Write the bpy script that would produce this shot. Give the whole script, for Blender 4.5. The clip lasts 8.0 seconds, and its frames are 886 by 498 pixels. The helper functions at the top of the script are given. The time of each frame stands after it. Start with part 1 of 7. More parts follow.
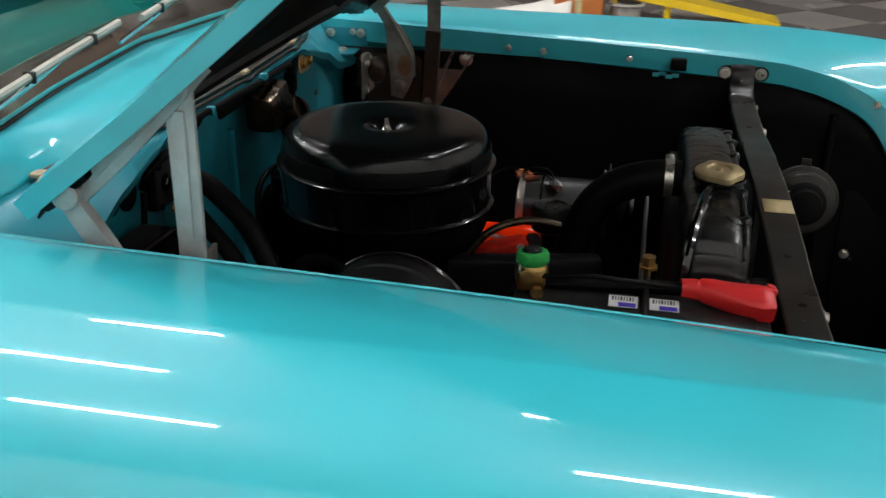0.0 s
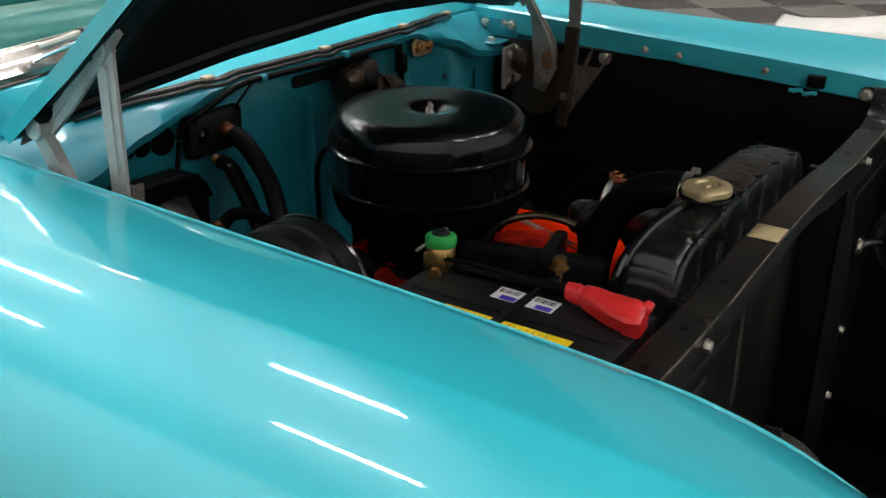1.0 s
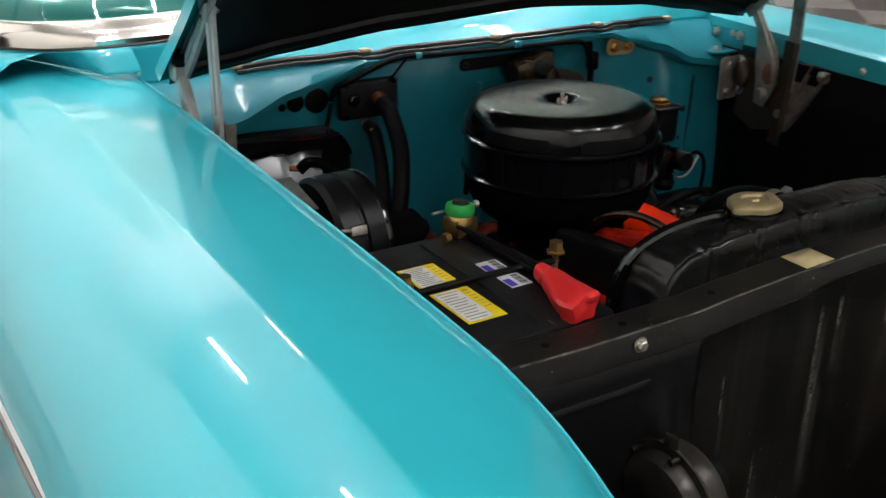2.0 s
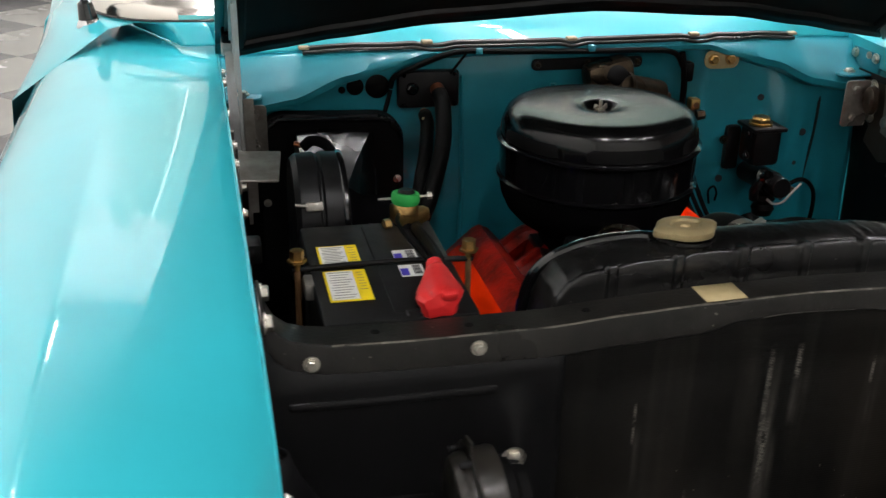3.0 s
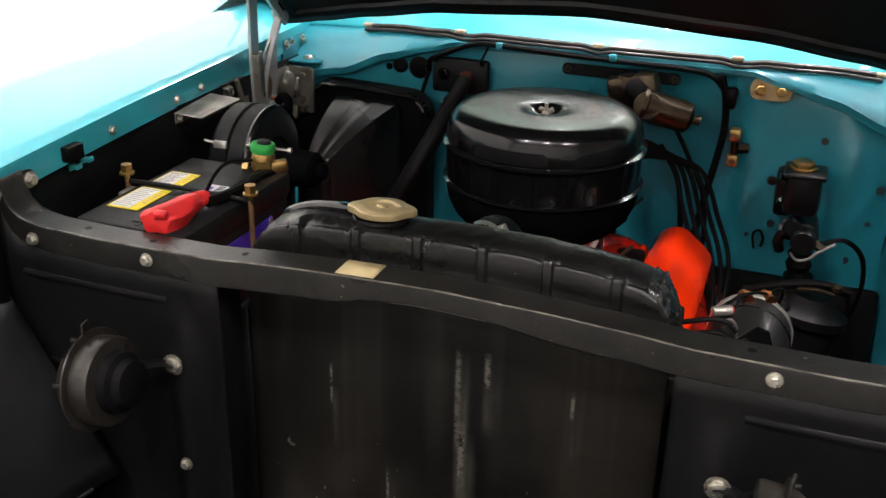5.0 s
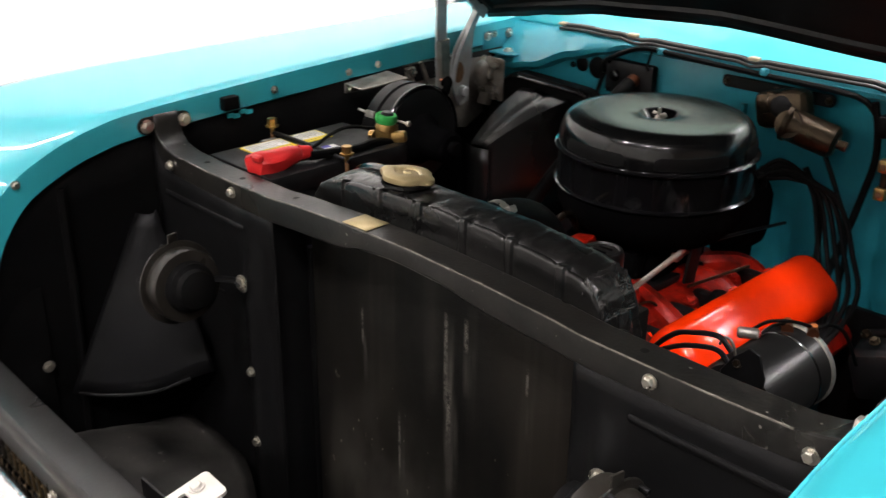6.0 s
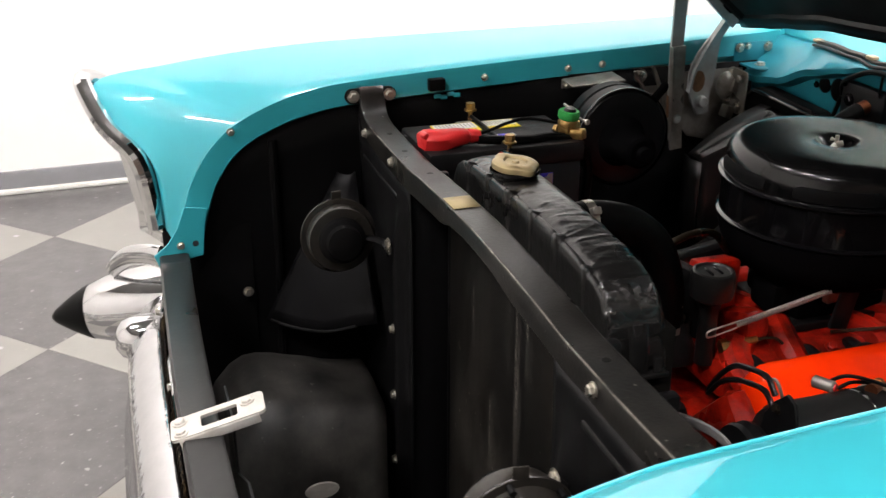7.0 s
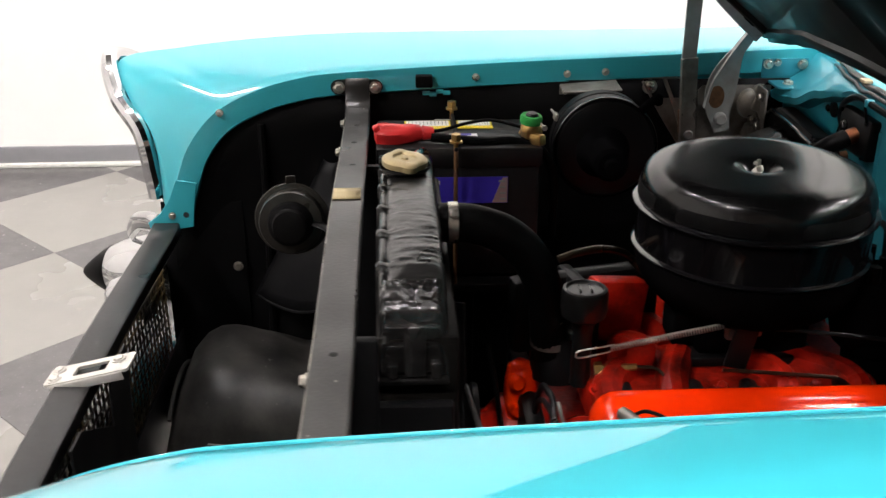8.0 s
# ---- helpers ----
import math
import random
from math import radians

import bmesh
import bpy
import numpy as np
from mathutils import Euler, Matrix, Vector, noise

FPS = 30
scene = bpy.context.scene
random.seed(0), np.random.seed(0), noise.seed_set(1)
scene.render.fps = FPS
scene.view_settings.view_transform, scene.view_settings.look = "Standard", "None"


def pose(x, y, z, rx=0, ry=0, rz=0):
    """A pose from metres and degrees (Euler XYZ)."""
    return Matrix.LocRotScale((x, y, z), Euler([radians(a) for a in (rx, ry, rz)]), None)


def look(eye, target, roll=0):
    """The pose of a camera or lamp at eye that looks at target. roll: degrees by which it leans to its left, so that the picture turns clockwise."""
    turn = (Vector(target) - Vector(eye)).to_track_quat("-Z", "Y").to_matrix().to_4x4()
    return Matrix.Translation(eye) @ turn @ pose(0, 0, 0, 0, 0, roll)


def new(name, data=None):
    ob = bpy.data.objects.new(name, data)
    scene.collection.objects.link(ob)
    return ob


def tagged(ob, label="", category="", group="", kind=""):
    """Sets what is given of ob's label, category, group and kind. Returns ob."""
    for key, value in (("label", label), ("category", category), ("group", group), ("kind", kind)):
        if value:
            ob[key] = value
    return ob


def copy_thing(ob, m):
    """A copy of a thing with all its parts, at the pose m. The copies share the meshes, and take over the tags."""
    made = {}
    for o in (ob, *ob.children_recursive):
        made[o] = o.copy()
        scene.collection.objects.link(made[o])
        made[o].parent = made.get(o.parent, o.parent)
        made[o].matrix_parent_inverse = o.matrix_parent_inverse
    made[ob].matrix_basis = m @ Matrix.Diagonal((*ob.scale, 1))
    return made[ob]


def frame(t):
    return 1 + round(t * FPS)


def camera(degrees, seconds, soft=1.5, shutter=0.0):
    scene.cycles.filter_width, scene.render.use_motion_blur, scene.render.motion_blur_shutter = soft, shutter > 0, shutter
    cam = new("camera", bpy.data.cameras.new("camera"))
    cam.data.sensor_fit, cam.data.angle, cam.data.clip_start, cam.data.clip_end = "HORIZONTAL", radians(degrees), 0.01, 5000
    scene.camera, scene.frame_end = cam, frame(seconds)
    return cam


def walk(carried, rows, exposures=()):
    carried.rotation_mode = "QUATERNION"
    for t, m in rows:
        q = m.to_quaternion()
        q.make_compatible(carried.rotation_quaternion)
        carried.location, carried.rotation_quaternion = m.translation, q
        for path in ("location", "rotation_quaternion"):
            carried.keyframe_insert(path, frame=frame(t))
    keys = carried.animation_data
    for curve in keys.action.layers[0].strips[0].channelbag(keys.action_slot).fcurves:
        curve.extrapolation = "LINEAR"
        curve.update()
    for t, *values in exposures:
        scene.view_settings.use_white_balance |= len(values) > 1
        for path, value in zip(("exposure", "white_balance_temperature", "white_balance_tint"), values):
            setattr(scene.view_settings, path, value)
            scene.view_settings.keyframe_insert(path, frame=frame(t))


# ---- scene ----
# Car axes: x to the car's passenger side, y forward, z up; origin under the middle of the radiator support.
cam = camera(46.8, 8.0, soft=1.4, shutter=0.3)
# seconds, eye, point looked at, roll
ROWS = [
    (0, (1.374, -0.216, 1.389), (-0.438, -0.561, 0.617), 1.0),
    (0.5, (1.324, 0.02, 1.401), (-0.386, -0.644, 0.606), 0.9),
    (1, (1.252, 0.258, 1.402), (-0.295, -0.734, 0.611), 1.0),
    (1.5, (1.142, 0.476, 1.399), (-0.174, -0.809, 0.613), 0.9),
    (2, (0.999, 0.645, 1.395), (0.014, -0.91, 0.613), 0.9),
    (2.2, (0.926, 0.7, 1.403), (0.084, -0.932, 0.611), 0.4),
    (3.3, (0.46, 0.883, 1.409), (0.174, -0.931, 0.616), 1.5),
    (3.5, (0.368, 0.898, 1.408), (0.175, -0.929, 0.618), 1.4),
    (4, (0.118, 0.922, 1.414), (0.189, -0.911, 0.618), 1.3),
    (4.2, (0.028, 0.921, 1.423), (0.201, -0.9, 0.614), 1.6),
    (5.3, (-0.497, 0.872, 1.413), (0.342, -0.762, 0.622), 1.1),
    (5.5, (-0.599, 0.838, 1.416), (0.388, -0.709, 0.62), 1.0),
    (6, (-0.821, 0.73, 1.416), (0.49, -0.556, 0.626), 0.7),
    (6.5, (-0.971, 0.59, 1.417), (0.607, -0.351, 0.626), 0.5),
    (7, (-1.101, 0.389, 1.416), (0.646, -0.185, 0.628), 0.2),
    (7.5, (-1.179, 0.153, 1.412), (0.635, -0.155, 0.628), 0.3),
    (8, (-1.199, -0.092, 1.409), (0.639, -0.183, 0.626), 0.2),
]
EXPOSURES = [(0.0, -0.05, 6500, 10), (0.8, 0.05, 6500, 10), (1.5, 0.15, 6500, 10), (3.5, 0.60, 6600, 12), (4.0, 0.98, 6750, 15), (5.5, 0.94, 6750, 15), (6.5, 0.86, 6750, 15), (8.0, 0.84, 6750, 15)]
walk(cam, [(t, look(eye, target, roll)) for t, eye, target, roll in ROWS], EXPOSURES)

# ---- world and light ----
world = bpy.data.worlds.new("world")
scene.world = world
world.use_nodes = True
world.node_tree.nodes["Background"].inputs[0].default_value = (0.9, 0.95, 1.0, 1)
world.node_tree.nodes["Background"].inputs[1].default_value = 0.03
TUBE_GLOW = 262.0


# ---- materials ----
def material(name, base, rough=0.5, metal=0.0, coat=0.0, second=None, scale=30.0, amount=0.5, bump=0.0, bump_scale=200.0,
             rough_var=0.1, glow=None, stretch=(1, 1, 1), coat_rough=0.03, ior=1.45, spec=0.5):
    """A procedural surface: two-scale noise between two colours, uneven gloss and fine relief."""
    m = bpy.data.materials.new(name)
    m.use_nodes = True
    nt = m.node_tree
    p = nt.nodes["Principled BSDF"]
    p.inputs["Metallic"].default_value = metal
    p.inputs["Coat Weight"].default_value = coat
    p.inputs["Coat Roughness"].default_value = coat_rough
    p.inputs["IOR"].default_value = ior
    p.inputs["Specular IOR Level"].default_value = spec
    tc = nt.nodes.new("ShaderNodeTexCoord")
    mp = nt.nodes.new("ShaderNodeMapping")
    mp.inputs["Scale"].default_value = stretch
    nt.links.new(tc.outputs["Object"], mp.inputs["Vector"])
    n1 = nt.nodes.new("ShaderNodeTexNoise")
    n1.inputs["Scale"].default_value = scale
    n1.inputs["Detail"].default_value = 6
    n1.inputs["Roughness"].default_value = 0.65
    nt.links.new(mp.outputs[0], n1.inputs["Vector"])
    ramp = nt.nodes.new("ShaderNodeMapRange")
    ramp.inputs[1].default_value, ramp.inputs[2].default_value = 0.35, 0.7
    ramp.inputs[3].default_value, ramp.inputs[4].default_value = 0.0, amount
    nt.links.new(n1.outputs["Fac"], ramp.inputs[0])
    mix = nt.nodes.new("ShaderNodeMix")
    mix.data_type = "RGBA"
    mix.inputs["A"].default_value = (*base, 1)
    mix.inputs["B"].default_value = (*(second or [c * 0.6 for c in base]), 1)
    nt.links.new(ramp.outputs[0], mix.inputs["Factor"])
    nt.links.new(mix.outputs["Result"], p.inputs["Base Color"])
    n2 = nt.nodes.new("ShaderNodeTexNoise")
    n2.inputs["Scale"].default_value = scale * 0.27
    n2.inputs["Detail"].default_value = 4
    nt.links.new(mp.outputs[0], n2.inputs["Vector"])
    rr = nt.nodes.new("ShaderNodeMapRange")
    rr.inputs[1].default_value, rr.inputs[2].default_value = 0.3, 0.7
    rr.inputs[3].default_value, rr.inputs[4].default_value = max(0.02, rough - rough_var), min(1, rough + rough_var)
    nt.links.new(n2.outputs["Fac"], rr.inputs[0])
    nt.links.new(rr.outputs[0], p.inputs["Roughness"])
    if bump:
        n3 = nt.nodes.new("ShaderNodeTexNoise")
        n3.inputs["Scale"].default_value = bump_scale
        n3.inputs["Detail"].default_value = 5
        nt.links.new(mp.outputs[0], n3.inputs["Vector"])
        b = nt.nodes.new("ShaderNodeBump")
        b.inputs["Strength"].default_value = bump
        b.inputs["Distance"].default_value = 0.002
        nt.links.new(n3.outputs["Fac"], b.inputs["Height"])
        nt.links.new(b.outputs[0], p.inputs["Normal"])
    if glow:
        p.inputs["Emission Color"].default_value = (*glow[0], 1)
        p.inputs["Emission Strength"].default_value = glow[1]
    return m


PAINT = material("turquoise_paint", (0.022, 0.40, 0.47), 0.38, 0, 1.0, (0.024, 0.36, 0.41), 9, 0.5, 0.012, 900, 0.04)
LEAD = material("dull_lead_rubber", (0.004, 0.004, 0.0042), 0.7, 0, 0, (0.008, 0.008, 0.008), 60, 0.6, 0.1, 250, spec=0.08)
LID_BLACK = material("satin_enamel_lid", (0.0028, 0.0028, 0.003), 0.20, 0, 0.15, (0.006, 0.006, 0.006), 25, 0.4, 0.02, 260, 0.04, coat_rough=0.08, spec=0.32)
# Darker, less glossy version of the body turquoise, for the firewall and brackets.
PAINT_IN = material("turquoise_bay_darker", (0.010, 0.215, 0.275), 0.42, 0, 0.35, (0.008, 0.165, 0.215), 14, 0.6, 0.05, 300, 0.08, coat_rough=0.12)
DASH = material("teal_dash_paint", (0.003, 0.17, 0.16), 0.35, 0, 0.6, None, 10, 0.4)
BLACK = material("satin_black_paint", (0.0052, 0.0052, 0.0056), 0.40, 0, 0.0, (0.0036, 0.0036, 0.0036), 22, 0.7, 0.08, 160, 0.12, spec=0.15)
BLACK = material("satin_black_paint", (0.0060, 0.0060, 0.0064), 0.40, 0, 0.0, (0.004, 0.004, 0.004), 22, 0.7, 0.08, 160, 0.12, spec=0.2)
BLACK_DULL = material("dull_black_sheet", (0.0036, 0.0036, 0.0040), 0.55, 0, 0.0, (0.005, 0.0048, 0.0045), 12, 0.8, 0.12, 90, 0.15, ior=1.3, spec=0.16)
BLACK_GLOSS = material("gloss_black_enamel", (0.0025, 0.0025, 0.003), 0.14, 0, 0.5, (0.006, 0.006, 0.006), 20, 0.6, 0.01, 400, 0.04, coat_rough=0.04)
BAFFLE = material("dusty_black_baffle", (0.0035, 0.0035, 0.0039), 0.5, 0, 0, (0.008, 0.008, 0.0085), 10, 0.8, 0.08, 90, 0.12, spec=0.12)
DUCT = material("satin_duct_black", (0.006, 0.006, 0.006), 0.32, 0, 0.1, (0.010, 0.0097, 0.0094), 18, 0.8, 0.05, 120, 0.08, spec=0.42, coat_rough=0.25)
BOWL_BLACK = material("dull_black_bowl", (0.0020, 0.0020, 0.0023), 0.30, 0, 0, (0.0045, 0.0045, 0.0045), 20, 0.6, 0.05, 200, 0.08, spec=0.0)
BAR_BLACK = material("worn_black_bar", (0.005, 0.0048, 0.0045), 0.33, 0, 0.12, (0.019, 0.0175, 0.015), 20, 0.8, 0.16, 220, 0.12, spec=0.3, coat_rough=0.2)
TANK_BLACK = material("wrinkled_black_tank", (0.0042, 0.0042, 0.0042), 0.30, 0, 0.2, (0.010, 0.0095, 0.009), 26, 0.75, 0.45, 75, 0.10, coat_rough=0.12, spec=0.35)
# worn steel, pale enough to carry the edge highlight in its colour
WORN_HIGHLIGHT = material("worn_steel_highlight", (0.20, 0.185, 0.155), 0.32, 0.4, 0, (0.012, 0.0115, 0.011), 34, 1.0, 0.1, 200, 0.12)
HORN = material("dusty_brown_horn", (0.030, 0.0265, 0.022), 0.34, 0.2, 0, (0.012, 0.011, 0.010), 26, 0.8, 0.1, 150, 0.1, spec=0.5)
TIE = material("greyed_black_bar", (0.012, 0.0118, 0.0116), 0.36, 0, 0, (0.022, 0.0215, 0.0205), 16, 0.8, 0.08, 160, 0.1, spec=0.4)
SOLDER = material("black_painted_solder", (0.006, 0.006, 0.006), 0.26, 0.1, 0.5, (0.022, 0.021, 0.020), 40, 0.8, 0.5, 110, 0.1, coat_rough=0.10)
RUBBER = material("black_rubber", (0.0022, 0.0022, 0.0022), 0.45, 0, 0, (0.004, 0.004, 0.004), 60, 0.6, 0.1, 250, spec=0.08)
CASE = material("battery_plastic", (0.006, 0.006, 0.0065), 0.48, 0, 0, (0.011, 0.011, 0.011), 70, 0.6, 0.15, 600, spec=0.3)
CHROME = material("chrome", (0.62, 0.62, 0.625), 0.06, 1.0, 0, (0.54, 0.54, 0.54), 30, 0.4, 0.02, 60, 0.03)
WAVY_CHROME = material("wavy_bumper_chrome", (0.60, 0.60, 0.605), 0.09, 1.0, 0, (0.48, 0.48, 0.48), 18, 0.6, 1.0, 26, 0.05)
GRILLE = material("dull_grille_mesh", (0.03, 0.028, 0.025), 0.40, 0.4, 0, (0.20, 0.13, 0.05), 8, 0.9)
SPLASH = material("dusty_black_splash", (0.0045, 0.0044, 0.0042), 0.45, 0, 0, (0.042, 0.039, 0.035), 13, 0.9, 0.2, 60, 0.18, spec=0.45)
STEEL = material("zinc_steel", (0.5, 0.48, 0.44), 0.40, 0.8, 0, (0.30, 0.27, 0.22), 120, 0.7, 0.1, 400)
BOLT = material("bright_bolt", (0.62, 0.59, 0.52), 0.32, 0.9, 0, (0.4, 0.37, 0.3), 200, 0.6)
HINGE = material("hinge_grey_paint", (0.42, 0.46, 0.46), 0.4, 0.3, 0, (0.22, 0.15, 0.10), 16, 0.6, 0.08, 200, 0.12)
HINGE_RAW = material("bare_hinge_steel", (0.40, 0.38, 0.34), 0.36, 0.7, 0, (0.13, 0.11, 0.09), 22, 0.8, 0.15, 160, 0.12)
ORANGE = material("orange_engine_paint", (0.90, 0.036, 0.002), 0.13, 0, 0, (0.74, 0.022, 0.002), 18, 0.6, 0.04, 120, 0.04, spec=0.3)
# Near-black second colour puts the bay's shade into the castings.
ORANGE_SHADED = material("orange_cast_shaded", (0.50, 0.015, 0.005), 0.34, 0, 0, (0.016, 0.004, 0.003), 15, 1.0, 0.5, 130, 0.1, spec=0.25)
BRASS = material("old_brass", (0.55, 0.36, 0.13), 0.36, 1.0, 0, (0.28, 0.15, 0.06), 90, 0.8, 0.1, 300)
COPPER = material("copper_pipe", (0.28, 0.095, 0.045), 0.38, 1.0, 0, (0.14, 0.06, 0.035), 60, 0.7)
ZINC = material("pale_zinc_plate", (0.62, 0.60, 0.56), 0.40, 0.35, 0, (0.46, 0.43, 0.38), 50, 0.6, 0.1, 200)
CAP = material("zinc_plated_cap", (0.42, 0.335, 0.175), 0.42, 0.5, 0, (0.28, 0.215, 0.11), 60, 0.6, 0.1, 200)
RED_PLASTIC = material("red_plastic", (0.62, 0.022, 0.022), 0.38, 0, 0, (0.5, 0.016, 0.018), 40, 0.5, 0.06, 300)
GREEN = material("green_felt", (0.012, 0.30, 0.05), 0.75, 0, 0, (0.01, 0.22, 0.04), 200, 0.7, 0.4, 700)
YELLOW = material("yellow_label", (0.80, 0.60, 0.01), 0.45, 0, 0, (0.8, 0.6, 0.01), 50, 0.4)
PAPER = material("white_label", (0.72, 0.71, 0.68), 0.5, 0, 0, (0.6, 0.59, 0.56), 60, 0.5)
PRINT = material("grey_print", (0.22, 0.22, 0.21), 0.6)
DARK_PRINT = material("dark_print", (0.03, 0.03, 0.035), 0.6)
LABEL_PINK = material("faded_pink_label", (0.30, 0.20, 0.20), 0.5, 0, 0, (0.22, 0.14, 0.14), 60, 0.6)
PURPLE = material("blue_label", (0.045, 0.03, 0.40), 0.4, 0, 0, (0.04, 0.025, 0.34), 50, 0.5)
TAPE = material("beige_tape", (0.48, 0.385, 0.20), 0.6, 0, 0, (0.38, 0.30, 0.15), 60, 0.6, 0.1, 200)
# Pale grey paints in the belt's lit upper edge.
BELT = material("lit_grey_belt", (0.16, 0.155, 0.15), 0.7, 0, 0, (0.09, 0.085, 0.08), 80, 0.6)
SEAL = material("seal_rubber", (0.005, 0.005, 0.005), 0.5, 0, 0, (0.014, 0.0125, 0.010), 40, 0.5, spec=0.2)
SEAL = material("seal_rubber", (0.006, 0.006, 0.006), 0.35, 0, 0, (0.03, 0.026, 0.02), 40, 0.5)
SEAL_GREY = material("dusty_seal_edge", (0.10, 0.095, 0.085), 0.6, 0, 0, (0.02, 0.018, 0.016), 30, 0.9)
CLIP = material("tan_clip", (0.42, 0.34, 0.22), 0.5, 0.2, 0, (0.25, 0.18, 0.1), 100, 0.6)
HOOD_IN = material("hood_underside_black", (0.0025, 0.003, 0.003), 0.5, 0, 0.1, (0.01, 0.011, 0.011), 12, 0.7, 0.1, 80, spec=0.25)
TRIM_BEIGE = material("brushed_bright_trim", (0.70, 0.66, 0.60), 0.20, 1.0, 0, (0.70, 0.64, 0.56), 25, 0.6, 0.6, 22, 0.08)
RUST = material("rust_stain", (0.20, 0.105, 0.045), 0.6, 0.2, 0, (0.09, 0.04, 0.018), 60, 0.9, 0.3, 200)
BRONZE = material("oily_bronze_case", (0.065, 0.048, 0.030), 0.34, 0.85, 0, (0.025, 0.018, 0.013), 40, 0.9, 0.15, 180, 0.12)
WIPER = material("pale_wiper_metal", (0.36, 0.335, 0.29), 0.45, 0.2, 0, (0.4, 0.37, 0.32), 60, 0.5)
HINGE_PLATE = material("rusty_hinge_plate", (0.055, 0.046, 0.037), 0.45, 0.6, 0, (0.05, 0.032, 0.02), 26, 0.9, 0.2, 140, 0.15)
WALL = material("white_wall_paint", (0.76, 0.75, 0.72), 0.6, 0, 0, (0.70, 0.69, 0.66), 3, 0.6, 0.06, 120)
WALL_DARK = material("brown_hall_wall", (0.16, 0.115, 0.09), 0.7, 0, 0, (0.05, 0.042, 0.04), 1.1, 0.9, 0.1, 50)
BASE = material("grey_vinyl_base", (0.20, 0.20, 0.205), 0.4, 0, 0, (0.16, 0.16, 0.165), 8, 0.6, 0.05, 100)
CEIL = material("grey_hall_ceiling", (0.16, 0.155, 0.15), 0.8, 0, 0, (0.12, 0.118, 0.115), 20, 0.5, 0.2, 150)
TILE_L = material("cream_vinyl_tile", (0.235, 0.228, 0.205), 0.24, 0, 0, (0.20, 0.193, 0.175), 6, 0.6, 0.03, 60, 0.06)
TILE_D = material("grey_vinyl_tile", (0.085, 0.082, 0.08), 0.22, 0, 0, (0.13, 0.125, 0.12), 14, 0.6, 0.03, 60, 0.06)
GROUT = material("tile_joint", (0.06, 0.057, 0.052), 0.7)
TUBE = material("lamp_tube", (0.9, 0.9, 0.88), 0.4, glow=((1.0, 0.985, 0.995), TUBE_GLOW))
LAMP_WHITE = material("lamp_white_enamel", (0.75, 0.75, 0.73), 0.35)
PLATE_GREY = material("grey_wall_plate", (0.46, 0.455, 0.43), 0.45)
OUTLET = material("outlet_plastic", (0.62, 0.61, 0.57), 0.4)
YPAINT = material("yellow_ramp_paint", (0.72, 0.50, 0.01), 0.4, 0, 0.2, (0.55, 0.36, 0.01), 8, 0.6)
OBOX = material("orange_box_card", (0.42, 0.13, 0.025), 0.6, 0, 0, (0.34, 0.1, 0.02), 8, 0.6)
CLOTH = material("white_cloth", (0.72, 0.69, 0.64), 0.8, 0, 0, (0.6, 0.57, 0.52), 8, 0.6, 0.3, 40)
GREYPL = material("grey_plastic", (0.30, 0.28, 0.25), 0.5)
TYRE = material("tyre_rubber", (0.012, 0.012, 0.012), 0.7, 0, 0, (0.02, 0.02, 0.02), 40, 0.6, 0.2, 120, spec=0.3)


def glass_material(name, tint):
    m = bpy.data.materials.new(name)
    m.use_nodes = True
    nt = m.node_tree
    nt.nodes.remove(nt.nodes["Principled BSDF"])
    out = nt.nodes["Material Output"]
    tr = nt.nodes.new("ShaderNodeBsdfTransparent")
    tr.inputs[0].default_value = (*tint, 1)
    gl = nt.nodes.new("ShaderNodeBsdfGlossy")
    gl.inputs["Roughness"].default_value = 0.03
    fr = nt.nodes.new("ShaderNodeFresnel")
    fr.inputs["IOR"].default_value = 1.5
    mx = nt.nodes.new("ShaderNodeMixShader")
    nt.links.new(fr.outputs[0], mx.inputs[0])
    nt.links.new(tr.outputs[0], mx.inputs[1])
    nt.links.new(gl.outputs[0], mx.inputs[2])
    nt.links.new(mx.outputs[0], out.inputs["Surface"])
    return m


def speckle(m, colour, scale, lo, hi):
    """Scattered pale flecks over a finished material."""
    nt = m.node_tree
    p = nt.nodes["Principled BSDF"]
    old = p.inputs["Base Color"].links[0].from_socket
    geo = nt.nodes.new("ShaderNodeNewGeometry")
    n = nt.nodes.new("ShaderNodeTexNoise")
    n.inputs["Scale"].default_value = scale
    n.inputs["Detail"].default_value = 1.5
    nt.links.new(geo.outputs["Position"], n.inputs["Vector"])
    r = nt.nodes.new("ShaderNodeMapRange")
    r.inputs[1].default_value, r.inputs[2].default_value = lo, hi
    nt.links.new(n.outputs["Fac"], r.inputs[0])
    mx = nt.nodes.new("ShaderNodeMix")
    mx.data_type = "RGBA"
    nt.links.new(r.outputs[0], mx.inputs["Factor"])
    nt.links.new(old, mx.inputs["A"])
    mx.inputs["B"].default_value = (*colour, 1)
    nt.links.new(mx.outputs["Result"], p.inputs["Base Color"])


speckle(TILE_D, (0.24, 0.235, 0.22), 48, 0.71, 0.76)
speckle(TILE_D, (0.13, 0.128, 0.122), 90, 0.66, 0.72)
speckle(TILE_L, (0.27, 0.255, 0.225), 30, 0.70, 0.80)
speckle(TILE_L, (0.22, 0.21, 0.19), 4.0, 0.62, 0.80)
speckle(BAR_BLACK, (0.16, 0.15, 0.13), 120, 0.74, 0.78)
speckle(TANK_BLACK, (0.10, 0.095, 0.085), 160, 0.74, 0.78)
speckle(SPLASH, (0.07, 0.066, 0.06), 90, 0.70, 0.78)
GLASS = glass_material("tinted_glass", (0.55, 0.75, 0.68))


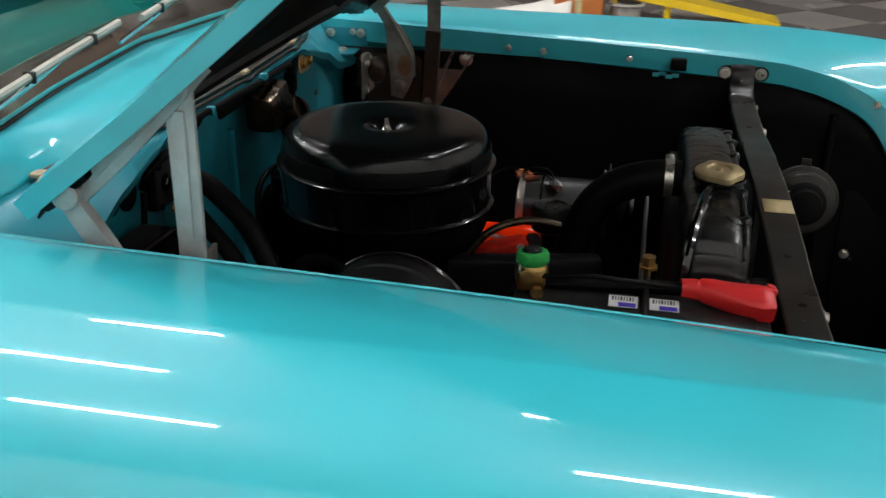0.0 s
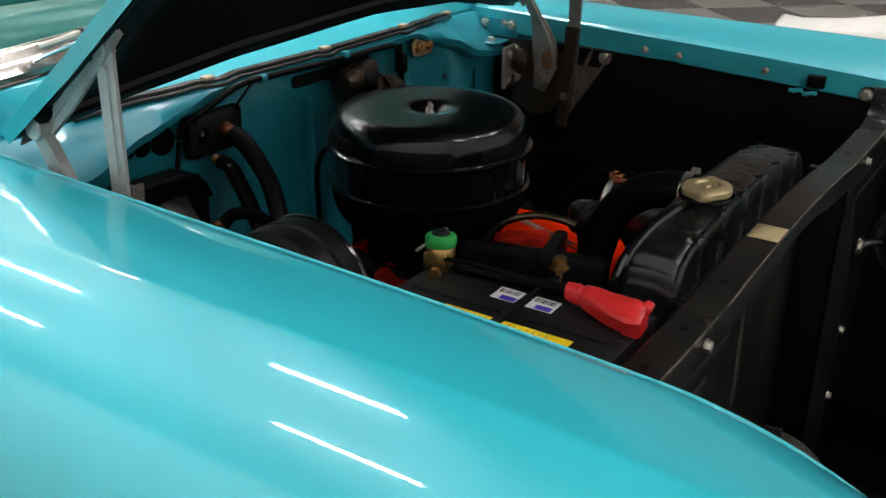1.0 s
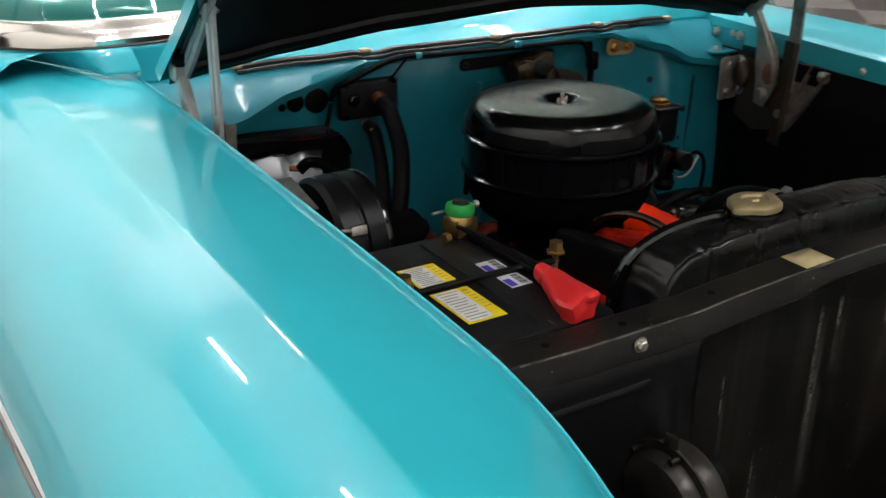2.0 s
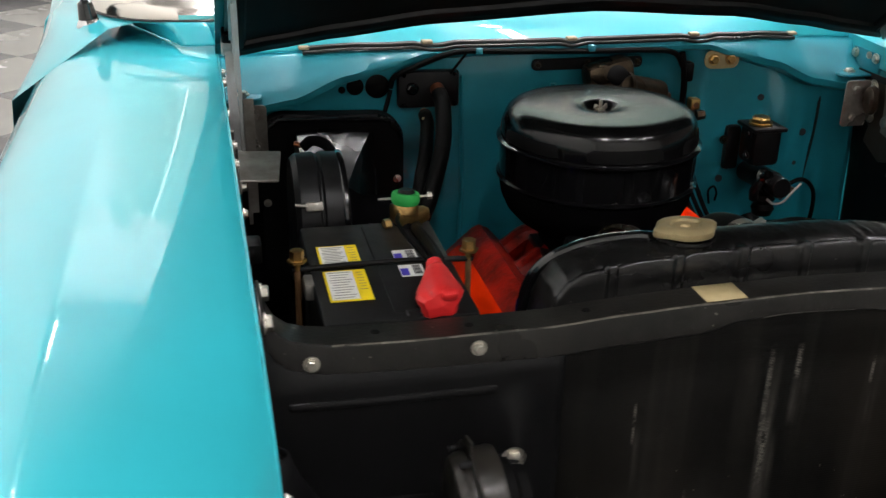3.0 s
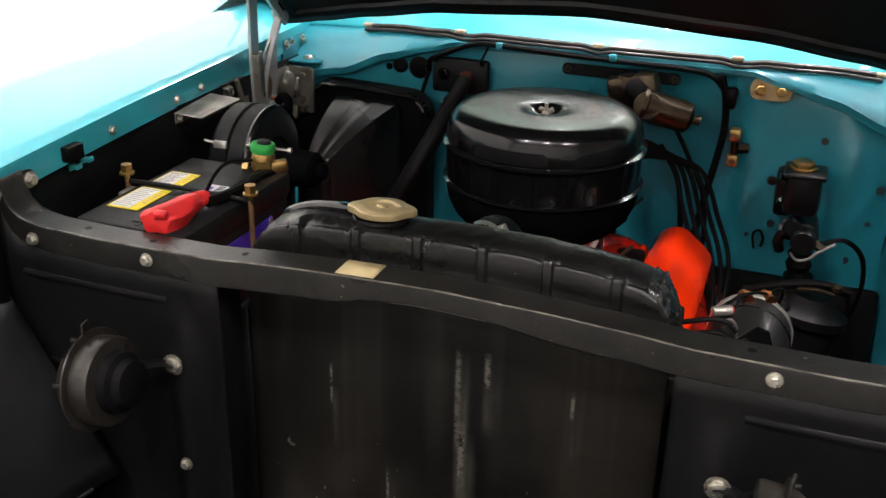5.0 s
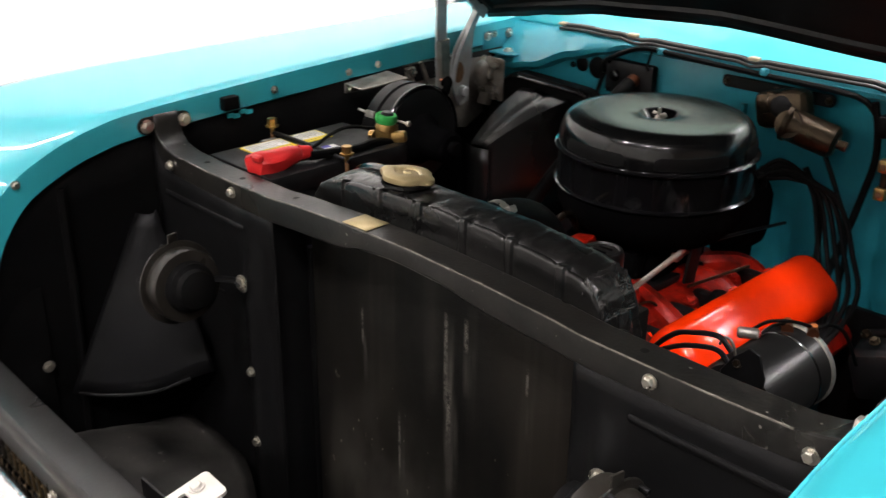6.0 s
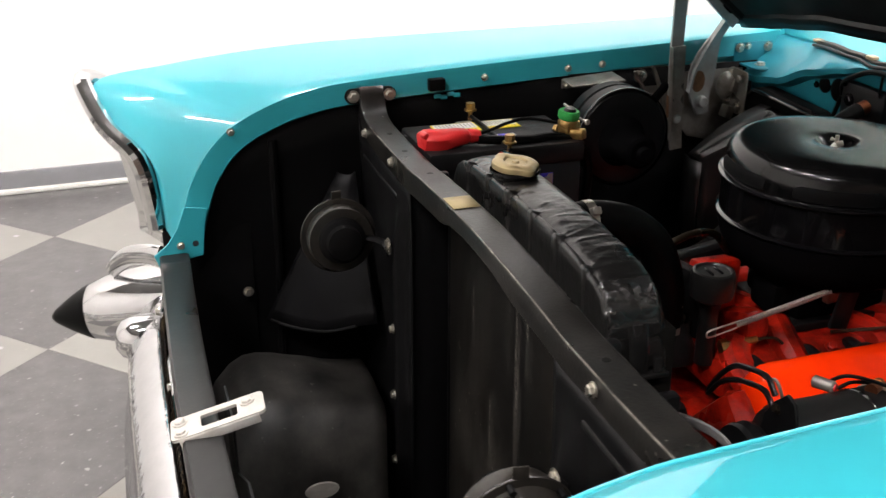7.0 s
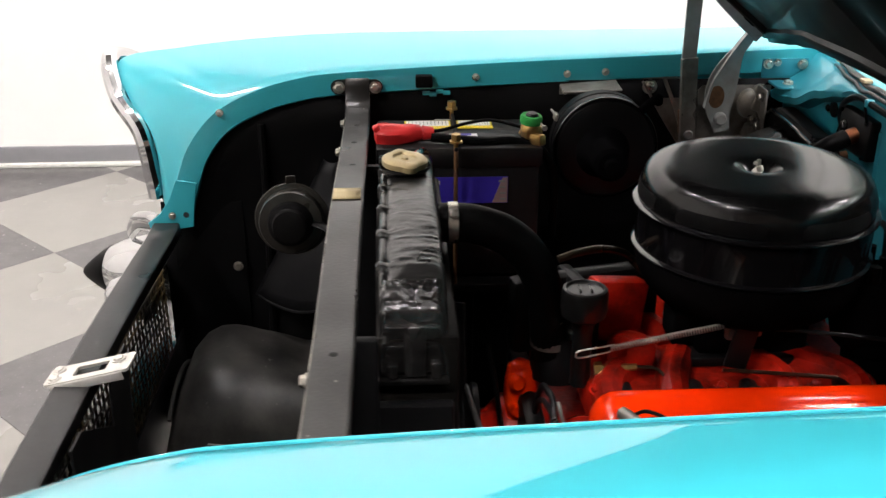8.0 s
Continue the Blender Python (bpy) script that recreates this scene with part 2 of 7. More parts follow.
def core_material():
    """Radiator fins: fine vertical tube rows, dusty black, with pale streaks running down."""
    m = material("radiator_core_black", (0.0035, 0.0034, 0.0032), 0.5, 0, 0, (0.010, 0.0088, 0.0072), 22, 0.6, 0.2, 120, 0.1, stretch=(1, 1, 0.22))
    nt = m.node_tree
    tc = nt.nodes.new("ShaderNodeTexCoord")
    w = nt.nodes.new("ShaderNodeTexWave")
    w.bands_direction = "Z"
    w.inputs["Scale"].default_value = 90
    nt.links.new(tc.outputs["Object"], w.inputs["Vector"])
    b = nt.nodes.new("ShaderNodeBump")
    b.inputs["Strength"].default_value = 0.08
    b.inputs["Distance"].default_value = 0.002
    p = nt.nodes["Principled BSDF"]
    p.inputs["Specular IOR Level"].default_value = 0.15
    # dried water marks: thin runs, broken up along their length, over patches of brown dust
    old = p.inputs["Base Color"].links[0].from_socket
    def noise_mask(stretch, scale, lo, hi, detail):
        mp = nt.nodes.new("ShaderNodeMapping")
        mp.inputs["Scale"].default_value = stretch
        nt.links.new(tc.outputs["Object"], mp.inputs["Vector"])
        n = nt.nodes.new("ShaderNodeTexNoise")
        n.inputs["Scale"].default_value = scale
        n.inputs["Detail"].default_value = detail
        nt.links.new(mp.outputs[0], n.inputs["Vector"])
        r = nt.nodes.new("ShaderNodeMapRange")
        r.inputs[1].default_value, r.inputs[2].default_value = lo, hi
        nt.links.new(n.outputs["Fac"], r.inputs[0])
        return r.outputs[0]
    def times(a, b):
        n = nt.nodes.new("ShaderNodeMath")
        n.operation = "MULTIPLY"
        nt.links.new(a, n.inputs[0])
        nt.links.new(b, n.inputs[1])
        return n.outputs[0]
    def over(below, colour, mask):
        mx = nt.nodes.new("ShaderNodeMix")
        mx.data_type = "RGBA"
        nt.links.new(mask, mx.inputs["Factor"])
        nt.links.new(below, mx.inputs["A"])
        mx.inputs["B"].default_value = (*colour, 1)
        return mx.outputs["Result"]
    geo = nt.nodes.new("ShaderNodeNewGeometry")
    sep = nt.nodes.new("ShaderNodeSeparateXYZ")
    nt.links.new(geo.outputs["Position"], sep.inputs[0])
    def band(socket, at, full, gone):
        """One at a place along an axis, fading to nothing away from it."""
        d = nt.nodes.new("ShaderNodeMath")
        d.operation = "SUBTRACT"
        nt.links.new(socket, d.inputs[0])
        d.inputs[1].default_value = at
        q = nt.nodes.new("ShaderNodeMath")
        q.operation = "ABSOLUTE"
        nt.links.new(d.outputs[0], q.inputs[0])
        r = nt.nodes.new("ShaderNodeMapRange")
        r.inputs[1].default_value, r.inputs[2].default_value = full, gone
        r.inputs[3].default_value, r.inputs[4].default_value = 1.0, 0.0
        nt.links.new(q.outputs[0], r.inputs[0])
        return r.outputs[0]
    X, Z = sep.outputs["X"], sep.outputs["Z"]
    look_ = over(old, (0.012, 0.0098, 0.0076), noise_mask((1, 1, 0.35), 5, 0.42, 0.68, 4))
    look_ = over(look_, (0.055, 0.050, 0.043), times(times(band(X, 0.11, 0.02, 0.17), band(Z, 0.46, 0.06, 0.22)), noise_mask((1, 1, 0.4), 16, 0.40, 0.66, 5)))
    look_ = over(look_, (0.030, 0.027, 0.023), times(noise_mask((1, 1, 0.02), 26, 0.52, 0.70, 2), noise_mask((1, 1, 0.6), 4, 0.42, 0.62, 3)))
    fins = nt.nodes.new("ShaderNodeTexWave")
    fins.bands_direction = "Z"
    fins.inputs["Scale"].default_value = 150
    nt.links.new(tc.outputs["Object"], fins.inputs["Vector"])
    fleck = times(noise_mask((1, 1, 1), 130, 0.36, 0.56, 2), fins.outputs["Fac"])
    for x0, z0, half, w0 in ((-0.014, 0.775, 0.075, 0.0045), (-0.020, 0.690, 0.06, 0.006), (-0.049, 0.822, 0.025, 0.005), (0.150, 0.76, 0.03, 0.0025), (0.075, 0.60, 0.06, 0.003), (-0.15, 0.80, 0.02, 0.003)):
        look_ = over(look_, (0.17, 0.157, 0.135), times(times(band(X, x0, w0 * 0.3, w0), band(Z, z0, half * 0.6, half)), fleck))
        look_ = over(look_, (0.036, 0.033, 0.029), times(times(band(X, x0 - 0.006, w0, w0 * 2.4), band(Z, z0 - 0.05, half * 0.6, half * 1.6)), noise_mask((1, 1, 0.1), 60, 0.35, 0.6, 2)))
    nt.links.new(over(look_, (0.16, 0.145, 0.12), times(band(Z, 0.56, 0.06, 0.16), noise_mask((1, 1, 0.6), 110, 0.71, 0.75, 3))), p.inputs["Base Color"])
    nt.links.new(w.outputs["Fac"], b.inputs["Height"])
    nt.links.new(b.outputs[0], nt.nodes["Principled BSDF"].inputs["Normal"])
    return m


CORE = core_material()


# ---- building helpers ----
def thing(name, place, label, category, group="", kind=""):
    ob = new(name)
    ob.empty_display_size = 0.05
    ob.location = place
    return tagged(ob, label, category, group, kind)


def part(name, bm, mat, parent=None, label="", solid=0.0, sharp=35.0, offset=0.0):
    """Links a bmesh, in world metres, as one mesh object, under its thing or part."""
    bmesh.ops.recalc_face_normals(bm, faces=bm.faces)
    me = bpy.data.meshes.new(name)
    bm.to_mesh(me)
    bm.free()
    me.materials.append(mat)
    me.polygons.foreach_set("use_smooth", [True] * len(me.polygons))
    me.set_sharp_from_angle(angle=radians(sharp))
    ob = new(name, me)
    if solid:
        mod = ob.modifiers.new("thickness", "SOLIDIFY")
        mod.thickness, mod.offset = solid, offset
    if parent:
        ob.parent = parent
        if parent.type == "EMPTY":
            ob.matrix_parent_inverse = Matrix.Translation(-Vector(parent.location))
    if label:
        ob["label"] = label
    return ob


def box(c, s, bevel=0.0, rot=(0, 0, 0), bm=None, seg=2):
    b = bmesh.new()
    bmesh.ops.create_cube(b, size=1)
    bmesh.ops.scale(b, vec=s, verts=b.verts)
    if bevel:
        bmesh.ops.bevel(b, geom=b.edges[:], offset=bevel, segments=seg, affect="EDGES", profile=0.5)
    bmesh.ops.transform(b, matrix=pose(*c, *rot), verts=b.verts)
    return merge(bm, b)


def merge(bm, b):
    if bm is None:
        return b
    me = bpy.data.meshes.new("scrap")
    b.to_mesh(me)
    b.free()
    bm.from_mesh(me)
    bpy.data.meshes.remove(me)
    return bm


def aim(p0, p1):
    d = Vector(p1) - Vector(p0)
    return Matrix.Translation(p0) @ d.to_track_quat("Z", "Y").to_matrix().to_4x4(), d.length


def lathe(profile, m=None, bm=None, seg=40):
    """Turns (radius, height) pairs round the z axis of m."""
    b = bmesh.new()
    rings = []
    for r, z in profile:
        if r < 1e-5:
            rings.append([b.verts.new((0, 0, z))])
        else:
            rings.append([b.verts.new((r * math.cos(2 * math.pi * k / seg), r * math.sin(2 * math.pi * k / seg), z)) for k in range(seg)])
    for a, c in zip(rings, rings[1:]):
        for k in range(seg):
            l = (k + 1) % seg
            if len(a) == 1 and len(c) == 1:
                continue
            if len(a) == 1:
                b.faces.new((a[0], c[k], c[l]))
            elif len(c) == 1:
                b.faces.new((a[k], a[l], c[0]))
            else:
                b.faces.new((a[k], a[l], c[l], c[k]))
    if m is not None:
        bmesh.ops.transform(b, matrix=m, verts=b.verts)
    return merge(bm, b)


def rod(p0, p1, r, r2=None, bm=None, seg=16, bevel=0.0):
    m, n = aim(p0, p1)
    r2 = r if r2 is None else r2
    e = bevel
    prof = [(0, 0), (r - e, 0), (r, e), (r2, n - e), (r2 - e, n), (0, n)] if e else [(0, 0), (r, 0), (r2, n), (0, n)]
    return lathe(prof, m, bm, seg)


def smooth_path(pts, n=8):
    pts = [Vector(p) for p in pts]
    if len(pts) < 3:
        return pts
    q = [2 * pts[0] - pts[1]] + pts + [2 * pts[-1] - pts[-2]]
    out = []
    for i in range(1, len(q) - 2):
        for k in range(n):
            t = k / n
            a, b, c, d = q[i - 1], q[i], q[i + 1], q[i + 2]
            out.append(0.5 * ((2 * b) + (c - a) * t + (2 * a - 5 * b + 4 * c - d) * t * t + (3 * b - a - 3 * c + d) * t ** 3))
    out.append(pts[-1])
    return out


def tube(pts, r, bm=None, seg=10, n=8, flat=1.0, up=None):
    """A round or flattened cord along a smooth path."""
    path = smooth_path(pts, n)
    b = bmesh.new()
    rings = []
    side = None
    for i, p in enumerate(path):
        d = (path[min(i + 1, len(path) - 1)] - path[max(i - 1, 0)]).normalized()
        if up is not None:
            s = d.cross(Vector(up)).normalized()
        elif side is None:
            s = d.orthogonal().normalized()
        else:
            s = (side - d * side.dot(d)).normalized()
        side = s
        t = d.cross(s)
        rr = r(i / (len(path) - 1)) if callable(r) else r
        rings.append([b.verts.new(p + s * rr * math.cos(2 * math.pi * k / seg) + t * rr * flat * math.sin(2 * math.pi * k / seg)) for k in range(seg)])
    for a, c in zip(rings, rings[1:]):
        for k in range(seg):
            b.faces.new((a[k], a[(k + 1) % seg], c[(k + 1) % seg], c[k]))
    b.faces.new(rings[0])
    b.faces.new(rings[-1])
    return merge(bm, b)


def sheet(rows, bm=None, close=False):
    """A surface through rows of points."""
    b = bmesh.new()
    g = [[b.verts.new(p) for p in row] for row in rows]
    for a, c in zip(g, g[1:]):
        n = len(a)
        for k in range(n if close else n - 1):
            l = (k + 1) % n
            b.faces.new((a[k], a[l], c[l], c[k]))
    bmesh.ops.remove_doubles(b, verts=b.verts, dist=1e-5)
    return merge(bm, b)


def plate(poly, thick, m, bm=None, bevel=0.0):
    """A flat plate of outline poly in m's xy plane, with thickness along its z."""
    b = bmesh.new()
    f = b.faces.new([b.verts.new((x, y, 0)) for x, y in poly])
    r = bmesh.ops.extrude_face_region(b, geom=[f])
    bmesh.ops.translate(b, verts=[v for v in r["geom"] if isinstance(v, bmesh.types.BMVert)], vec=(0, 0, thick))
    if bevel:
        bmesh.ops.bevel(b, geom=b.edges[:], offset=bevel, segments=1, affect="EDGES")
    bmesh.ops.transform(b, matrix=m, verts=b.verts)
    return merge(bm, b)


def lerp_curve(table, x):
    """Smooth value from a short (x, value) table."""
    if x <= table[0][0]:
        return table[0][1]
    for (a, u), (c, v) in zip(table, table[1:]):
        if x <= c:
            t = (x - a) / (c - a)
            t = t * t * (3 - 2 * t) * 0.5 + t * 0.5
            return u + (v - u) * t
    return table[-1][1]


def bolt_mesh(p, axis, r=0.007, h=0.005, washer=True):
    """A hexagon bolt head on its washer."""
    m, _ = aim(p, Vector(p) + Vector(axis))
    b = None
    if washer:
        b = lathe([(0, 0), (r * 1.35, 0), (r * 1.35, 0.0018), (0, 0.0018)], m, b, 14)
    b = lathe([(0, 0.001), (r, 0.001), (r, h), (r * 0.8, h + 0.0012), (0, h + 0.0012)], m, b, 6)
    return b


def bolt(p, axis, parent, r=0.007, h=0.005, mat=None):
    return part("bolt", bolt_mesh(p, axis, r, h), mat or BOLT, parent)


def rounded(w, h, r, n=5):
    out = []
    for cx, cy, a0 in ((w / 2 - r, h / 2 - r, 0), (-w / 2 + r, h / 2 - r, 90), (-w / 2 + r, -h / 2 + r, 180), (w / 2 - r, -h / 2 + r, 270)):
        for k in range(n + 1):
            a = radians(a0 + 90 * k / n)
            out.append((cx + r * math.cos(a), cy + r * math.sin(a)))
    return out


# ---- the hall ----
X_W, X_E, Y_S, Y_N, H = -9.5, 3.14, -7.6, 6.5, 5.8
part("ceiling", box(((X_W + X_E) / 2, (Y_S + Y_N) / 2, H + 0.06), (X_E - X_W + 0.6, Y_N - Y_S + 0.6, 0.12)), CEIL)
EAST_TURN = 1.2


def east(u, z, d=0.0):
    """A point on the slightly turned passenger-side wall: u along it, d out from it."""
    return (X_E - math.sin(radians(EAST_TURN)) * u - d, u, z)


we = part("wall_east", box((X_E + 0.1, -0.5, H / 2), (0.2, 16, H), 0, (0, 0, EAST_TURN)), WALL)
ws = part("wall_south", box(((X_W + X_E) / 2, Y_S - 0.1, H / 2), (X_E - X_W + 1.0, 0.2, H)), WALL)
# The north wall stays out of view; its white brightens chrome and front panels.
wn = part("wall_north", box(((X_W + X_E) / 2, Y_N + 0.1, H / 2), (X_E - X_W + 1.0, 0.2, H)), WALL)
ww = part("wall_west", box((X_W - 0.1, -0.5, H / 2), (0.2, 16, H)), WALL_DARK)
for ob, lab in ((we, "smooth white painted showroom wall"), (ws, "white painted end wall"), (wn, "unseen white wall that brightens the car's front"), (ww, "dim mottled brown wall far across the hall")):
    tagged(ob, lab, "wall", kind="structure")
tagged(bpy.data.objects["ceiling"], "dim grey ceiling of the hall", "ceiling", kind="structure")
bb = part("baseboard_east", box((X_E - 0.008, -0.5, 0.045), (0.016, 16, 0.09), 0.004, (0, 0, EAST_TURN)), BASE)
tagged(bb, "grey vinyl skirting along the white wall", "baseboard", kind="structure")
bl = part("trim_east", box((X_E - 0.022, -0.5, 0.010), (0.03, 16, 0.020), 0.006, (0, 0, EAST_TURN)), OUTLET)
tagged(bl, "pale bead along the foot of the skirting", "trim", kind="structure")
bs = part("baseboard_south", box(((X_W + X_E) / 2, Y_S + 0.008, 0.06), (X_E - X_W, 0.016, 0.12), 0.004), BASE)
tagged(bs, "grey vinyl skirting along the end wall", "baseboard", kind="structure")
outlet = thing("wall_outlet", east(0.78, 0.42), "pale grey blank plate on the white wall", "outlet")
part("cover_plate", box(east(0.78, 0.480, 0.004), (0.008, 0.088, 0.125), 0.003), PLATE_GREY, outlet)
for dz in (-0.045, 0.045):
    part("screw", rod(east(0.78, 0.480 + dz, 0.008), east(0.78, 0.480 + dz, 0.0095), 0.003, seg=10), PLATE_GREY, outlet)

TUBES = [(x, y) for x in (0.85, -1.4, -3.65) for y in ((-6.25, -2.8, 0.3, 3.45) if x > 0 else (-6.6, -3.35, -0.05, 3.2))]


def ceiling_light(x, y):
    t = thing("ceiling_light", (x, y, H), "white twin-tube fluorescent fitting on the ceiling", "ceiling light", "ceiling lights")
    part("housing", box((x, y, H - 0.03), (0.13, 1.26, 0.06), 0.008), LAMP_WHITE, t)
    for d in (-0.028, 0.028):
        part("lamp_tube", rod((x + d, y - 0.58, H - 0.085), (x + d, y + 0.58, H - 0.085), 0.016, seg=12), TUBE, t)
        for e in (-0.6, 0.6):
            part("lamp_holder", box((x + d, y + e, H - 0.075), (0.03, 0.03, 0.05), 0.004), LAMP_WHITE, t)
    return t


first = ceiling_light(*TUBES[0])
for x, y in TUBES[1:]:
    copy_thing(first, pose(x, y, H))

# ---- the car's body ----
car = thing("classic_car", (0, 0, 0), "turquoise fifties car with its hood open on a checkered floor", "car")

# Inner top edge of a fender and its crest, from the cowl to the nose.
FOLD = [(0.588, -1.12, 1.036), (0.585, -0.87, 1.030), (0.580, -0.50, 1.017), (0.577, -0.24, 1.007), (0.574, 0.00, 0.994), (0.572, 0.08, 0.984),
        (0.570, 0.155, 0.962), (0.568, 0.228, 0.922), (0.566, 0.279, 0.858), (0.565, 0.306, 0.785), (0.565, 0.320, 0.735)]
CREST = [(0.735, -1.12, 1.040), (0.733, -0.87, 1.038), (0.731, -0.50, 1.034), (0.730, -0.24, 1.033), (0.730, 0.00, 1.030), (0.732, 0.16, 1.021),
         (0.735, 0.30, 1.005), (0.735, 0.420, 0.982), (0.660, 0.392, 0.925), (0.606, 0.345, 0.875), (0.600, 0.332, 0.760)]


def fender_surface(s):
    """The painted skin of one fender: s is +1 on the passenger side, -1 on the driver's."""
    fold, crest = smooth_path(FOLD, 6), smooth_path(CREST, 6)
    inner = []
    for f, c in zip(fold, crest):
        row = []
        for t in (0, 0.04, 0.12, 0.25, 0.375, 0.5, 0.625, 0.75, 0.87, 0.94, 0.975, 1):
            p = f.lerp(c, t)
            bulge = math.sin(math.pi * t) * (0.010 if f.y > 0.2 else 0.004)
            p = p + Vector((-0.10 * bulge if f.y > 0.2 else 0, 0.6 * bulge if f.y > 0.2 else 0, bulge))
            if t == 0:
                p = p + Vector((-0.002, 0, -0.004))
            row.append((s * p.x, p.y, p.z))
        inner.append(row)
    bm = sheet(inner)
    tip = 7 * 6
    outer = []
    for c in crest[: tip + 1]:
        front = max(0.0, (c.y - 0.05) / 0.37)
        drop = [(0.0, 0.0), (0.004, 0.0005), (0.012, 0.0017), (0.024, 0.0039), (0.040, 0.0073), (0.058, 0.0123), (0.076, 0.0188), (0.094, 0.0278), (0.112, 0.0390), (0.130, 0.0530), (0.148, 0.0730), (0.163, 0.098), (0.176, 0.135), (0.185, 0.18), (0.192, 0.25), (0.197, 0.36), (0.197, 0.45), (0.190, 0.55), (0.175, 0.72)]
        row = []
        for dx, dz in drop:
            y = c.y - (front * 0.05 * min(1, dz / 0.3) if front > 0.9 else 0) - 0.24 * front * front * max(0, min(1, (dz - 0.22) / 0.16))
            row.append((s * (c.x + dx * (1 - 0.18 * front)), y, c.z - dz))
        outer.append(row)
    bm = sheet(outer, bm)
    bmesh.ops.remove_doubles(bm, verts=bm.verts, dist=1e-4)
    return bm


def fender_flange(s):
    """The turned-down inner flange that carries the bolts."""
    fold = smooth_path(FOLD, 6)
    n = len(fold)
    rows = []
    for i, f in enumerate(fold):
        d = (fold[min(i + 1, n - 1)] - fold[max(i - 1, 0)]).normalized()
        down = Vector((0, d.z, -d.y)).normalized()
        w = 0.043
        row = []
        for t, dx in ((0, -0.002), (0.05, -0.004), (0.12, -0.004), (0.8, -0.004), (0.93, -0.004), (1, 0.0)):
            p = f + down * (w * t)
            row.append((s * (p.x + dx), p.y, p.z - (0.004 if t == 0 else 0)))
        rows.append(row)
    return sheet(rows)


FLANGE_BOLTS = [(-0.774, 1.004), (-0.466, 0.990), (-0.398, 0.987), (-0.236, 0.983), (0.214, 0.925), (0.313, 0.736)]
fenders = []
for s in (1, -1):
    fen = part("fender", fender_surface(s), PAINT, car, "glossy turquoise front fender", sharp=60)
    fenders.append(fen)
    part("flange", fender_flange(s), PAINT, fen, "turned-in turquoise flange", solid=0.0015)
    for y, z in FLANGE_BOLTS:
        bolt((s * (0.573 if y < -0.6 else 0.572 if y < -0.3 else 0.570 if y < 0 else 0.562 if y < 0.3 else 0.555), y, z), (-s, 0, 0), fen, 0.005, 0.004)
    foot = part("corner_foot", plate([(0.358, 0.722), (0.349, 0.694), (0.330, 0.698), (0.310, 0.708), (0.276, 0.714), (0.274, 0.735), (0.270, 0.765), (0.264, 0.798), (0.301, 0.804), (0.316, 0.768), (0.334, 0.740)], 0.003, Matrix(((0, 0, s, s * 0.5555), (1, 0, 0, 0), (0, 1, 0, 0), (0, 0, 0, 1))), bevel=0.0008), PAINT, fen, "turquoise bolted corner foot")
    part("slot", lathe([(0, 0.0006), (0.0055, 0.0006)], pose(s * 0.5555, 0.288, 0.737, 0, -90 * s, 0), seg=14), DARK_PRINT, foot)
    # square rubber stop in a small notch of the flange
    part("hood_stop", box((s * 0.564, -0.145, 0.978), (0.016, 0.03, 0.022), 0.003), RUBBER, fen, "black rubber hood stop")
    bl = None
    for k in range(4):
        bl = box((s * 0.571, -0.185 + 0.012 * k, 0.955 + 0.003 * math.sin(k * 2.1)), (0.004, 0.013, 0.008), 0.0015, bm=bl)
    part("edge_tab", bl, PAINT, fen)
    # bright side spear along the flank
    part("side_trim", tube([(s * 0.918, -1.3, 0.872), (s * 0.914, -0.6, 0.880), (s * 0.906, -0.15, 0.884), (s * 0.895, 0.10, 0.880), (s * 0.875, 0.27, 0.868)], 0.014, flat=0.45, up=(1, 0, 0)), CHROME, fen, "bright side spear")
    # headlamp with its chrome visor
    lamp = part("headlamp", lathe([(0.086, 0.0), (0.090, 0.012), (0.088, 0.035), (0.080, 0.045), (0.074, 0.03)], pose(s * 0.724, 0.315, 0.848, -90, 0, 0), seg=40), CHROME, car, "chrome headlamp ring")
    part("lens", lathe([(0.075, 0.030), (0.065, 0.042), (0.040, 0.054), (0, 0.058)], pose(s * 0.724, 0.315, 0.848, -90, 0, 0), seg=32), PAPER, lamp, "clear ribbed lamp glass")
    brow = smooth_path([(s * p[0], p[1] + 0.004, p[2]) for p in ((0.84, 0.36, 0.93), (0.80, 0.405, 0.972), (0.735, 0.427, 0.984), (0.662, 0.400, 0.927), (0.608, 0.353, 0.877), (0.600, 0.339, 0.80), (0.603, 0.335, 0.757))], 6)
    part("visor_edge", tube([p + Vector((0, 0.008, 0)) for p in brow], 0.016, n=1, seg=10), CHROME, lamp, "dimpled chrome visor edge")
    rows = []
    for i in range(18):
        u = i / 12
        p = brow[min(36, 12 + 2 * i)] + Vector((s * 0.004, -0.003, -0.026)) * max(0, i - 12)
        dz = 0.24 * u
        o = Vector((s * (0.735 + 0.82 * lerp_curve([(0, 0), (0.0345, 0.085), (0.07, 0.125), (0.118, 0.158), (0.17, 0.178), (0.24, 0.187), (0.34, 0.191)], dz)), 0.422 - 0.05 * min(1, dz / 0.3), 0.982 - dz))
        rows.append([tuple(p.lerp(o, k / 8) + Vector((0, -0.034 * math.sin(math.pi * k / 8) * min(1, 3 * u), 0))) for k in range(9)])
    part("bezel", sheet(rows), CHROME, lamp, "dished chrome headlamp bezel", solid=0.002, sharp=80)

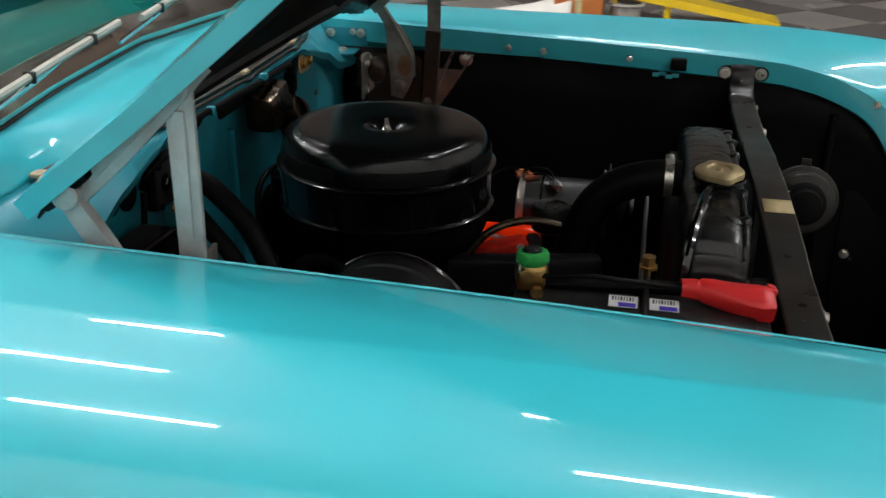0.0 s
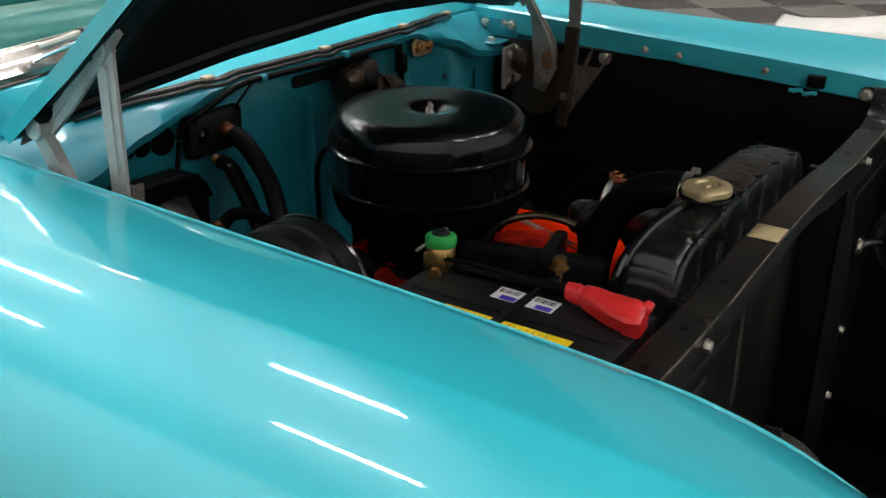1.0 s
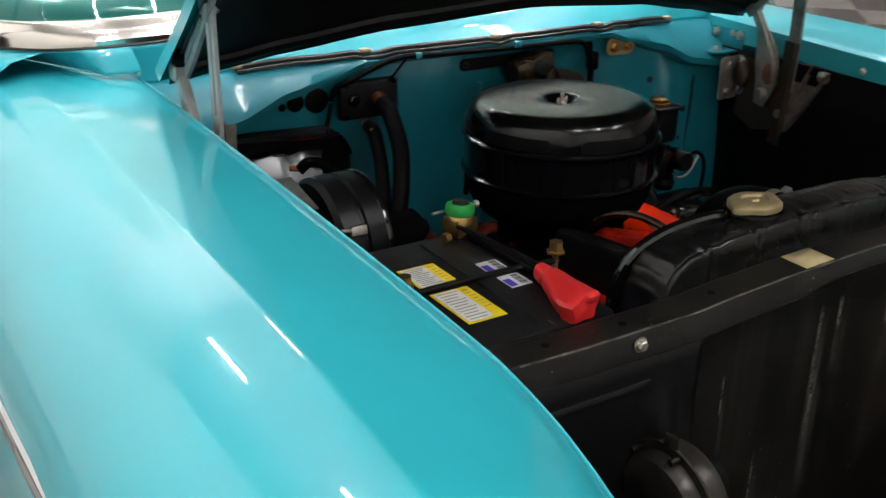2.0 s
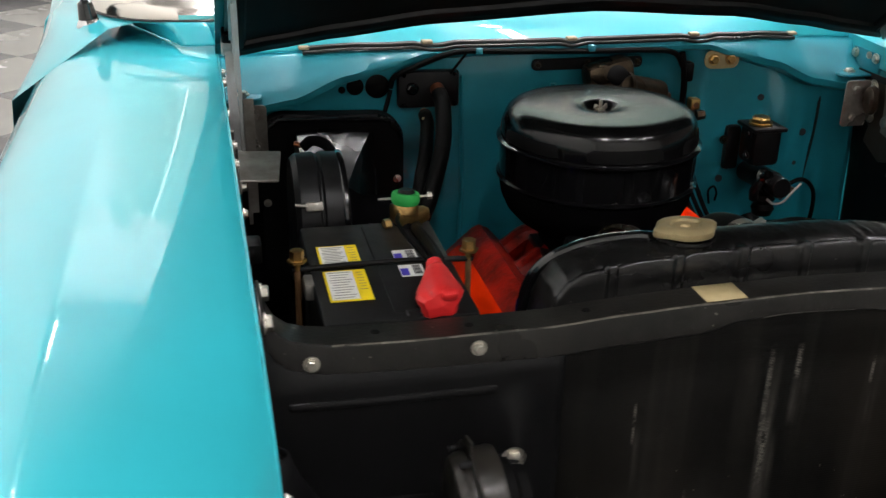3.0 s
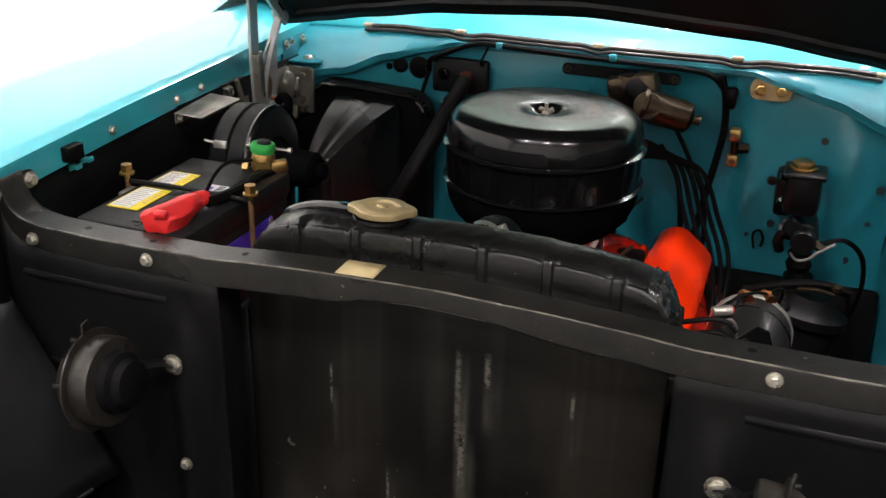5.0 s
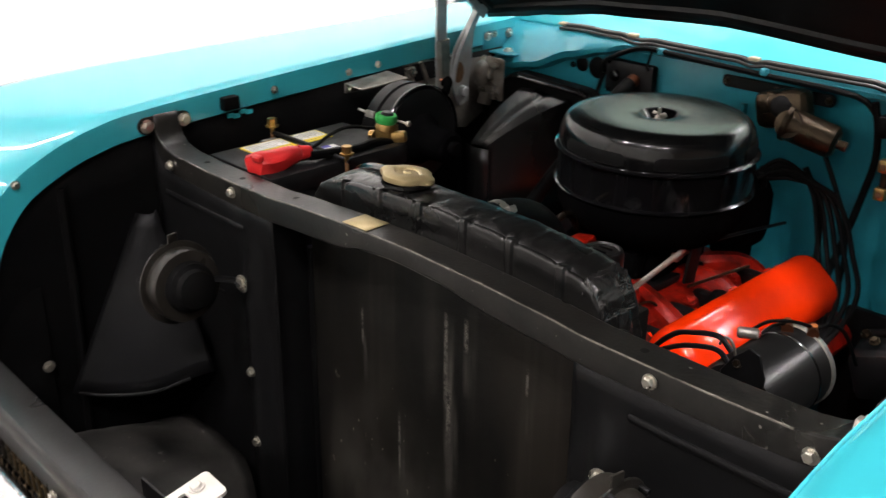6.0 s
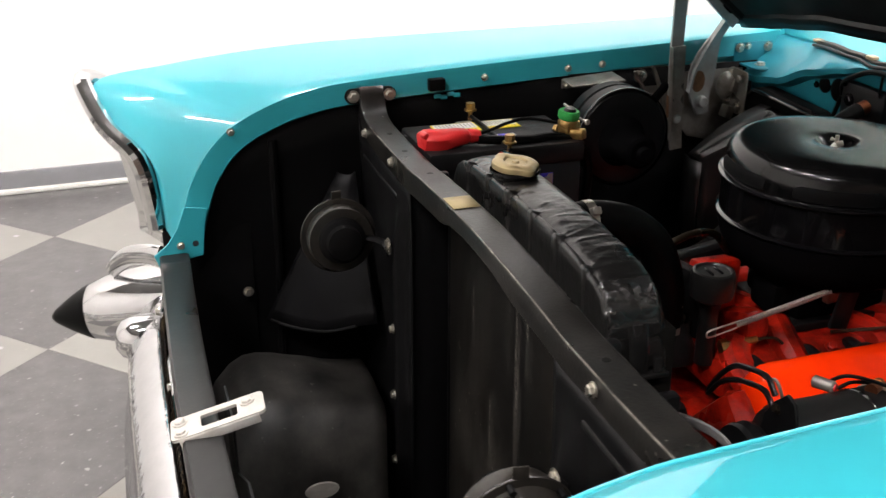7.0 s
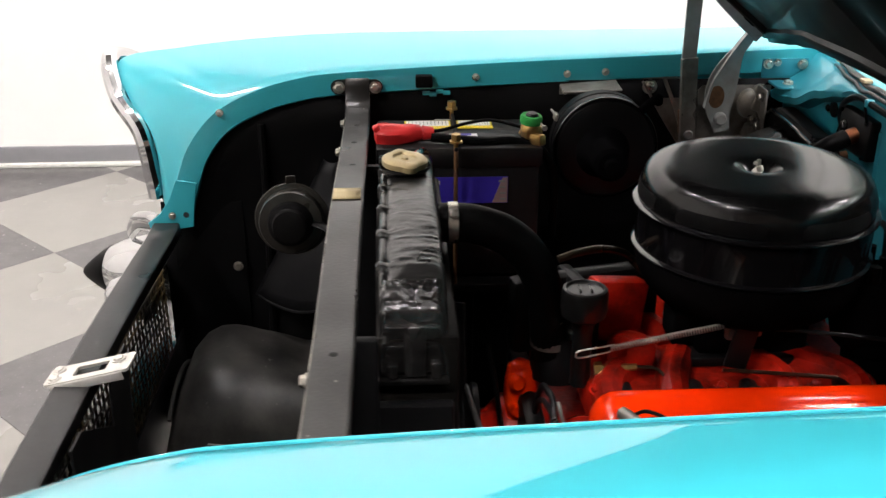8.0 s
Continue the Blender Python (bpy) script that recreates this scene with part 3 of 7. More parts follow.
# Black aprons inside the fenders, tucked behind the flange along its curve.
APRON_TOP = [(-0.80, 0.955), (-0.10, 0.955), (0.0, 0.949), (0.08, 0.938), (0.155, 0.915), (0.20, 0.892), (0.245, 0.845), (0.279, 0.780), (0.30, 0.735), (0.32, 0.70)]
for s in (1, -1):
    rows = []
    for i in range(25):
        y = -0.80 + 1.12 * i / 24
        top = lerp_curve(APRON_TOP, y)
        rows.append([(s * (0.575 + 0.02 * math.sin(t * 3) + (0.006 if 10 < i < 13 else 0)), y, top * (1 - t) + 0.30 * t + 0.02 * (1 - t)) for t in [k / 8 for k in range(9)]])
    ap = part("apron", sheet(rows), BLACK_DULL, car, "dull black inner fender panel", solid=0.002)
    bolt((s * 0.571, 0.204, 0.627), (-s, 0, 0), ap, 0.007, 0.005)
    part("nose_baffle", box((s * 0.590, 0.265, 0.55), (0.005, 0.15, 0.40), 0.001), BLACK_DULL, ap)
    part("rib", tube([(s * 0.575, 0.145, 0.90), (s * 0.58, 0.145, 0.7), (s * 0.585, 0.15, 0.45)], 0.007, seg=8), BLACK_DULL, ap)

# ---- cowl, firewall and windscreen ----
SEAL_Y = [(0, -0.772), (0.21, -0.777), (0.30, -0.790), (0.46, -0.832), (0.60, -0.850)]
SEAL_Z = [(0, 1.047), (0.22, 1.047), (0.35, 1.042), (0.48, 1.029), (0.60, 1.022)]
DIP_Z = [(0, 1.036), (0.25, 1.034), (0.30, 1.020), (0.38, 0.998), (0.47, 0.962), (0.54, 0.950), (0.60, 0.947)]


def cowl_line(x, a):
    ax = abs(x)
    return lerp_curve(a, ax)


XS = [-0.585 + 1.17 * i / 120 for i in range(121)]


def firewall_relief(x):
    """How far the pressed firewall stands forward of its plane at x."""
    if x > -0.215:
        return 0.012 * math.sin(12 * x) if x < 0.22 else 0
    return lerp_curve([(-0.585, 0.0), (-0.512, 0.0), (-0.500, -0.004), (-0.488, 0.004), (-0.425, 0.026), (-0.412, 0.024), (-0.388, 0.009), (-0.262, 0.008), (-0.238, -0.006), (-0.215, -0.0064)], x)


rows = []
for x in XS:
    ys, zs, zd = cowl_line(x, SEAL_Y), cowl_line(x, SEAL_Z), cowl_line(x, DIP_Z)
    e = max(0, min(1, (abs(x) - 0.24) / 0.12))
    relief = firewall_relief(x)
    rows.append([(x, ys - 0.012, zs - 0.004), (x, ys + 0.003, zs - 0.006), (x, ys + 0.008 + 0.012 * e, zs - 0.012 - 0.3 * (zs - zd - 0.008) * e),
                 (x, -0.775 + 0.006 * e, zd + 0.004), (x, -0.770, zd), (x, -0.772, zd - 0.007), (x, -0.795, zd - 0.014), (x, -0.800 + relief, zd - 0.05),
                 (x, -0.800 + relief, 0.85), (x, -0.798 + relief, 0.72), (x, -0.79, 0.60), (x, -0.74, 0.46), (x, -0.70, 0.32)])
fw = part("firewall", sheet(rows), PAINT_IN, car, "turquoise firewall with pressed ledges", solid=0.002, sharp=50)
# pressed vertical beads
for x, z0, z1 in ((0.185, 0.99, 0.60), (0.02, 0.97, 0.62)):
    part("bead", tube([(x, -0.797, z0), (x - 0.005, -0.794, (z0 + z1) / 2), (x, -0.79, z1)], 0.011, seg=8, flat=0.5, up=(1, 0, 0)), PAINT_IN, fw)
part("seam", tube([(-0.503, -0.800, 0.945), (-0.503, -0.801, 0.86), (-0.492, -0.799, 0.76), (-0.482, -0.793, 0.66)], 0.0028, seg=8), SEAL, fw, "dark seam sealer line")
# rubber seal along the cowl edge with its clips
seal_pts = [(x, cowl_line(x, SEAL_Y) - 0.004, cowl_line(x, SEAL_Z) + 0.001 - (0.004 if abs(abs(x) - 0.235) < 0.02 or abs(x) < 0.015 else 0)) for x in [-0.445 + 0.89 * i / 40 for i in range(41)]]
sl = part("cowl_seal", tube(seal_pts, 0.0050, seg=8, n=2), SEAL, car, "black rubber weather strip")
part("seal_lip", tube([(x, y + 0.011, z - 0.004) for x, y, z in seal_pts], 0.0030, seg=8, n=2), SEAL, sl)
part("seal_bead", tube([(x, y + 0.0065, z + 0.003) for x, y, z in seal_pts], 0.0011, seg=6, n=2), SEAL_GREY, sl)
for x in (0.246, 0.0, -0.225, 0.443, -0.443):
    part("clip", box((x, cowl_line(x, SEAL_Y) - 0.002, cowl_line(x, SEAL_Z) + 0.004), (0.018, 0.014, 0.006), 0.002), CLIP, sl)
for x in (0.165, -0.03):
    part("wire_clip", box((x, -0.755, 1.038), (0.012, 0.012, 0.012), 0.003), PAINT_IN, fw)

TRIM_LINE = [(0.0, -0.932, 1.090), (0.26, -0.905, 1.089), (0.44, -0.876, 1.087), (0.56, -0.858, 1.086), (0.65, -0.868, 1.084), (0.73, -0.918, 1.081), (0.80, -1.05, 1.077), (0.835, -1.30, 1.072)]
half = smooth_path(TRIM_LINE, 14)
full = [Vector((-p.x, p.y, p.z)) for p in reversed(half)] + half[1:]
# cowl top between the seal and the windscreen
rows = []
for p in full:
    x = max(-0.585, min(0.585, p.x))
    a = Vector((x, cowl_line(x, SEAL_Y) - 0.012, cowl_line(x, SEAL_Z) - 0.004)) if abs(p.x) < 0.60 else Vector((math.copysign(min(0.745, 0.585 + (abs(p.x) - 0.60) * 0.8), p.x), -0.84 - 0.30 * max(0, abs(p.x) - 0.66) / 0.175, 1.042))
    b = p + Vector((0, 0.004, -0.008))
    rows.append([tuple(a.lerp(b, t) + Vector((0, 0, 0.010 * math.sin(math.pi * t)))) for t in (0, 0.06, 0.2, 0.4, 0.6, 0.8, 1)])
part("cowl", sheet(rows), PAINT, car, "glossy turquoise cowl panel", sharp=60, solid=0.002, offset=-1)
# body behind, from the cowl to the doors
for s in (1, -1):
    rows = []
    for p in [q for q in half if q.x > 0.70]:
        a = (s * (p.x - 0.004), p.y, p.z - 0.008)
        rows.append([a, (s * (p.x + 0.05), p.y, p.z - 0.02), (s * 0.915, p.y, 0.95), (s * 0.93, p.y, 0.75), (s * 0.92, p.y, 0.33)])
    part("scuttle_side", sheet(rows), PAINT, car, sharp=60)
ts = part("windscreen_trim", sheet([[tuple(p + Vector((0, dy * (1 - 0.9 * max(0, abs(p.x) - 0.6)), dz)) + Vector((math.copysign(dy * 2.0 * max(0, abs(p.x) - 0.6), p.x) * -1, 0, 0)))
                                     for dy, dz in ((0.004, -0.008), (0.006, 0.004), (-0.002, 0.012), (-0.004, 0.016), (-0.008, 0.018), (-0.016, 0.026), (-0.026, 0.030), (-0.034, 0.028))] for p in full]),
          TRIM_BEIGE, car, "bright windscreen surround", sharp=50)
part("trim_gasket", tube([tuple(p + Vector((0, 0.006, -0.006))) for p in full], 0.0018, seg=6, n=1), SEAL, ts)
gl = sheet([[(p.x * (1 - 0.10 * t) , p.y - 0.022 - (0.42 if abs(p.x) < 0.7 else 0.30) * t, p.z + 0.024 + 0.44 * t) for t in (0, 0.2, 0.4, 0.6, 0.8, 1)] for p in full])
ws_glass = part("windscreen", gl, GLASS, car, "green-tinted wraparound windscreen", sharp=80)
ws_glass.visible_shadow = False
# dash top and dark cabin behind the glass
rows = [[(x, -0.97 - 0.14 * (abs(x) / 0.75) ** 3 - 0.3 * t, 1.075 + 0.05 * math.sin(math.pi * min(1, t * 1.3))) for t in (0, 0.25, 0.5, 0.75, 1)] for x in [-0.75 + 1.5 * i / 20 for i in range(21)]]
part("dashboard", sheet(rows), DASH, car, "teal painted dashboard top", solid=0.003)
part("dash_face", box((0, -1.30, 0.93), (1.5, 0.04, 0.28), 0.02), DASH, car)
part("cabin_floor", box((0, -2.2, 0.42), (1.62, 2.0, 0.06), 0.02), BLACK_DULL, car)
# lower body behind the scuttle: doors, quarters and tail
for s in (1, -1):
    rows = []
    for i in range(29):
        y = -1.30 - 3.05 * i / 28
        t = i / 28
        w = 0.920 - 0.10 * max(0, t - 0.7) ** 1.3 / 0.2
        top = 1.030 + 0.015 * math.sin(math.pi * t) + 0.05 * max(0, t - 0.55)
        rows.append([(s * (w - 0.12), y, top - 0.03), (s * (w - 0.10), y, top - 0.004), (s * (w - 0.065), y, top), (s * (w - 0.015), y, top - 0.03), (s * (w + 0.004), y, top - 0.11), (s * (w + 0.012), y, 0.75), (s * (w + 0.002), y, 0.50), (s * (w - 0.03), y, 0.33)])
    side = part("body_side", sheet(rows), PAINT, car, "turquoise door and rear quarter", solid=0.003, sharp=60)
    part("side_trim", tube([(s * 0.936, -1.32, 0.77), (s * 0.938, -2.2, 0.74), (s * 0.925, -3.2, 0.70)], 0.017, flat=0.45, up=(1, 0, 0)), CHROME, side, "bright side spear")
    part("door_gap", box((s * 0.9285, -2.35, 0.70), (0.006, 0.006, 0.60)), BLACK, side)
    mw = pose(s * 0.74, -3.14, 0.34, 0, 90, 0)
    wl = part("wheel", lathe([(0.20, -0.07), (0.19, -0.03), (0.10, 0.0), (0, 0.0), (0, 0.01), (0.10, 0.01), (0.19, 0.03), (0.20, 0.07)], mw, seg=36), STEEL, car, "rear wheel rim")
    part("tyre", lathe([(0.20, -0.07), (0.26, -0.085), (0.32, -0.075), (0.339, -0.045), (0.34, 0), (0.339, 0.045), (0.32, 0.075), (0.26, 0.085), (0.20, 0.07)], mw, seg=48), TYRE, wl, "black tyre")
deck = sheet([[(x, y, 1.005 + 0.035 * (1 - (x / 0.8) ** 2) - 0.10 * max(0, (-y - 3.7) / 0.65) ** 2) for x in [-0.80 + 0.1 * k for k in range(17)]] for y in [-3.05 - 0.13 * k for k in range(11)]])
part("rear_deck", deck, PAINT, car, "turquoise rear deck", solid=0.003)
part("tail_panel", box((0, -4.345, 0.62), (1.60, 0.03, 0.62), 0.02), PAINT, car)
for y in (-2.05, -2.85):
    part("seat", box((0, y + 0.20, 0.58), (1.40, 0.50, 0.16), 0.05), DASH, car, "teal bench seat")
    part("seat_back", box((0, y - 0.08, 0.80), (1.40, 0.14, 0.44), 0.05, (8, 0, 0)), DASH, car)
# wipers
for pts, arm in (([(0.455, -0.862, 1.118), (0.31, -0.860, 1.136), (0.19, -0.858, 1.150)], 0.10), ([(0.115, -0.865, 1.143), (0.00, -0.872, 1.151), (-0.13, -0.880, 1.156)], 0.10)):
    wip = part("wiper", tube(pts, 0.0050, seg=8), WIPER, car, "pale metal wiper blade")
    m1 = Vector(pts[1])
    part("wiper_arm", tube([tuple(m1 + Vector((arm * 1.5, -0.010, -0.035))), tuple(m1 + Vector((arm * 0.7, -0.004, -0.018))), tuple(m1)], 0.0035, seg=8), CHROME, wip)
    for q in (0.25, 0.75):
        c = Vector(pts[0]).lerp(Vector(pts[2]), q)
        part("blade_clip", box(tuple(c), (0.006, 0.014, 0.014), 0.002), SEAL, wip)
# aerial
ant = part("aerial_base", lathe([(0, 0), (0.024, 0), (0.022, 0.012), (0.015, 0.024), (0.012, 0.026)], pose(0.785, -0.955, 1.046, -4, 6, 0), seg=24), CHROME, car, "chrome aerial base")
part("collar", lathe([(0.016, 0.024), (0.012, 0.05), (0.006, 0.054)], pose(0.785, -0.955, 1.046, -4, 6, 0), seg=20), BLACK_GLOSS, ant)
part("mast", rod((0.789, -0.958, 1.095), (0.80, -1.02, 1.75), 0.004, 0.0025, seg=8), CHROME, ant)
# cowl corner brackets
for s in (1, -1):
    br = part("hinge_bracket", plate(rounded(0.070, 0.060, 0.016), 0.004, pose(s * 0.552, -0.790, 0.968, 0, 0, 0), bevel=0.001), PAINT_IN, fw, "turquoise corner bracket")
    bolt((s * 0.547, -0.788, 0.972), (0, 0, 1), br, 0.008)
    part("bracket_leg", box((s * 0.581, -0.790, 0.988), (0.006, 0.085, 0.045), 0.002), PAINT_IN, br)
    bolt((s * 0.577, -0.759, 1.001), (-s, 0, 0), br, 0.007)
    bolt((s * 0.577, -0.821, 1.000), (-s, 0, 0), br, 0.007)
bolt((-0.486, -0.828, 0.992), (0, 1, 0.3), fw, 0.008)

# ---- the hood ----
HOOD_ANG = radians(41.5)
fwd, up = Vector((0, math.cos(HOOD_ANG), math.sin(HOOD_ANG))), Vector((0, -math.sin(HOOD_ANG), math.cos(HOOD_ANG)))
REAR_Y = [(0, -0.680), (0.25, -0.708), (0.40, -0.742), (0.50, -0.760), (0.57, -0.758), (0.60, -0.752)]
REAR_Z = [(0, 1.116), (0.25, 1.098), (0.40, 1.074), (0.50, 1.056), (0.57, 1.046), (0.60, 1.045)]


def hood_point(x, v, lift):
    ax = abs(x)
    p = Vector((x, lerp_curve(REAR_Y, ax), lerp_curve(REAR_Z, ax)))
    crown = 0.006 * (1 - (ax / 0.6) ** 2) * min(1, v / 0.4)
    narrow = 1 - 0.03 * v
    crown -= (0.013 + 0.009 * (ax / 0.586) ** 2) * (0.5 + 0.5 * min(1, v / 0.2))
    p = Vector((p.x * narrow, p.y, p.z)) + fwd * v + up * (lift + crown)
    return tuple(p)


HX = [-0.586 + 1.172 * i / 36 for i in range(37)]
HV = [0, 0.02, 0.06, 0.15, 0.3, 0.5, 0.75, 1.0, 1.22, 1.28]
bm = sheet([[hood_point(x, v, 0.030) for v in HV] for x in HX])
bm = sheet([[hood_point(sx, v, l) for v in HV] for sx in (-0.586,) for l in (0.030, 0.026, 0.014, 0.010)], bm)
bm = sheet([[hood_point(sx, v, l) for v in HV] for sx in (0.586,) for l in (0.030, 0.026, 0.014, 0.010)], bm)
bm = sheet([[hood_point(x, v, l) for x in HX] for v in (1.28,) for l in (0.030, 0.018, 0.0)], bm)
bm = sheet([[hood_point(x, v, l) for x in HX] for v in (0.0,) for l in (0.030, 0.018, 0.012)], bm)
bmesh.ops.remove_doubles(bm, verts=bm.verts, dist=1e-4)
hood = part("hood", bm, PAINT, car, "raised turquoise hood", sharp=40)
XI = [-0.572 + 1.144 * i / 36 for i in range(37)]
part("hood_lining", sheet([[hood_point(x, v, 0.012 + (0.014 if 0.12 < v < 1.1 and abs(x) < 0.5 else 0) - (0.008 if v == 0 else 0)) for v in HV] for x in XI]), HOOD_IN, hood, "black inner hood panel", solid=0.002)
part("rear_rail", tube([hood_point(x, 0.02, 0.010) for x in XI], 0.012, seg=8, n=1, flat=0.7), HOOD_IN, hood, "black rear edge rail")
for x in (-0.32, 0.0, 0.32):
    part("brace", tube([hood_point(x, v, 0.004) for v in (0.22, 0.4, 0.6, 0.9, 1.2)], 0.028, seg=10, flat=0.35, up=(1, 0, 0)), HOOD_IN, hood)
part("edge_rail", tube([hood_point(-0.550, v, 0.012) for v in (0.02, 0.3, 0.8, 1.25)], 0.010, seg=8), HOOD_IN, hood)
part("edge_rail", tube([hood_point(0.550, v, 0.012) for v in (0.02, 0.3, 0.8, 1.25)], 0.010, seg=8), HOOD_IN, hood)


def strip(pts, width, thick, x, bm=None):
    """A flat bar lying in a plane of constant x through (y, z) points."""
    path = smooth_path([(0, *p) for p in pts], 6) if len(pts) > 2 else [Vector((0, *p)) for p in pts]
    n = len(path)
    rows = []
    for i, p in enumerate(path):
        d = (path[min(i + 1, n - 1)] - path[max(i - 1, 0)]).normalized()
        q = Vector((0, -d.z, d.y))
        w = (width(i / (n - 1)) if callable(width) else width) / 2
        a, b = p + q * w, p - q * w
        rows.append([(x - thick / 2, a.y, a.z), (x + thick / 2, a.y, a.z), (x + thick / 2, b.y, b.z), (x - thick / 2, b.y, b.z)])
    b = sheet(rows, close=True)
    ends = [[v for v in b.verts]][0]
    b.faces.new(ends[:4])
    b.faces.new(ends[-4:])
    return merge(bm, b)


def hood_hinge(s, mat):
    x = s * 0.553
    plate_mat = HINGE_RAW if s > 0 else HINGE_PLATE
    yz = lambda px: Matrix(((0, 0, s, px), (1, 0, 0, 0), (0, 1, 0, 0), (0, 0, 0, 1)))
    # back plate with a ragged lower edge and lugs
    t = part("hood_hinge", plate([(-0.770, 0.962), (-0.764, 0.925), (-0.770, 0.900), (-0.745, 0.880), (-0.752, 0.850), (-0.700, 0.825), (-0.660, 0.835), (-0.640, 0.860), (-0.636, 0.955), (-0.655, 0.978), (-0.690, 0.985), (-0.720, 0.972), (-0.745, 0.975)], 0.004, yz(x + s * 0.022), bevel=0.001), plate_mat, car, "worn steel hood hinge with riveted links")
    part("rubber_stop", box((x + s * 0.012, -0.712, 1.084), (0.022, 0.030, 0.018), 0.004, (41, 0, 0)), RUBBER, t, "black rubber hood stop")
    part("hood_arm", strip([(-0.733, 1.054), (-0.68, 1.100), (-0.615, 1.164), (-0.585, 1.194)], lambda u: 0.027 - 0.006 * u, 0.006, x + s * 0.006), mat, t)
    part("arm_rib", strip([(-0.700, 1.083), (-0.625, 1.154)], 0.008, 0.004, x + s * 0.010), mat, t)
    part("front_link", strip([(-0.610, 1.176), (-0.609, 1.09), (-0.609, 0.99), (-0.615, 0.885)], lambda u: 0.027 - 0.003 * u, 0.005, x + s * 0.003), mat, t)
    part("link_rib", strip([(-0.609, 1.150), (-0.609, 1.03)], 0.009, 0.004, x + s * 0.0065), mat, t)
    lower = part("lower_link", strip([(-0.608, 1.018), (-0.612, 0.95), (-0.618, 0.86), (-0.622, 0.82)], lambda u: 0.030 - 0.006 * u, 0.005, x - s * 0.003), plate_mat, t, "stained lower link")
    part("link_lip", strip([(-0.594, 1.018), (-0.599, 0.94), (-0.606, 0.84)], 0.004, 0.012, x - s * 0.009), plate_mat, lower)
    part("rusty_foot", strip([(-0.612, 0.925), (-0.615, 0.883)], 0.0275, 0.0066, x + s * 0.003), RUST, t, "rust-stained link foot")
    part("rear_link", strip([(-0.728, 1.070), (-0.712, 1.045), (-0.692, 1.012), (-0.678, 0.972), (-0.674, 0.930), (-0.684, 0.880)], lambda u: 0.020 + 0.034 * max(0.0, math.sin(math.pi * min(1, max(0, (u - 0.30) / 0.75)))) ** 1.2, 0.005, x + s * 0.016), mat, t)
    part("rear_link_lip", strip([(-0.717, 1.066), (-0.698, 1.040), (-0.676, 1.005), (-0.656, 0.965), (-0.648, 0.925)], 0.004, 0.014, x + s * 0.012), mat, t)
    part("oil_stain", lathe([(0, 0.0006), (0.012, 0.0008), (0.016, 0.0002)], pose(x + s * 0.0132, -0.668, 0.944, 0, -90 * s, 0) @ Matrix.Diagonal((1.3, 0.9, 1, 1)), seg=18), RUST, t, "brown grease stain")
    # creased triangular stay reaching down to the inner fender
    stay = part("stay", plate([(-0.532, 0.975), (-0.560, 0.984), (-0.612, 0.975), (-0.632, 0.845), (-0.618, 0.838)], 0.004, yz(x + s * 0.024), bevel=0.001), HINGE_RAW, t, "creased triangular steel stay")
    part("crease", strip([(-0.572, 0.978), (-0.600, 0.915), (-0.622, 0.845)], 0.006, 0.010, x + s * 0.021), HINGE_RAW, stay)
    part("stay_edge", strip([(-0.534, 0.972), (-0.576, 0.905), (-0.618, 0.842)], 0.004, 0.014, x + s * 0.020), HINGE_RAW, stay)
    for y, z, r, dx in ((-0.722, 1.066, 0.014, 0.014), (-0.611, 1.170, 0.013, 0.004), (-0.678, 0.905, 0.013, 0.014), (-0.618, 0.88, 0.011, 0.004)):
        part("rivet", rod((x + s * (dx + 0.010), y, z), (x + s * (dx - 0.012), y, z), r, r * 0.8, seg=18, bevel=0.002), mat, t)
    part("spring_drum", lathe([(0, 0), (0.03, 0), (0.034, 0.006), (0.03, 0.014), (0.02, 0.018), (0, 0.018)], pose(x + s * 0.010, -0.722, 0.935, 0, -90 * s, 0) @ Matrix.Diagonal((0.8, 0.55, 1, 1)), seg=24), plate_mat, t, "weathered spring housing")
    for y, z, w in ((-0.737, 0.935, 0.020), (-0.728, 0.885, 0.018)) if s > 0 else ():
        part("plate_lug", box((x - s * 0.002, y, z), (0.024, w, 0.024), 0.003, (18, 0, 0)), HINGE_RAW, t)
    fl = part("mounting_flange", plate(rounded(0.050, 0.085, 0.006, 2), 0.003, Matrix(((1, 0, 0, s * 0.538), (0, 0, 1, -0.742), (0, 1, 0, 0.925), (0, 0, 0, 1))), bevel=0.0008), HINGE_RAW, t, "bright flange facing the engine bay")
    for z in (0.952, 0.900):
        part("bolt", bolt_mesh((s * 0.532, -0.738, z), (0, 1, 0), 0.007, 0.006), HINGE_RAW, fl)
    for y, z in ((-0.548, 0.962), (-0.748, 0.952), (-0.745, 0.90)):
        part("bolt", bolt_mesh((x + s * 0.023, y, z), (-s, 0, 0), 0.010, 0.008), BOLT, t)
    return t


hood_hinge(1, HINGE)
hood_hinge(-1, HINGE_RAW)

# ---- radiator support ----
BAR_Z = [(0, 0.943), (0.12, 0.940), (0.20, 0.936), (0.28, 0.930), (0.42, 0.929), (0.50, 0.931), (0.535, 0.936), (0.553, 0.950), (0.562, 0.968), (0.564, 0.984)]


def bar_z(x):
    return lerp_curve(BAR_Z, abs(x))


def bar_drop(x):
    """Depth of the bar's front flange, cut shallower over the core."""
    return lerp_curve([(-0.56, 0.030), (-0.18, 0.032), (-0.14, 0.0315), (-0.066, 0.0225), (0.02, 0.0215), (0.078, 0.0245), (0.112, 0.0335), (0.22, 0.034), (0.56, 0.030)], x)


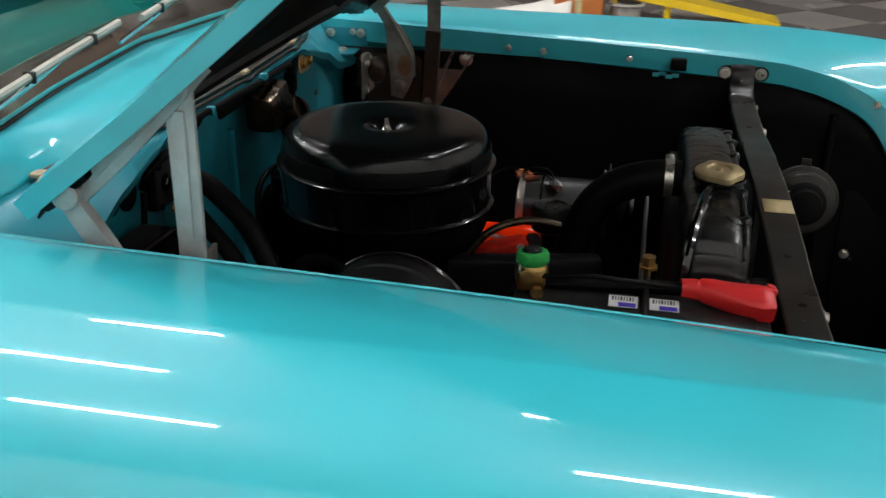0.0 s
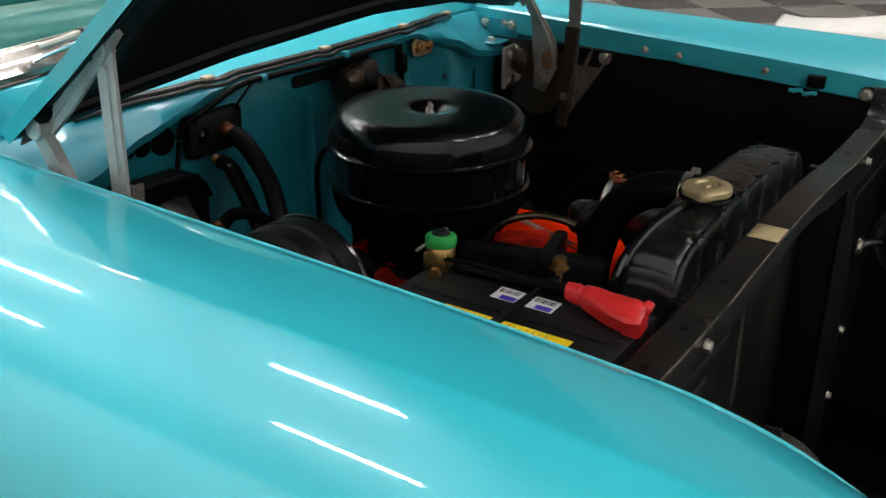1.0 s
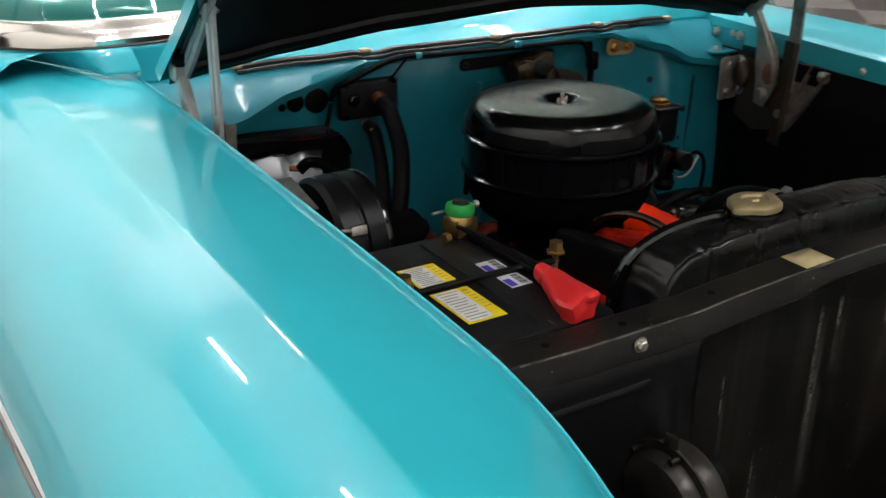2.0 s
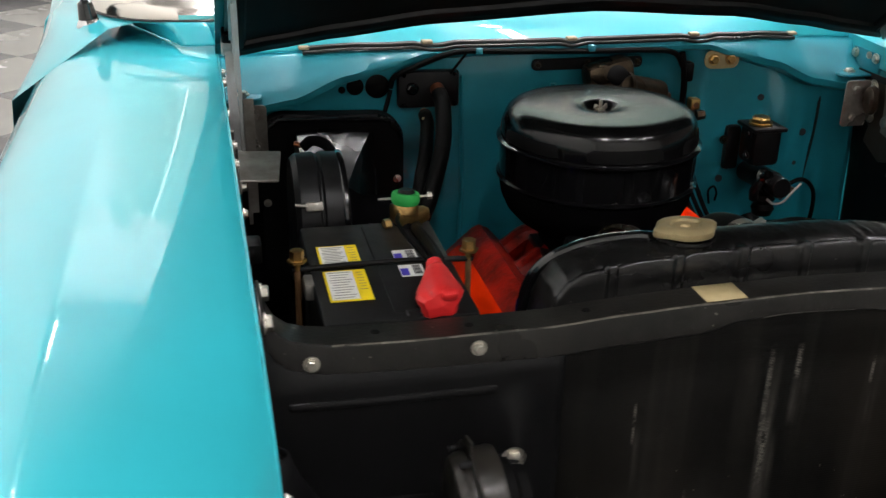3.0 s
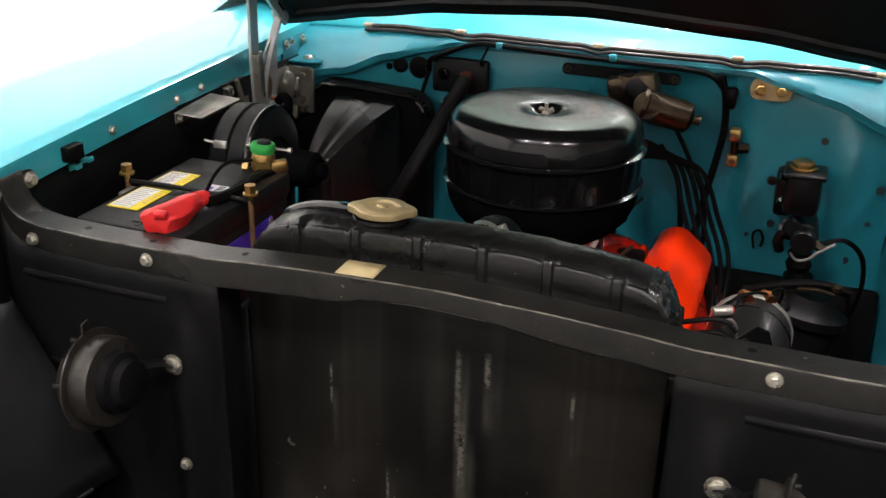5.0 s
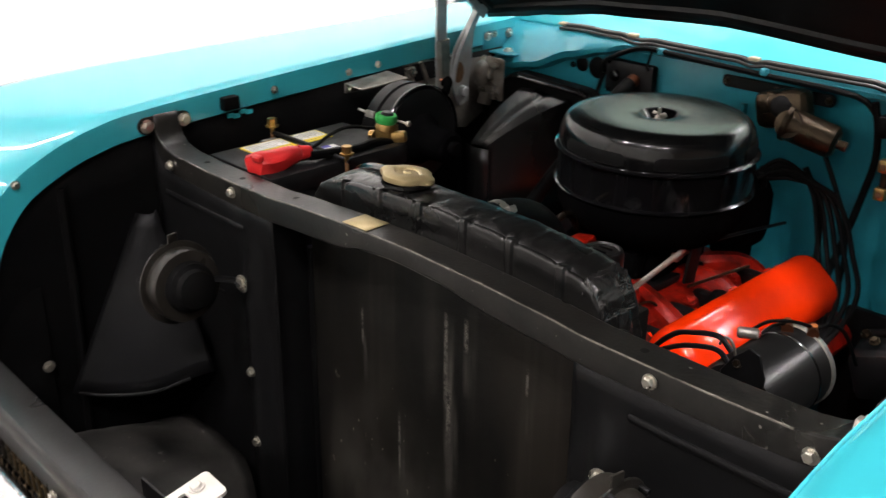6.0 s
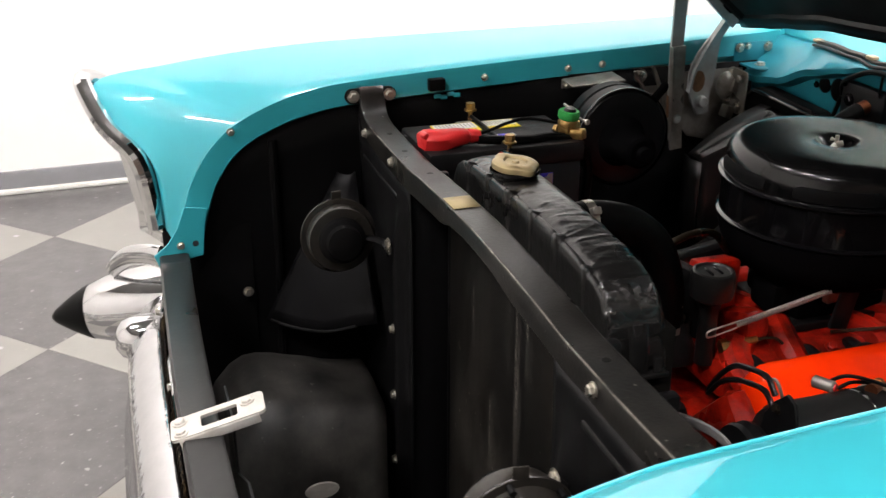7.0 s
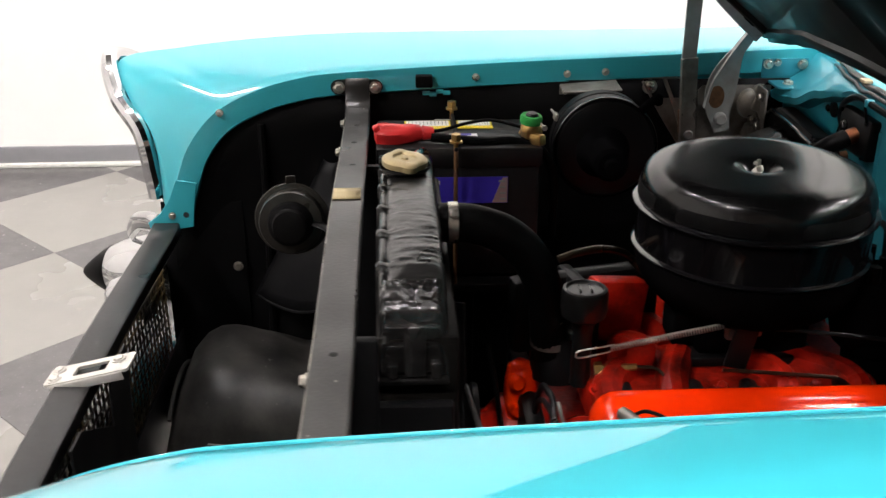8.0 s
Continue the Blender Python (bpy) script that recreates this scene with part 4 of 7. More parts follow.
sup = thing("radiator_support", (0, -0.02, 0.25), "black pressed-steel radiator support with a flat top bar", "radiator support")
xs = [-0.564, -0.562, -0.553, -0.540, -0.525, -0.505] + [-0.48 + 0.96 * i / 48 for i in range(49)] + [0.505, 0.525, 0.540, 0.553, 0.562, 0.564]
rows = [[(x, -0.049, bar_z(x) - 0.014), (x, -0.049, bar_z(x) - 0.001), (x, -0.047, bar_z(x)), (x, -0.010, bar_z(x)), (x, -0.0085, bar_z(x) - 0.001), (x, -0.008, bar_z(x) - 0.003), (x, -0.0072, bar_z(x) - bar_drop(x) + 0.0015), (x, -0.0082, bar_z(x) - bar_drop(x))] for x in xs]
tb = part("top_bar", sheet(rows), BAR_BLACK, sup, "worn black top bar", solid=0.002, sharp=25)
for s in (1, -1):
    part("bar_ear", plate([(-0.027 + a * 0.032 + 0.0135 * math.cos(radians(q)), 0.968 + 0.0135 * math.sin(radians(q))) for a, q0 in ((1, -90), (-1, 90)) for q in range(q0, q0 + 181, 20)], 0.0025, Matrix(((0, 0, s, s * 0.5645), (1, 0, 0, 0), (0, 1, 0, 0), (0, 0, 0, 1)))), BAR_BLACK, tb)
    for y in (0.004, -0.060):
        bolt((s * 0.563, y, 0.968), (-s, 0, 0), tb, 0.008, 0.007)
part("tape", sheet([[(x, y, bar_z(x) + 0.0022) for y in (-0.046, -0.030, -0.009)] for x in (0.112, 0.095, 0.078, 0.066)]), TAPE, tb, "strip of beige tape", solid=0.0006)
# thin pale tube paints the highlight along the bar's worn front crest
part("bright_edge", tube([(x, -0.0088, bar_z(x) - 0.0002) for x in [-0.50 + i / 40 for i in range(41)]], 0.0013, seg=6, n=2), WORN_HIGHLIGHT, tb, "worn front edge with its highlight painted in")
part("flange_lip", tube([(x, -0.0078, bar_z(x) - bar_drop(x)) for x in (0.045, 0.02, -0.01, -0.04, -0.064)], 0.0009, seg=6, n=3), WORN_HIGHLIGHT, tb)
for x, y in ((0.235, -0.03), (0.36, -0.028), (-0.33, -0.03), (0.455, -0.03)):
    part("hole", lathe([(0, 0.0012), (0.0045, 0.0012), (0.0055, 0.0003)], pose(x, y, bar_z(x)), seg=12), RUBBER, tb, "punched hole")
# side panels either side of the core
for s in (1, -1):
    rows = []
    for i in range(40):
        x = 0.262 + (0.572 - 0.262) * i / 39
        swell = 0.016 * math.exp(-((x - 0.314) / 0.020) ** 2)
        rows.append([(s * x, -0.0078, bar_z(x) - 0.022), (s * x, -0.0082, 0.880), (s * x, -0.0085, 0.860), (s * x, -0.010 + 0.4 * swell, 0.838), (s * x, -0.010 + swell, 0.80), (s * x, -0.010 + swell, 0.55), (s * x, -0.008 + swell, 0.25)])
    sp = part("side_panel", sheet(rows), BLACK, sup, "black side panel", solid=0.002, sharp=60)
    part("core_flange", box((s * 0.278, -0.041, 0.575), (0.014, 0.062, 0.69), 0.004), BLACK, sp)
    part("rib", tube([(s * 0.335, -0.0085, 0.866), (s * 0.345, -0.0072, 0.866), (s * 0.43, -0.0065, 0.866), (s * 0.53, -0.0070, 0.867), (s * 0.542, -0.0090, 0.867)], 0.0048, seg=10, flat=0.6, up=(0, 1, 0)), BLACK, sp)
    part("rib", tube([(s * 0.40, -0.0105, 0.742), (s * 0.41, -0.0088, 0.742), (s * 0.51, -0.0088, 0.744), (s * 0.525, -0.0105, 0.744)], 0.0045, seg=10, flat=0.6, up=(0, 1, 0)), BLACK, sp)
    for x, z in ((0.355, 0.916), (0.520, 0.915), (0.316, 0.648), (0.314, 0.527), (0.314, 0.40)):
        bolt((s * x, -0.006 if z > 0.86 else 0.007, z), (0, 1, 0), sp, 0.0062, 0.006)
    for z in (0.749, 0.62, 0.47):
        bolt((s * 0.291, -0.020, z), (s, 0.5, 0), sp, 0.004, 0.003)
part("lower_bar", box((0, -0.02, 0.24), (1.14, 0.08, 0.05), 0.01), BLACK, sup)

# ---- radiator ----
rad = thing("radiator", (0, -0.10, 0.27), "black radiator with a wrinkled top tank and pale filler cap", "radiator")
TOP_Z = [(0.0, 0.973), (0.08, 0.972), (0.149, 0.967), (0.19, 0.962), (0.212, 0.957), (0.228, 0.948), (0.240, 0.932), (0.247, 0.914), (0.251, 0.893), (0.2535, 0.860)]


def tank_z(x):
    return lerp_curve(TOP_Z, abs(x - 0.001) * (0.962 if x > 0 else 1.0))


TABS = (0.192, 0.116, 0.040, -0.036, -0.110, -0.186)
# flat front with soldered upright tabs, panels rolled over at the top, then a wrinkled crown
rows = []
for i in range(421):
    a = -1 + 2 * i / 420
    x = (0.264 if a > 0 else 0.252) * abs(a) ** 0.85 * (1 if a > 0 else -1)
    z = tank_z(x)
    near = min(abs(x - t) for t in TABS)
    tab = min(1, max(0, 2.6 - near / 0.0026))
    tuck = 0.0016 * math.exp(-((near - 0.010) / 0.004) ** 2)
    w = 0.0008 * noise.noise((x * 22, 0, 1))
    top = z - 0.0030 - tuck + 0.0030 * tab
    yf = -0.0725 + 0.0034 * tab
    row = [(x, yf, 0.86), (x, yf, min(top - 0.006, 0.93) if z > 0.94 else max(0.861, top - 0.02)), (x, yf, top - 0.0045), (x, yf - 0.0010, top - 0.0017), (x, yf - 0.0034, top), (x, yf - 0.0062, top - 0.0003), (x, -0.0810, top - 0.0028 + 0.0008 * tab)]
    for y, dz, k in ((-0.0845, -0.0030, 0.4), (-0.091, -0.0012, 0.8), (-0.097, 0.0, 1), (-0.105, 0.0006, 0.9), (-0.113, 0.0008, -0.7), (-0.122, 0.0006, 0.8), (-0.132, -0.0008, 1), (-0.140, -0.004, 0.6), (-0.1445, -0.014, 0.3)):
        n3 = 0.0016 * noise.noise((x * 48, y * 75, 4)) + 0.0009 * noise.noise((x * 120, y * 160, 9))
        n3 += 0.0008 * sum(math.exp(-((x - f + q * (y + 0.11)) / 0.0028) ** 2) for f, q in ((-0.018, 0.25), (-0.064, -0.15), (-0.108, 0.3), (-0.128, 0.1), (-0.178, -0.2))) * max(0, k)
        row.append((x, y, max(0.86, z + dz + k * (w + n3))))
    rows.append(row + [(x, -0.1455, max(0.86, z - 0.03)), (x, -0.146, 0.86)])
tk = part("top_tank", sheet(rows), TANK_BLACK, rad, "black top tank with soldered upright tabs", sharp=48)
# solder run over the driver's end: a crumpled bead along the upper edge, smooth below
rows = []
for i in range(61):
    u = i / 60
    x = lerp_curve([(0, -0.216), (0.25, -0.234), (0.5, -0.2445), (0.75, -0.2495), (1, -0.252)], u)
    z = tank_z(x)
    bead = math.exp(-((u - 0.16) / 0.13) ** 2)
    row = []
    for k in range(37):
        v = k / 36
        y = -0.0735 - 0.070 * v
        edge = 0.020 * max(0, 1 - v / 0.10) ** 2 + 0.024 * max(0, (v - 0.86) / 0.14) ** 2
        r = abs(noise.noise((u * 16, v * 9, 3))) + 0.6 * abs(noise.noise((u * 40, v * 26, 6)))
        front = math.exp(-(v / 0.14) ** 2)
        swell_ = 0.0012 + 0.0062 * r * max(bead, 0.75 * front) + 0.0008 * r
        if i == 0:
            swell_ = -0.002
        slope = min(1, u * 1.3)
        row.append((x - swell_ * slope, y + 0.0025 * front * r, max(0.861, z - edge + swell_ * (1 - 0.7 * slope))))
    rows.append(row)
part("end_solder", sheet(rows), SOLDER, tk, "crumpled shiny soldered tank end", sharp=80)
part("end_strap", tube([(-0.2475, -0.110, 0.915), (-0.2515, -0.110, 0.898), (-0.2545, -0.110, 0.880), (-0.2555, -0.110, 0.862)], 0.012, seg=10, flat=0.25, up=(1, 0, 0)), SOLDER, tk)
for y, h in ((-0.132, 0.020), (-0.086, 0.016)):
    part("strap_ear", box((-0.257, y, 0.868), (0.007, 0.012, h), 0.003, (0, 6, 0)), SOLDER, tk)
part("end_foot", box((-0.256, -0.108, 0.857), (0.014, 0.074, 0.006), 0.002), TANK_BLACK, tk)
part("core", box((0.005, -0.113, 0.5825), (0.510, 0.088, 0.645), 0.004), CORE, rad, "dusty black fin core with pale streaks")
part("bottom_tank", box((-0.008, -0.105, 0.275), (0.54, 0.075, 0.05), 0.015), TANK_BLACK, rad)
for s in (1, -1):
    part("side_strap", box((s * 0.272 - 0.002, -0.110, 0.54), (0.016, 0.080, 0.60), 0.003), BLACK, rad)
part("filler_neck", lathe([(0.030, -0.02), (0.030, 0.004), (0.034, 0.008), (0.034, 0.012)], pose(0.097, -0.105, 0.968), seg=28), TANK_BLACK, rad)
# pressed cap with two ears
pts = []
for k in range(64):
    a = 2 * math.pi * k / 64
    r = 0.0335 + 0.010 * max(0, math.cos(2 * a)) ** 6 - 0.0015 * max(0, math.cos(2 * a + math.pi)) ** 2
    pts.append((r * math.cos(a), r * math.sin(a)))
rows = [[(x * k, y * k, z) for x, y in pts] for z, k in ((-0.006, 0.93), (-0.004, 0.95), (0.001, 0.94), (0.0035, 0.86), (0.0050, 0.62), (0.0046, 0.50), (0.0020, 0.42), (0.0020, 0.16), (0.0042, 0.12), (0.0042, 0.001))]
b = sheet(rows, close=True)
bmesh.ops.transform(b, matrix=pose(0.097, -0.105, 0.986, 2, -1, 12), verts=b.verts)
part("filler_cap", b, CAP, rad, "pale zinc filler cap with two ears")
part("overflow_pipe", tube([(0.128, -0.115, 0.972), (0.155, -0.122, 0.972), (0.205, -0.132, 0.962), (0.245, -0.140, 0.940), (0.264, -0.145, 0.905), (0.270, -0.145, 0.85), (0.275, -0.14, 0.70)], 0.0068, seg=10), BLACK_GLOSS, rad, "black overflow pipe")
part("outlet_neck", rod((-0.008, -0.140, 0.938), (-0.008, -0.170, 0.938), 0.021), TANK_BLACK, rad)

hose = thing("radiator_hose", (-0.008, -0.17, 0.938), "black moulded upper radiator hose", "hose")
part("hose_body", tube([(-0.008, -0.145, 0.938), (-0.008, -0.185, 0.936), (-0.009, -0.23, 0.920), (-0.010, -0.265, 0.885), (-0.008, -0.285, 0.83), (-0.004, -0.292, 0.775), (0, -0.295, 0.74)], 0.0250, seg=20), RUBBER, hose)
cl = part("hose_clamp", lathe([(0.0258, -0.006), (0.0264, -0.006), (0.0264, 0.006), (0.0258, 0.006)], pose(-0.008, -0.163, 0.9375, 90, 0, 0), seg=28), BOLT, hose, "bright worm-drive clamp")
cl2 = part("lower_clamp", lathe([(0.0258, -0.005), (0.0264, -0.005), (0.0264, 0.005), (0.0258, 0.005)], pose(-0.002, -0.294, 0.765, 0, 0, 0), seg=28), HINGE_RAW, hose)
part("clamp_screw", box((0.006, -0.322, 0.768), (0.016, 0.010, 0.012), 0.003, (0, 0, 20)), BOLT, cl2)
part("clamp_screw", box((-0.03, -0.163, 0.958), (0.012, 0.012, 0.01), 0.002, (0, 30, 0)), STEEL, cl)

# ---- battery ----
BX0, BX1, BY0, BY1, BT = 0.338, 0.502, -0.326, -0.062, 0.926
bat = thing("car_battery", ((BX0 + BX1) / 2, (BY0 + BY1) / 2, 0.70), "black plastic car battery with yellow warning labels", "battery")
bc = ((BX0 + BX1) / 2, (BY0 + BY1) / 2)
part("case", box((*bc, 0.805), (BX1 - BX0 - 0.006, BY1 - BY0 - 0.006, 0.20), 0.006), CASE, bat)
part("lid", box((*bc, 0.909), (BX1 - BX0, BY1 - BY0, 0.034), 0.005), CASE, bat)
part("raised_strip", box((bc[0] - 0.018, bc[1], 0.9255), (0.050, BY1 - BY0 - 0.03, 0.006), 0.002), CASE, bat)
part("lid_groove", box((0.414, bc[1], 0.9265), (0.0025, BY1 - BY0 - 0.01, 0.001)), DARK_PRINT, bat)
part("lift_tab", box((0.47, BY1 + 0.001, 0.917), (0.016, 0.004, 0.008), 0.001), DARK_PRINT, bat)


def label_on(parent, x0, x1, y0, y1, z, mat, text=""):
    return part("label", box(((x0 + x1) / 2, (y0 + y1) / 2, z), (abs(x1 - x0), abs(y1 - y0), 0.0008)), mat, parent, text)


for y0, y1 in ((-0.256, -0.197), (-0.186, -0.109)):
    lb = label_on(bat, 0.442, 0.489, y0, y1, 0.9272, YELLOW, "yellow warning label")
    part("label_panel", box((0.4715, (y0 + y1) / 2, 0.9278), (0.030, y1 - y0 - 0.006, 0.0006)), PAPER, lb)
    for k in range(11):
        y = y0 + 0.007 + k * (y1 - y0 - 0.014) / 10
        part("print_bar", box((0.4715 + 0.001 * (k % 3), y, 0.9282), (0.025 - 0.004 * (k % 3), 0.0010, 0.0004)), PRINT, lb)
    for k in range(7):
        part("print_bar", box((0.4490, y0 + 0.008 + 0.0072 * k, 0.9278), (0.008 - 0.002 * (k % 2), 0.0009, 0.0005)), CLIP, lb)
for y0, y1 in ((-0.226, -0.196), (-0.184, -0.154)):
    lb = label_on(bat, 0.377, 0.404, y0, y1, 0.9292, PAPER, "small white label with a blue band")
    part("band", box((0.399, (y0 + y1) / 2 + 0.004, 0.9297), (0.009, (y1 - y0) * 0.6, 0.0005)), PURPLE, lb)
    for k in range(8):
        part("print_bar", box((0.3845, y0 + 0.004 + 0.0030 * k, 0.9297), (0.009, 0.0012 + 0.0008 * (k % 3 == 0), 0.0005)), DARK_PRINT, lb)
side = part("side_label", box((BX0 + 0.0022, -0.186, 0.855), (0.001, 0.172, 0.044)), PURPLE, bat, "deep blue side label")
part("logo_bar", box((BX0 + 0.0014, -0.150, 0.868), (0.0008, 0.026, 0.0065)), PAPER, side)
cp = part("corner_panel", plate([(0, 0), (0.024, 0), (0.024, 0.042), (0.016, 0.042)], 0.0008, Matrix(((0, 0, -1, BX0 + 0.0014), (-1, 0, 0, -0.247), (0, 1, 0, 0.834), (0, 0, 0, 1)))), LABEL_PINK, side)
for k in range(4):
    part("print_bar", box((BX0 + 0.0002, -0.2645 + 0.001 * k, 0.840 + 0.010 * k), (0.0006, 0.010, 0.003)), PRINT, cp)
# hold-down bar with its two long bolts
hd = part("hold_down", tube([(0.522, -0.192, 0.930), (0.46, -0.191, 0.932), (0.40, -0.189, 0.933), (0.36, -0.188, 0.932), (0.316, -0.187, 0.930)], 0.0032, seg=10), BLACK, bat, "black hold-down rod")
for x, y in ((0.516, -0.191), (0.321, -0.187)):
    part("long_bolt", rod((x, y, 0.70), (x, y, 0.930), 0.0035, seg=10), RUST, hd)
    part("bolt_end", rod((x, y, 0.930), (x, y, 0.951), 0.0035, seg=10), BRASS, hd)
    part("nut", lathe([(0, 0), (0.011, 0), (0.011, 0.003), (0.008, 0.003), (0.008, 0.014), (0, 0.014)], pose(x, y, 0.940), seg=6), BRASS, hd)
part("cable_clip", box((0.505, -0.175, 0.915), (0.012, 0.03, 0.02), 0.003), STEEL, hd)
# terminals
secs = [((0.369, -0.158, 0.943), 0.0100, 0.0105), ((0.371, -0.142, 0.943), 0.0122, 0.0125), ((0.3715, -0.138, 0.943), 0.0108, 0.0112), ((0.372, -0.134, 0.943), 0.0140, 0.0140), ((0.374, -0.120, 0.942), 0.0175, 0.0158),
        ((0.376, -0.105, 0.940), 0.0215, 0.0165), ((0.378, -0.090, 0.938), 0.0255, 0.0182), ((0.380, -0.074, 0.937), 0.0275, 0.0200), ((0.381, -0.064, 0.938), 0.0245, 0.0185), ((0.381, -0.058, 0.938), 0.0195, 0.0150), ((0.381, -0.0565, 0.938), 0.0003, 0.0003)]
rows = []
for c, rx, rz in secs:
    row = []
    for k in range(24):
        a = 2 * math.pi * k / 24
        ca, sa = math.cos(a), math.sin(a)
        lobe = 1 + 0.11 * math.cos(5 * a - 1.57) * min(1, max(0, (c[1] + 0.125) / 0.04))
        row.append((c[0] + rx * lobe * math.copysign(abs(ca) ** 0.8, ca), c[1] + 0.15 * rx * ca, c[2] + rz * lobe * math.copysign(abs(sa) ** 0.8, sa)))
    rows.append(row)
cov = sheet(rows, close=True)
cov = box((0.372, -0.060, 0.951), (0.020, 0.012, 0.012), 0.004, (-20, 0, 8), bm=cov)
cov = tube([(0.3595, -0.140, 0.943), (0.3715, -0.1405, 0.9555), (0.3835, -0.140, 0.943)], 0.0016, cov, 6)
bmesh.ops.scale(cov, vec=(0.90, 0.92, 0.88), space=Matrix.Translation((-0.372, 0.10, -0.932)), verts=cov.verts)
part("terminal_cover", cov, RED_PLASTIC, bat, "red moulded positive terminal cover")
gt = part("terminal_felt", lathe([(0.010, 0), (0.016, 0), (0.0178, 0.003), (0.0178, 0.011), (0.016, 0.014), (0.010, 0.014)], pose(0.372, -0.309, 0.955, 4, -5, 0), seg=28), GREEN, bat, "green anti-corrosion ring")
part("post", lathe([(0.013, -0.032), (0.012, -0.01), (0.0105, 0.024), (0.008, 0.027), (0, 0.027)], pose(0.372, -0.309, 0.946, 4, -5, 0), seg=18), BLACK, gt)
tc = part("terminal_clamp", box((0.373, -0.311, 0.941), (0.030, 0.030, 0.026), 0.006, (0, 0, 15)), BRASS, bat, "tarnished brass clamp")
part("clamp_throat", lathe([(0.015, 0), (0.0165, 0.002), (0.0165, 0.010), (0.014, 0.014)], pose(0.372, -0.309, 0.942, 4, -5, 0), seg=20), BRASS, tc)
part("clamp_jaw", box((0.352, -0.318, 0.934), (0.026, 0.016, 0.018), 0.004, (0, 8, 35)), BRASS, tc)
part("clamp_bolt", rod((0.338, -0.326, 0.957), (0.404, -0.320, 0.958), 0.0018, seg=8), STEEL, tc)
part("bolt_head", rod((0.340, -0.326, 0.957), (0.335, -0.3265, 0.957), 0.0045, seg=6), STEEL, tc)
part("nut", rod((0.392, -0.302, 0.932), (0.400, -0.300, 0.932), 0.007, seg=6), BRASS, tc)
cables = thing("battery_cable", (0.362, -0.165, 0.938), "thick black battery cable along the battery top", "cable")
part("cable", tube([(0.362, -0.150, 0.937), (0.358, -0.19, 0.934), (0.358, -0.24, 0.930), (0.362, -0.28, 0.930), (0.358, -0.325, 0.915), (0.37, -0.35, 0.86), (0.40, -0.355, 0.75)], 0.0075, seg=10), RUBBER, cables)
cab2 = thing("ground_cable", (0.374, -0.312, 0.95), "thin black ground cable curving from the terminal", "cable")
part("cable", tube([(0.380, -0.305, 0.944), (0.392, -0.25, 0.955), (0.388, -0.21, 0.952), (0.376, -0.17, 0.945), (0.370, -0.135, 0.942)], 0.0028, seg=8), RUBBER, cab2)
tray = thing("battery_tray", (0.415, -0.195, 0.68), "black steel battery tray beside the radiator", "tray")
part("tray_floor", box((0.44, -0.195, 0.692), (0.25, 0.30, 0.016), 0.004), BLACK, tray)
part("tray_leg", box((0.44, -0.195, 0.50), (0.20, 0.05, 0.38), 0.004), BLACK, tray)

# ---- air cleaner ----
AX, AY = 0.026, -0.556
ac = thing("air_cleaner", (AX, AY, 0.822), "large gloss black oil-bath air cleaner", "air cleaner")
pa = pose(AX, AY, 0)
part("bowl", lathe([(0, 0.804), (0.075, 0.804), (0.100, 0.809), (0.120, 0.822), (0.135, 0.838), (0.1445, 0.858), (0.1475, 0.874), (0.149, 0.885)], pa, seg=72), BOWL_BLACK, ac)
part("lower_band", lathe([(0.148, 0.8865), (0.1515, 0.8875), (0.1533, 0.8890), (0.1533, 0.8905), (0.1515, 0.8918), (0.1488, 0.893), (0.1490, 0.920), (0.1490, 0.942)], pa, seg=96), BLACK_GLOSS, ac)
part("upper_band", lathe([(0.148, 0.9430), (0.1525, 0.9442), (0.1548, 0.9457), (0.1548, 0.9473), (0.1525, 0.9488), (0.147, 0.9500)], pa, seg=96), BLACK_GLOSS, ac)
part("lid", lathe([(0.1480, 0.9495), (0.1482, 0.960), (0.1474, 0.967), (0.1458, 0.9755), (0.1430, 0.983), (0.1395, 0.989), (0.1345, 0.9935), (0.128, 0.9965), (0.119, 0.9980), (0.108, 0.9984), (0.08, 0.9980), (0.05, 0.9975), (0.033, 0.9970), (0.028, 0.9955), (0.022, 0.989), (0.016, 0.984), (0, 0.983)], pa, seg=96), LID_BLACK, ac, "satin black lid with a small centre well")
for k in range(6):
    rows = []
    for q in range(13):
        a = radians(60 * k + 55 + 8 + 44 * q / 12)
        e = 0.0035 * (q in (0, 12))
        rows.append([(AX + r_ * math.cos(a), AY + r_ * math.sin(a), z_) for r_, z_ in ((0.1475, 0.9525), (0.1490, 0.9530 + e), (0.1489, 0.9610), (0.1481, 0.9675 - e), (0.1470, 0.9715 - e), (0.1455, 0.9722))])
    part("air_slot", sheet(rows), BLACK_DULL, ac, "dark air slot")
wn_ = lathe([(0, 0), (0.007, 0), (0.007, 0.006), (0.004, 0.010), (0, 0.010)], pose(AX, AY, 0.983), seg=12)
wn_ = box((AX + 0.007, AY, 0.994), (0.010, 0.0025, 0.008), 0.001, (0, -25, 30), wn_)
wn_ = box((AX - 0.007, AY, 0.994), (0.010, 0.0025, 0.008), 0.001, (0, 25, 30), wn_)
part("wing_nut", wn_, BOLT, ac, "zinc wing nut")
part("stud", rod((AX, AY, 0.980), (AX, AY, 1.004), 0.0028, seg=8), BOLT, ac)

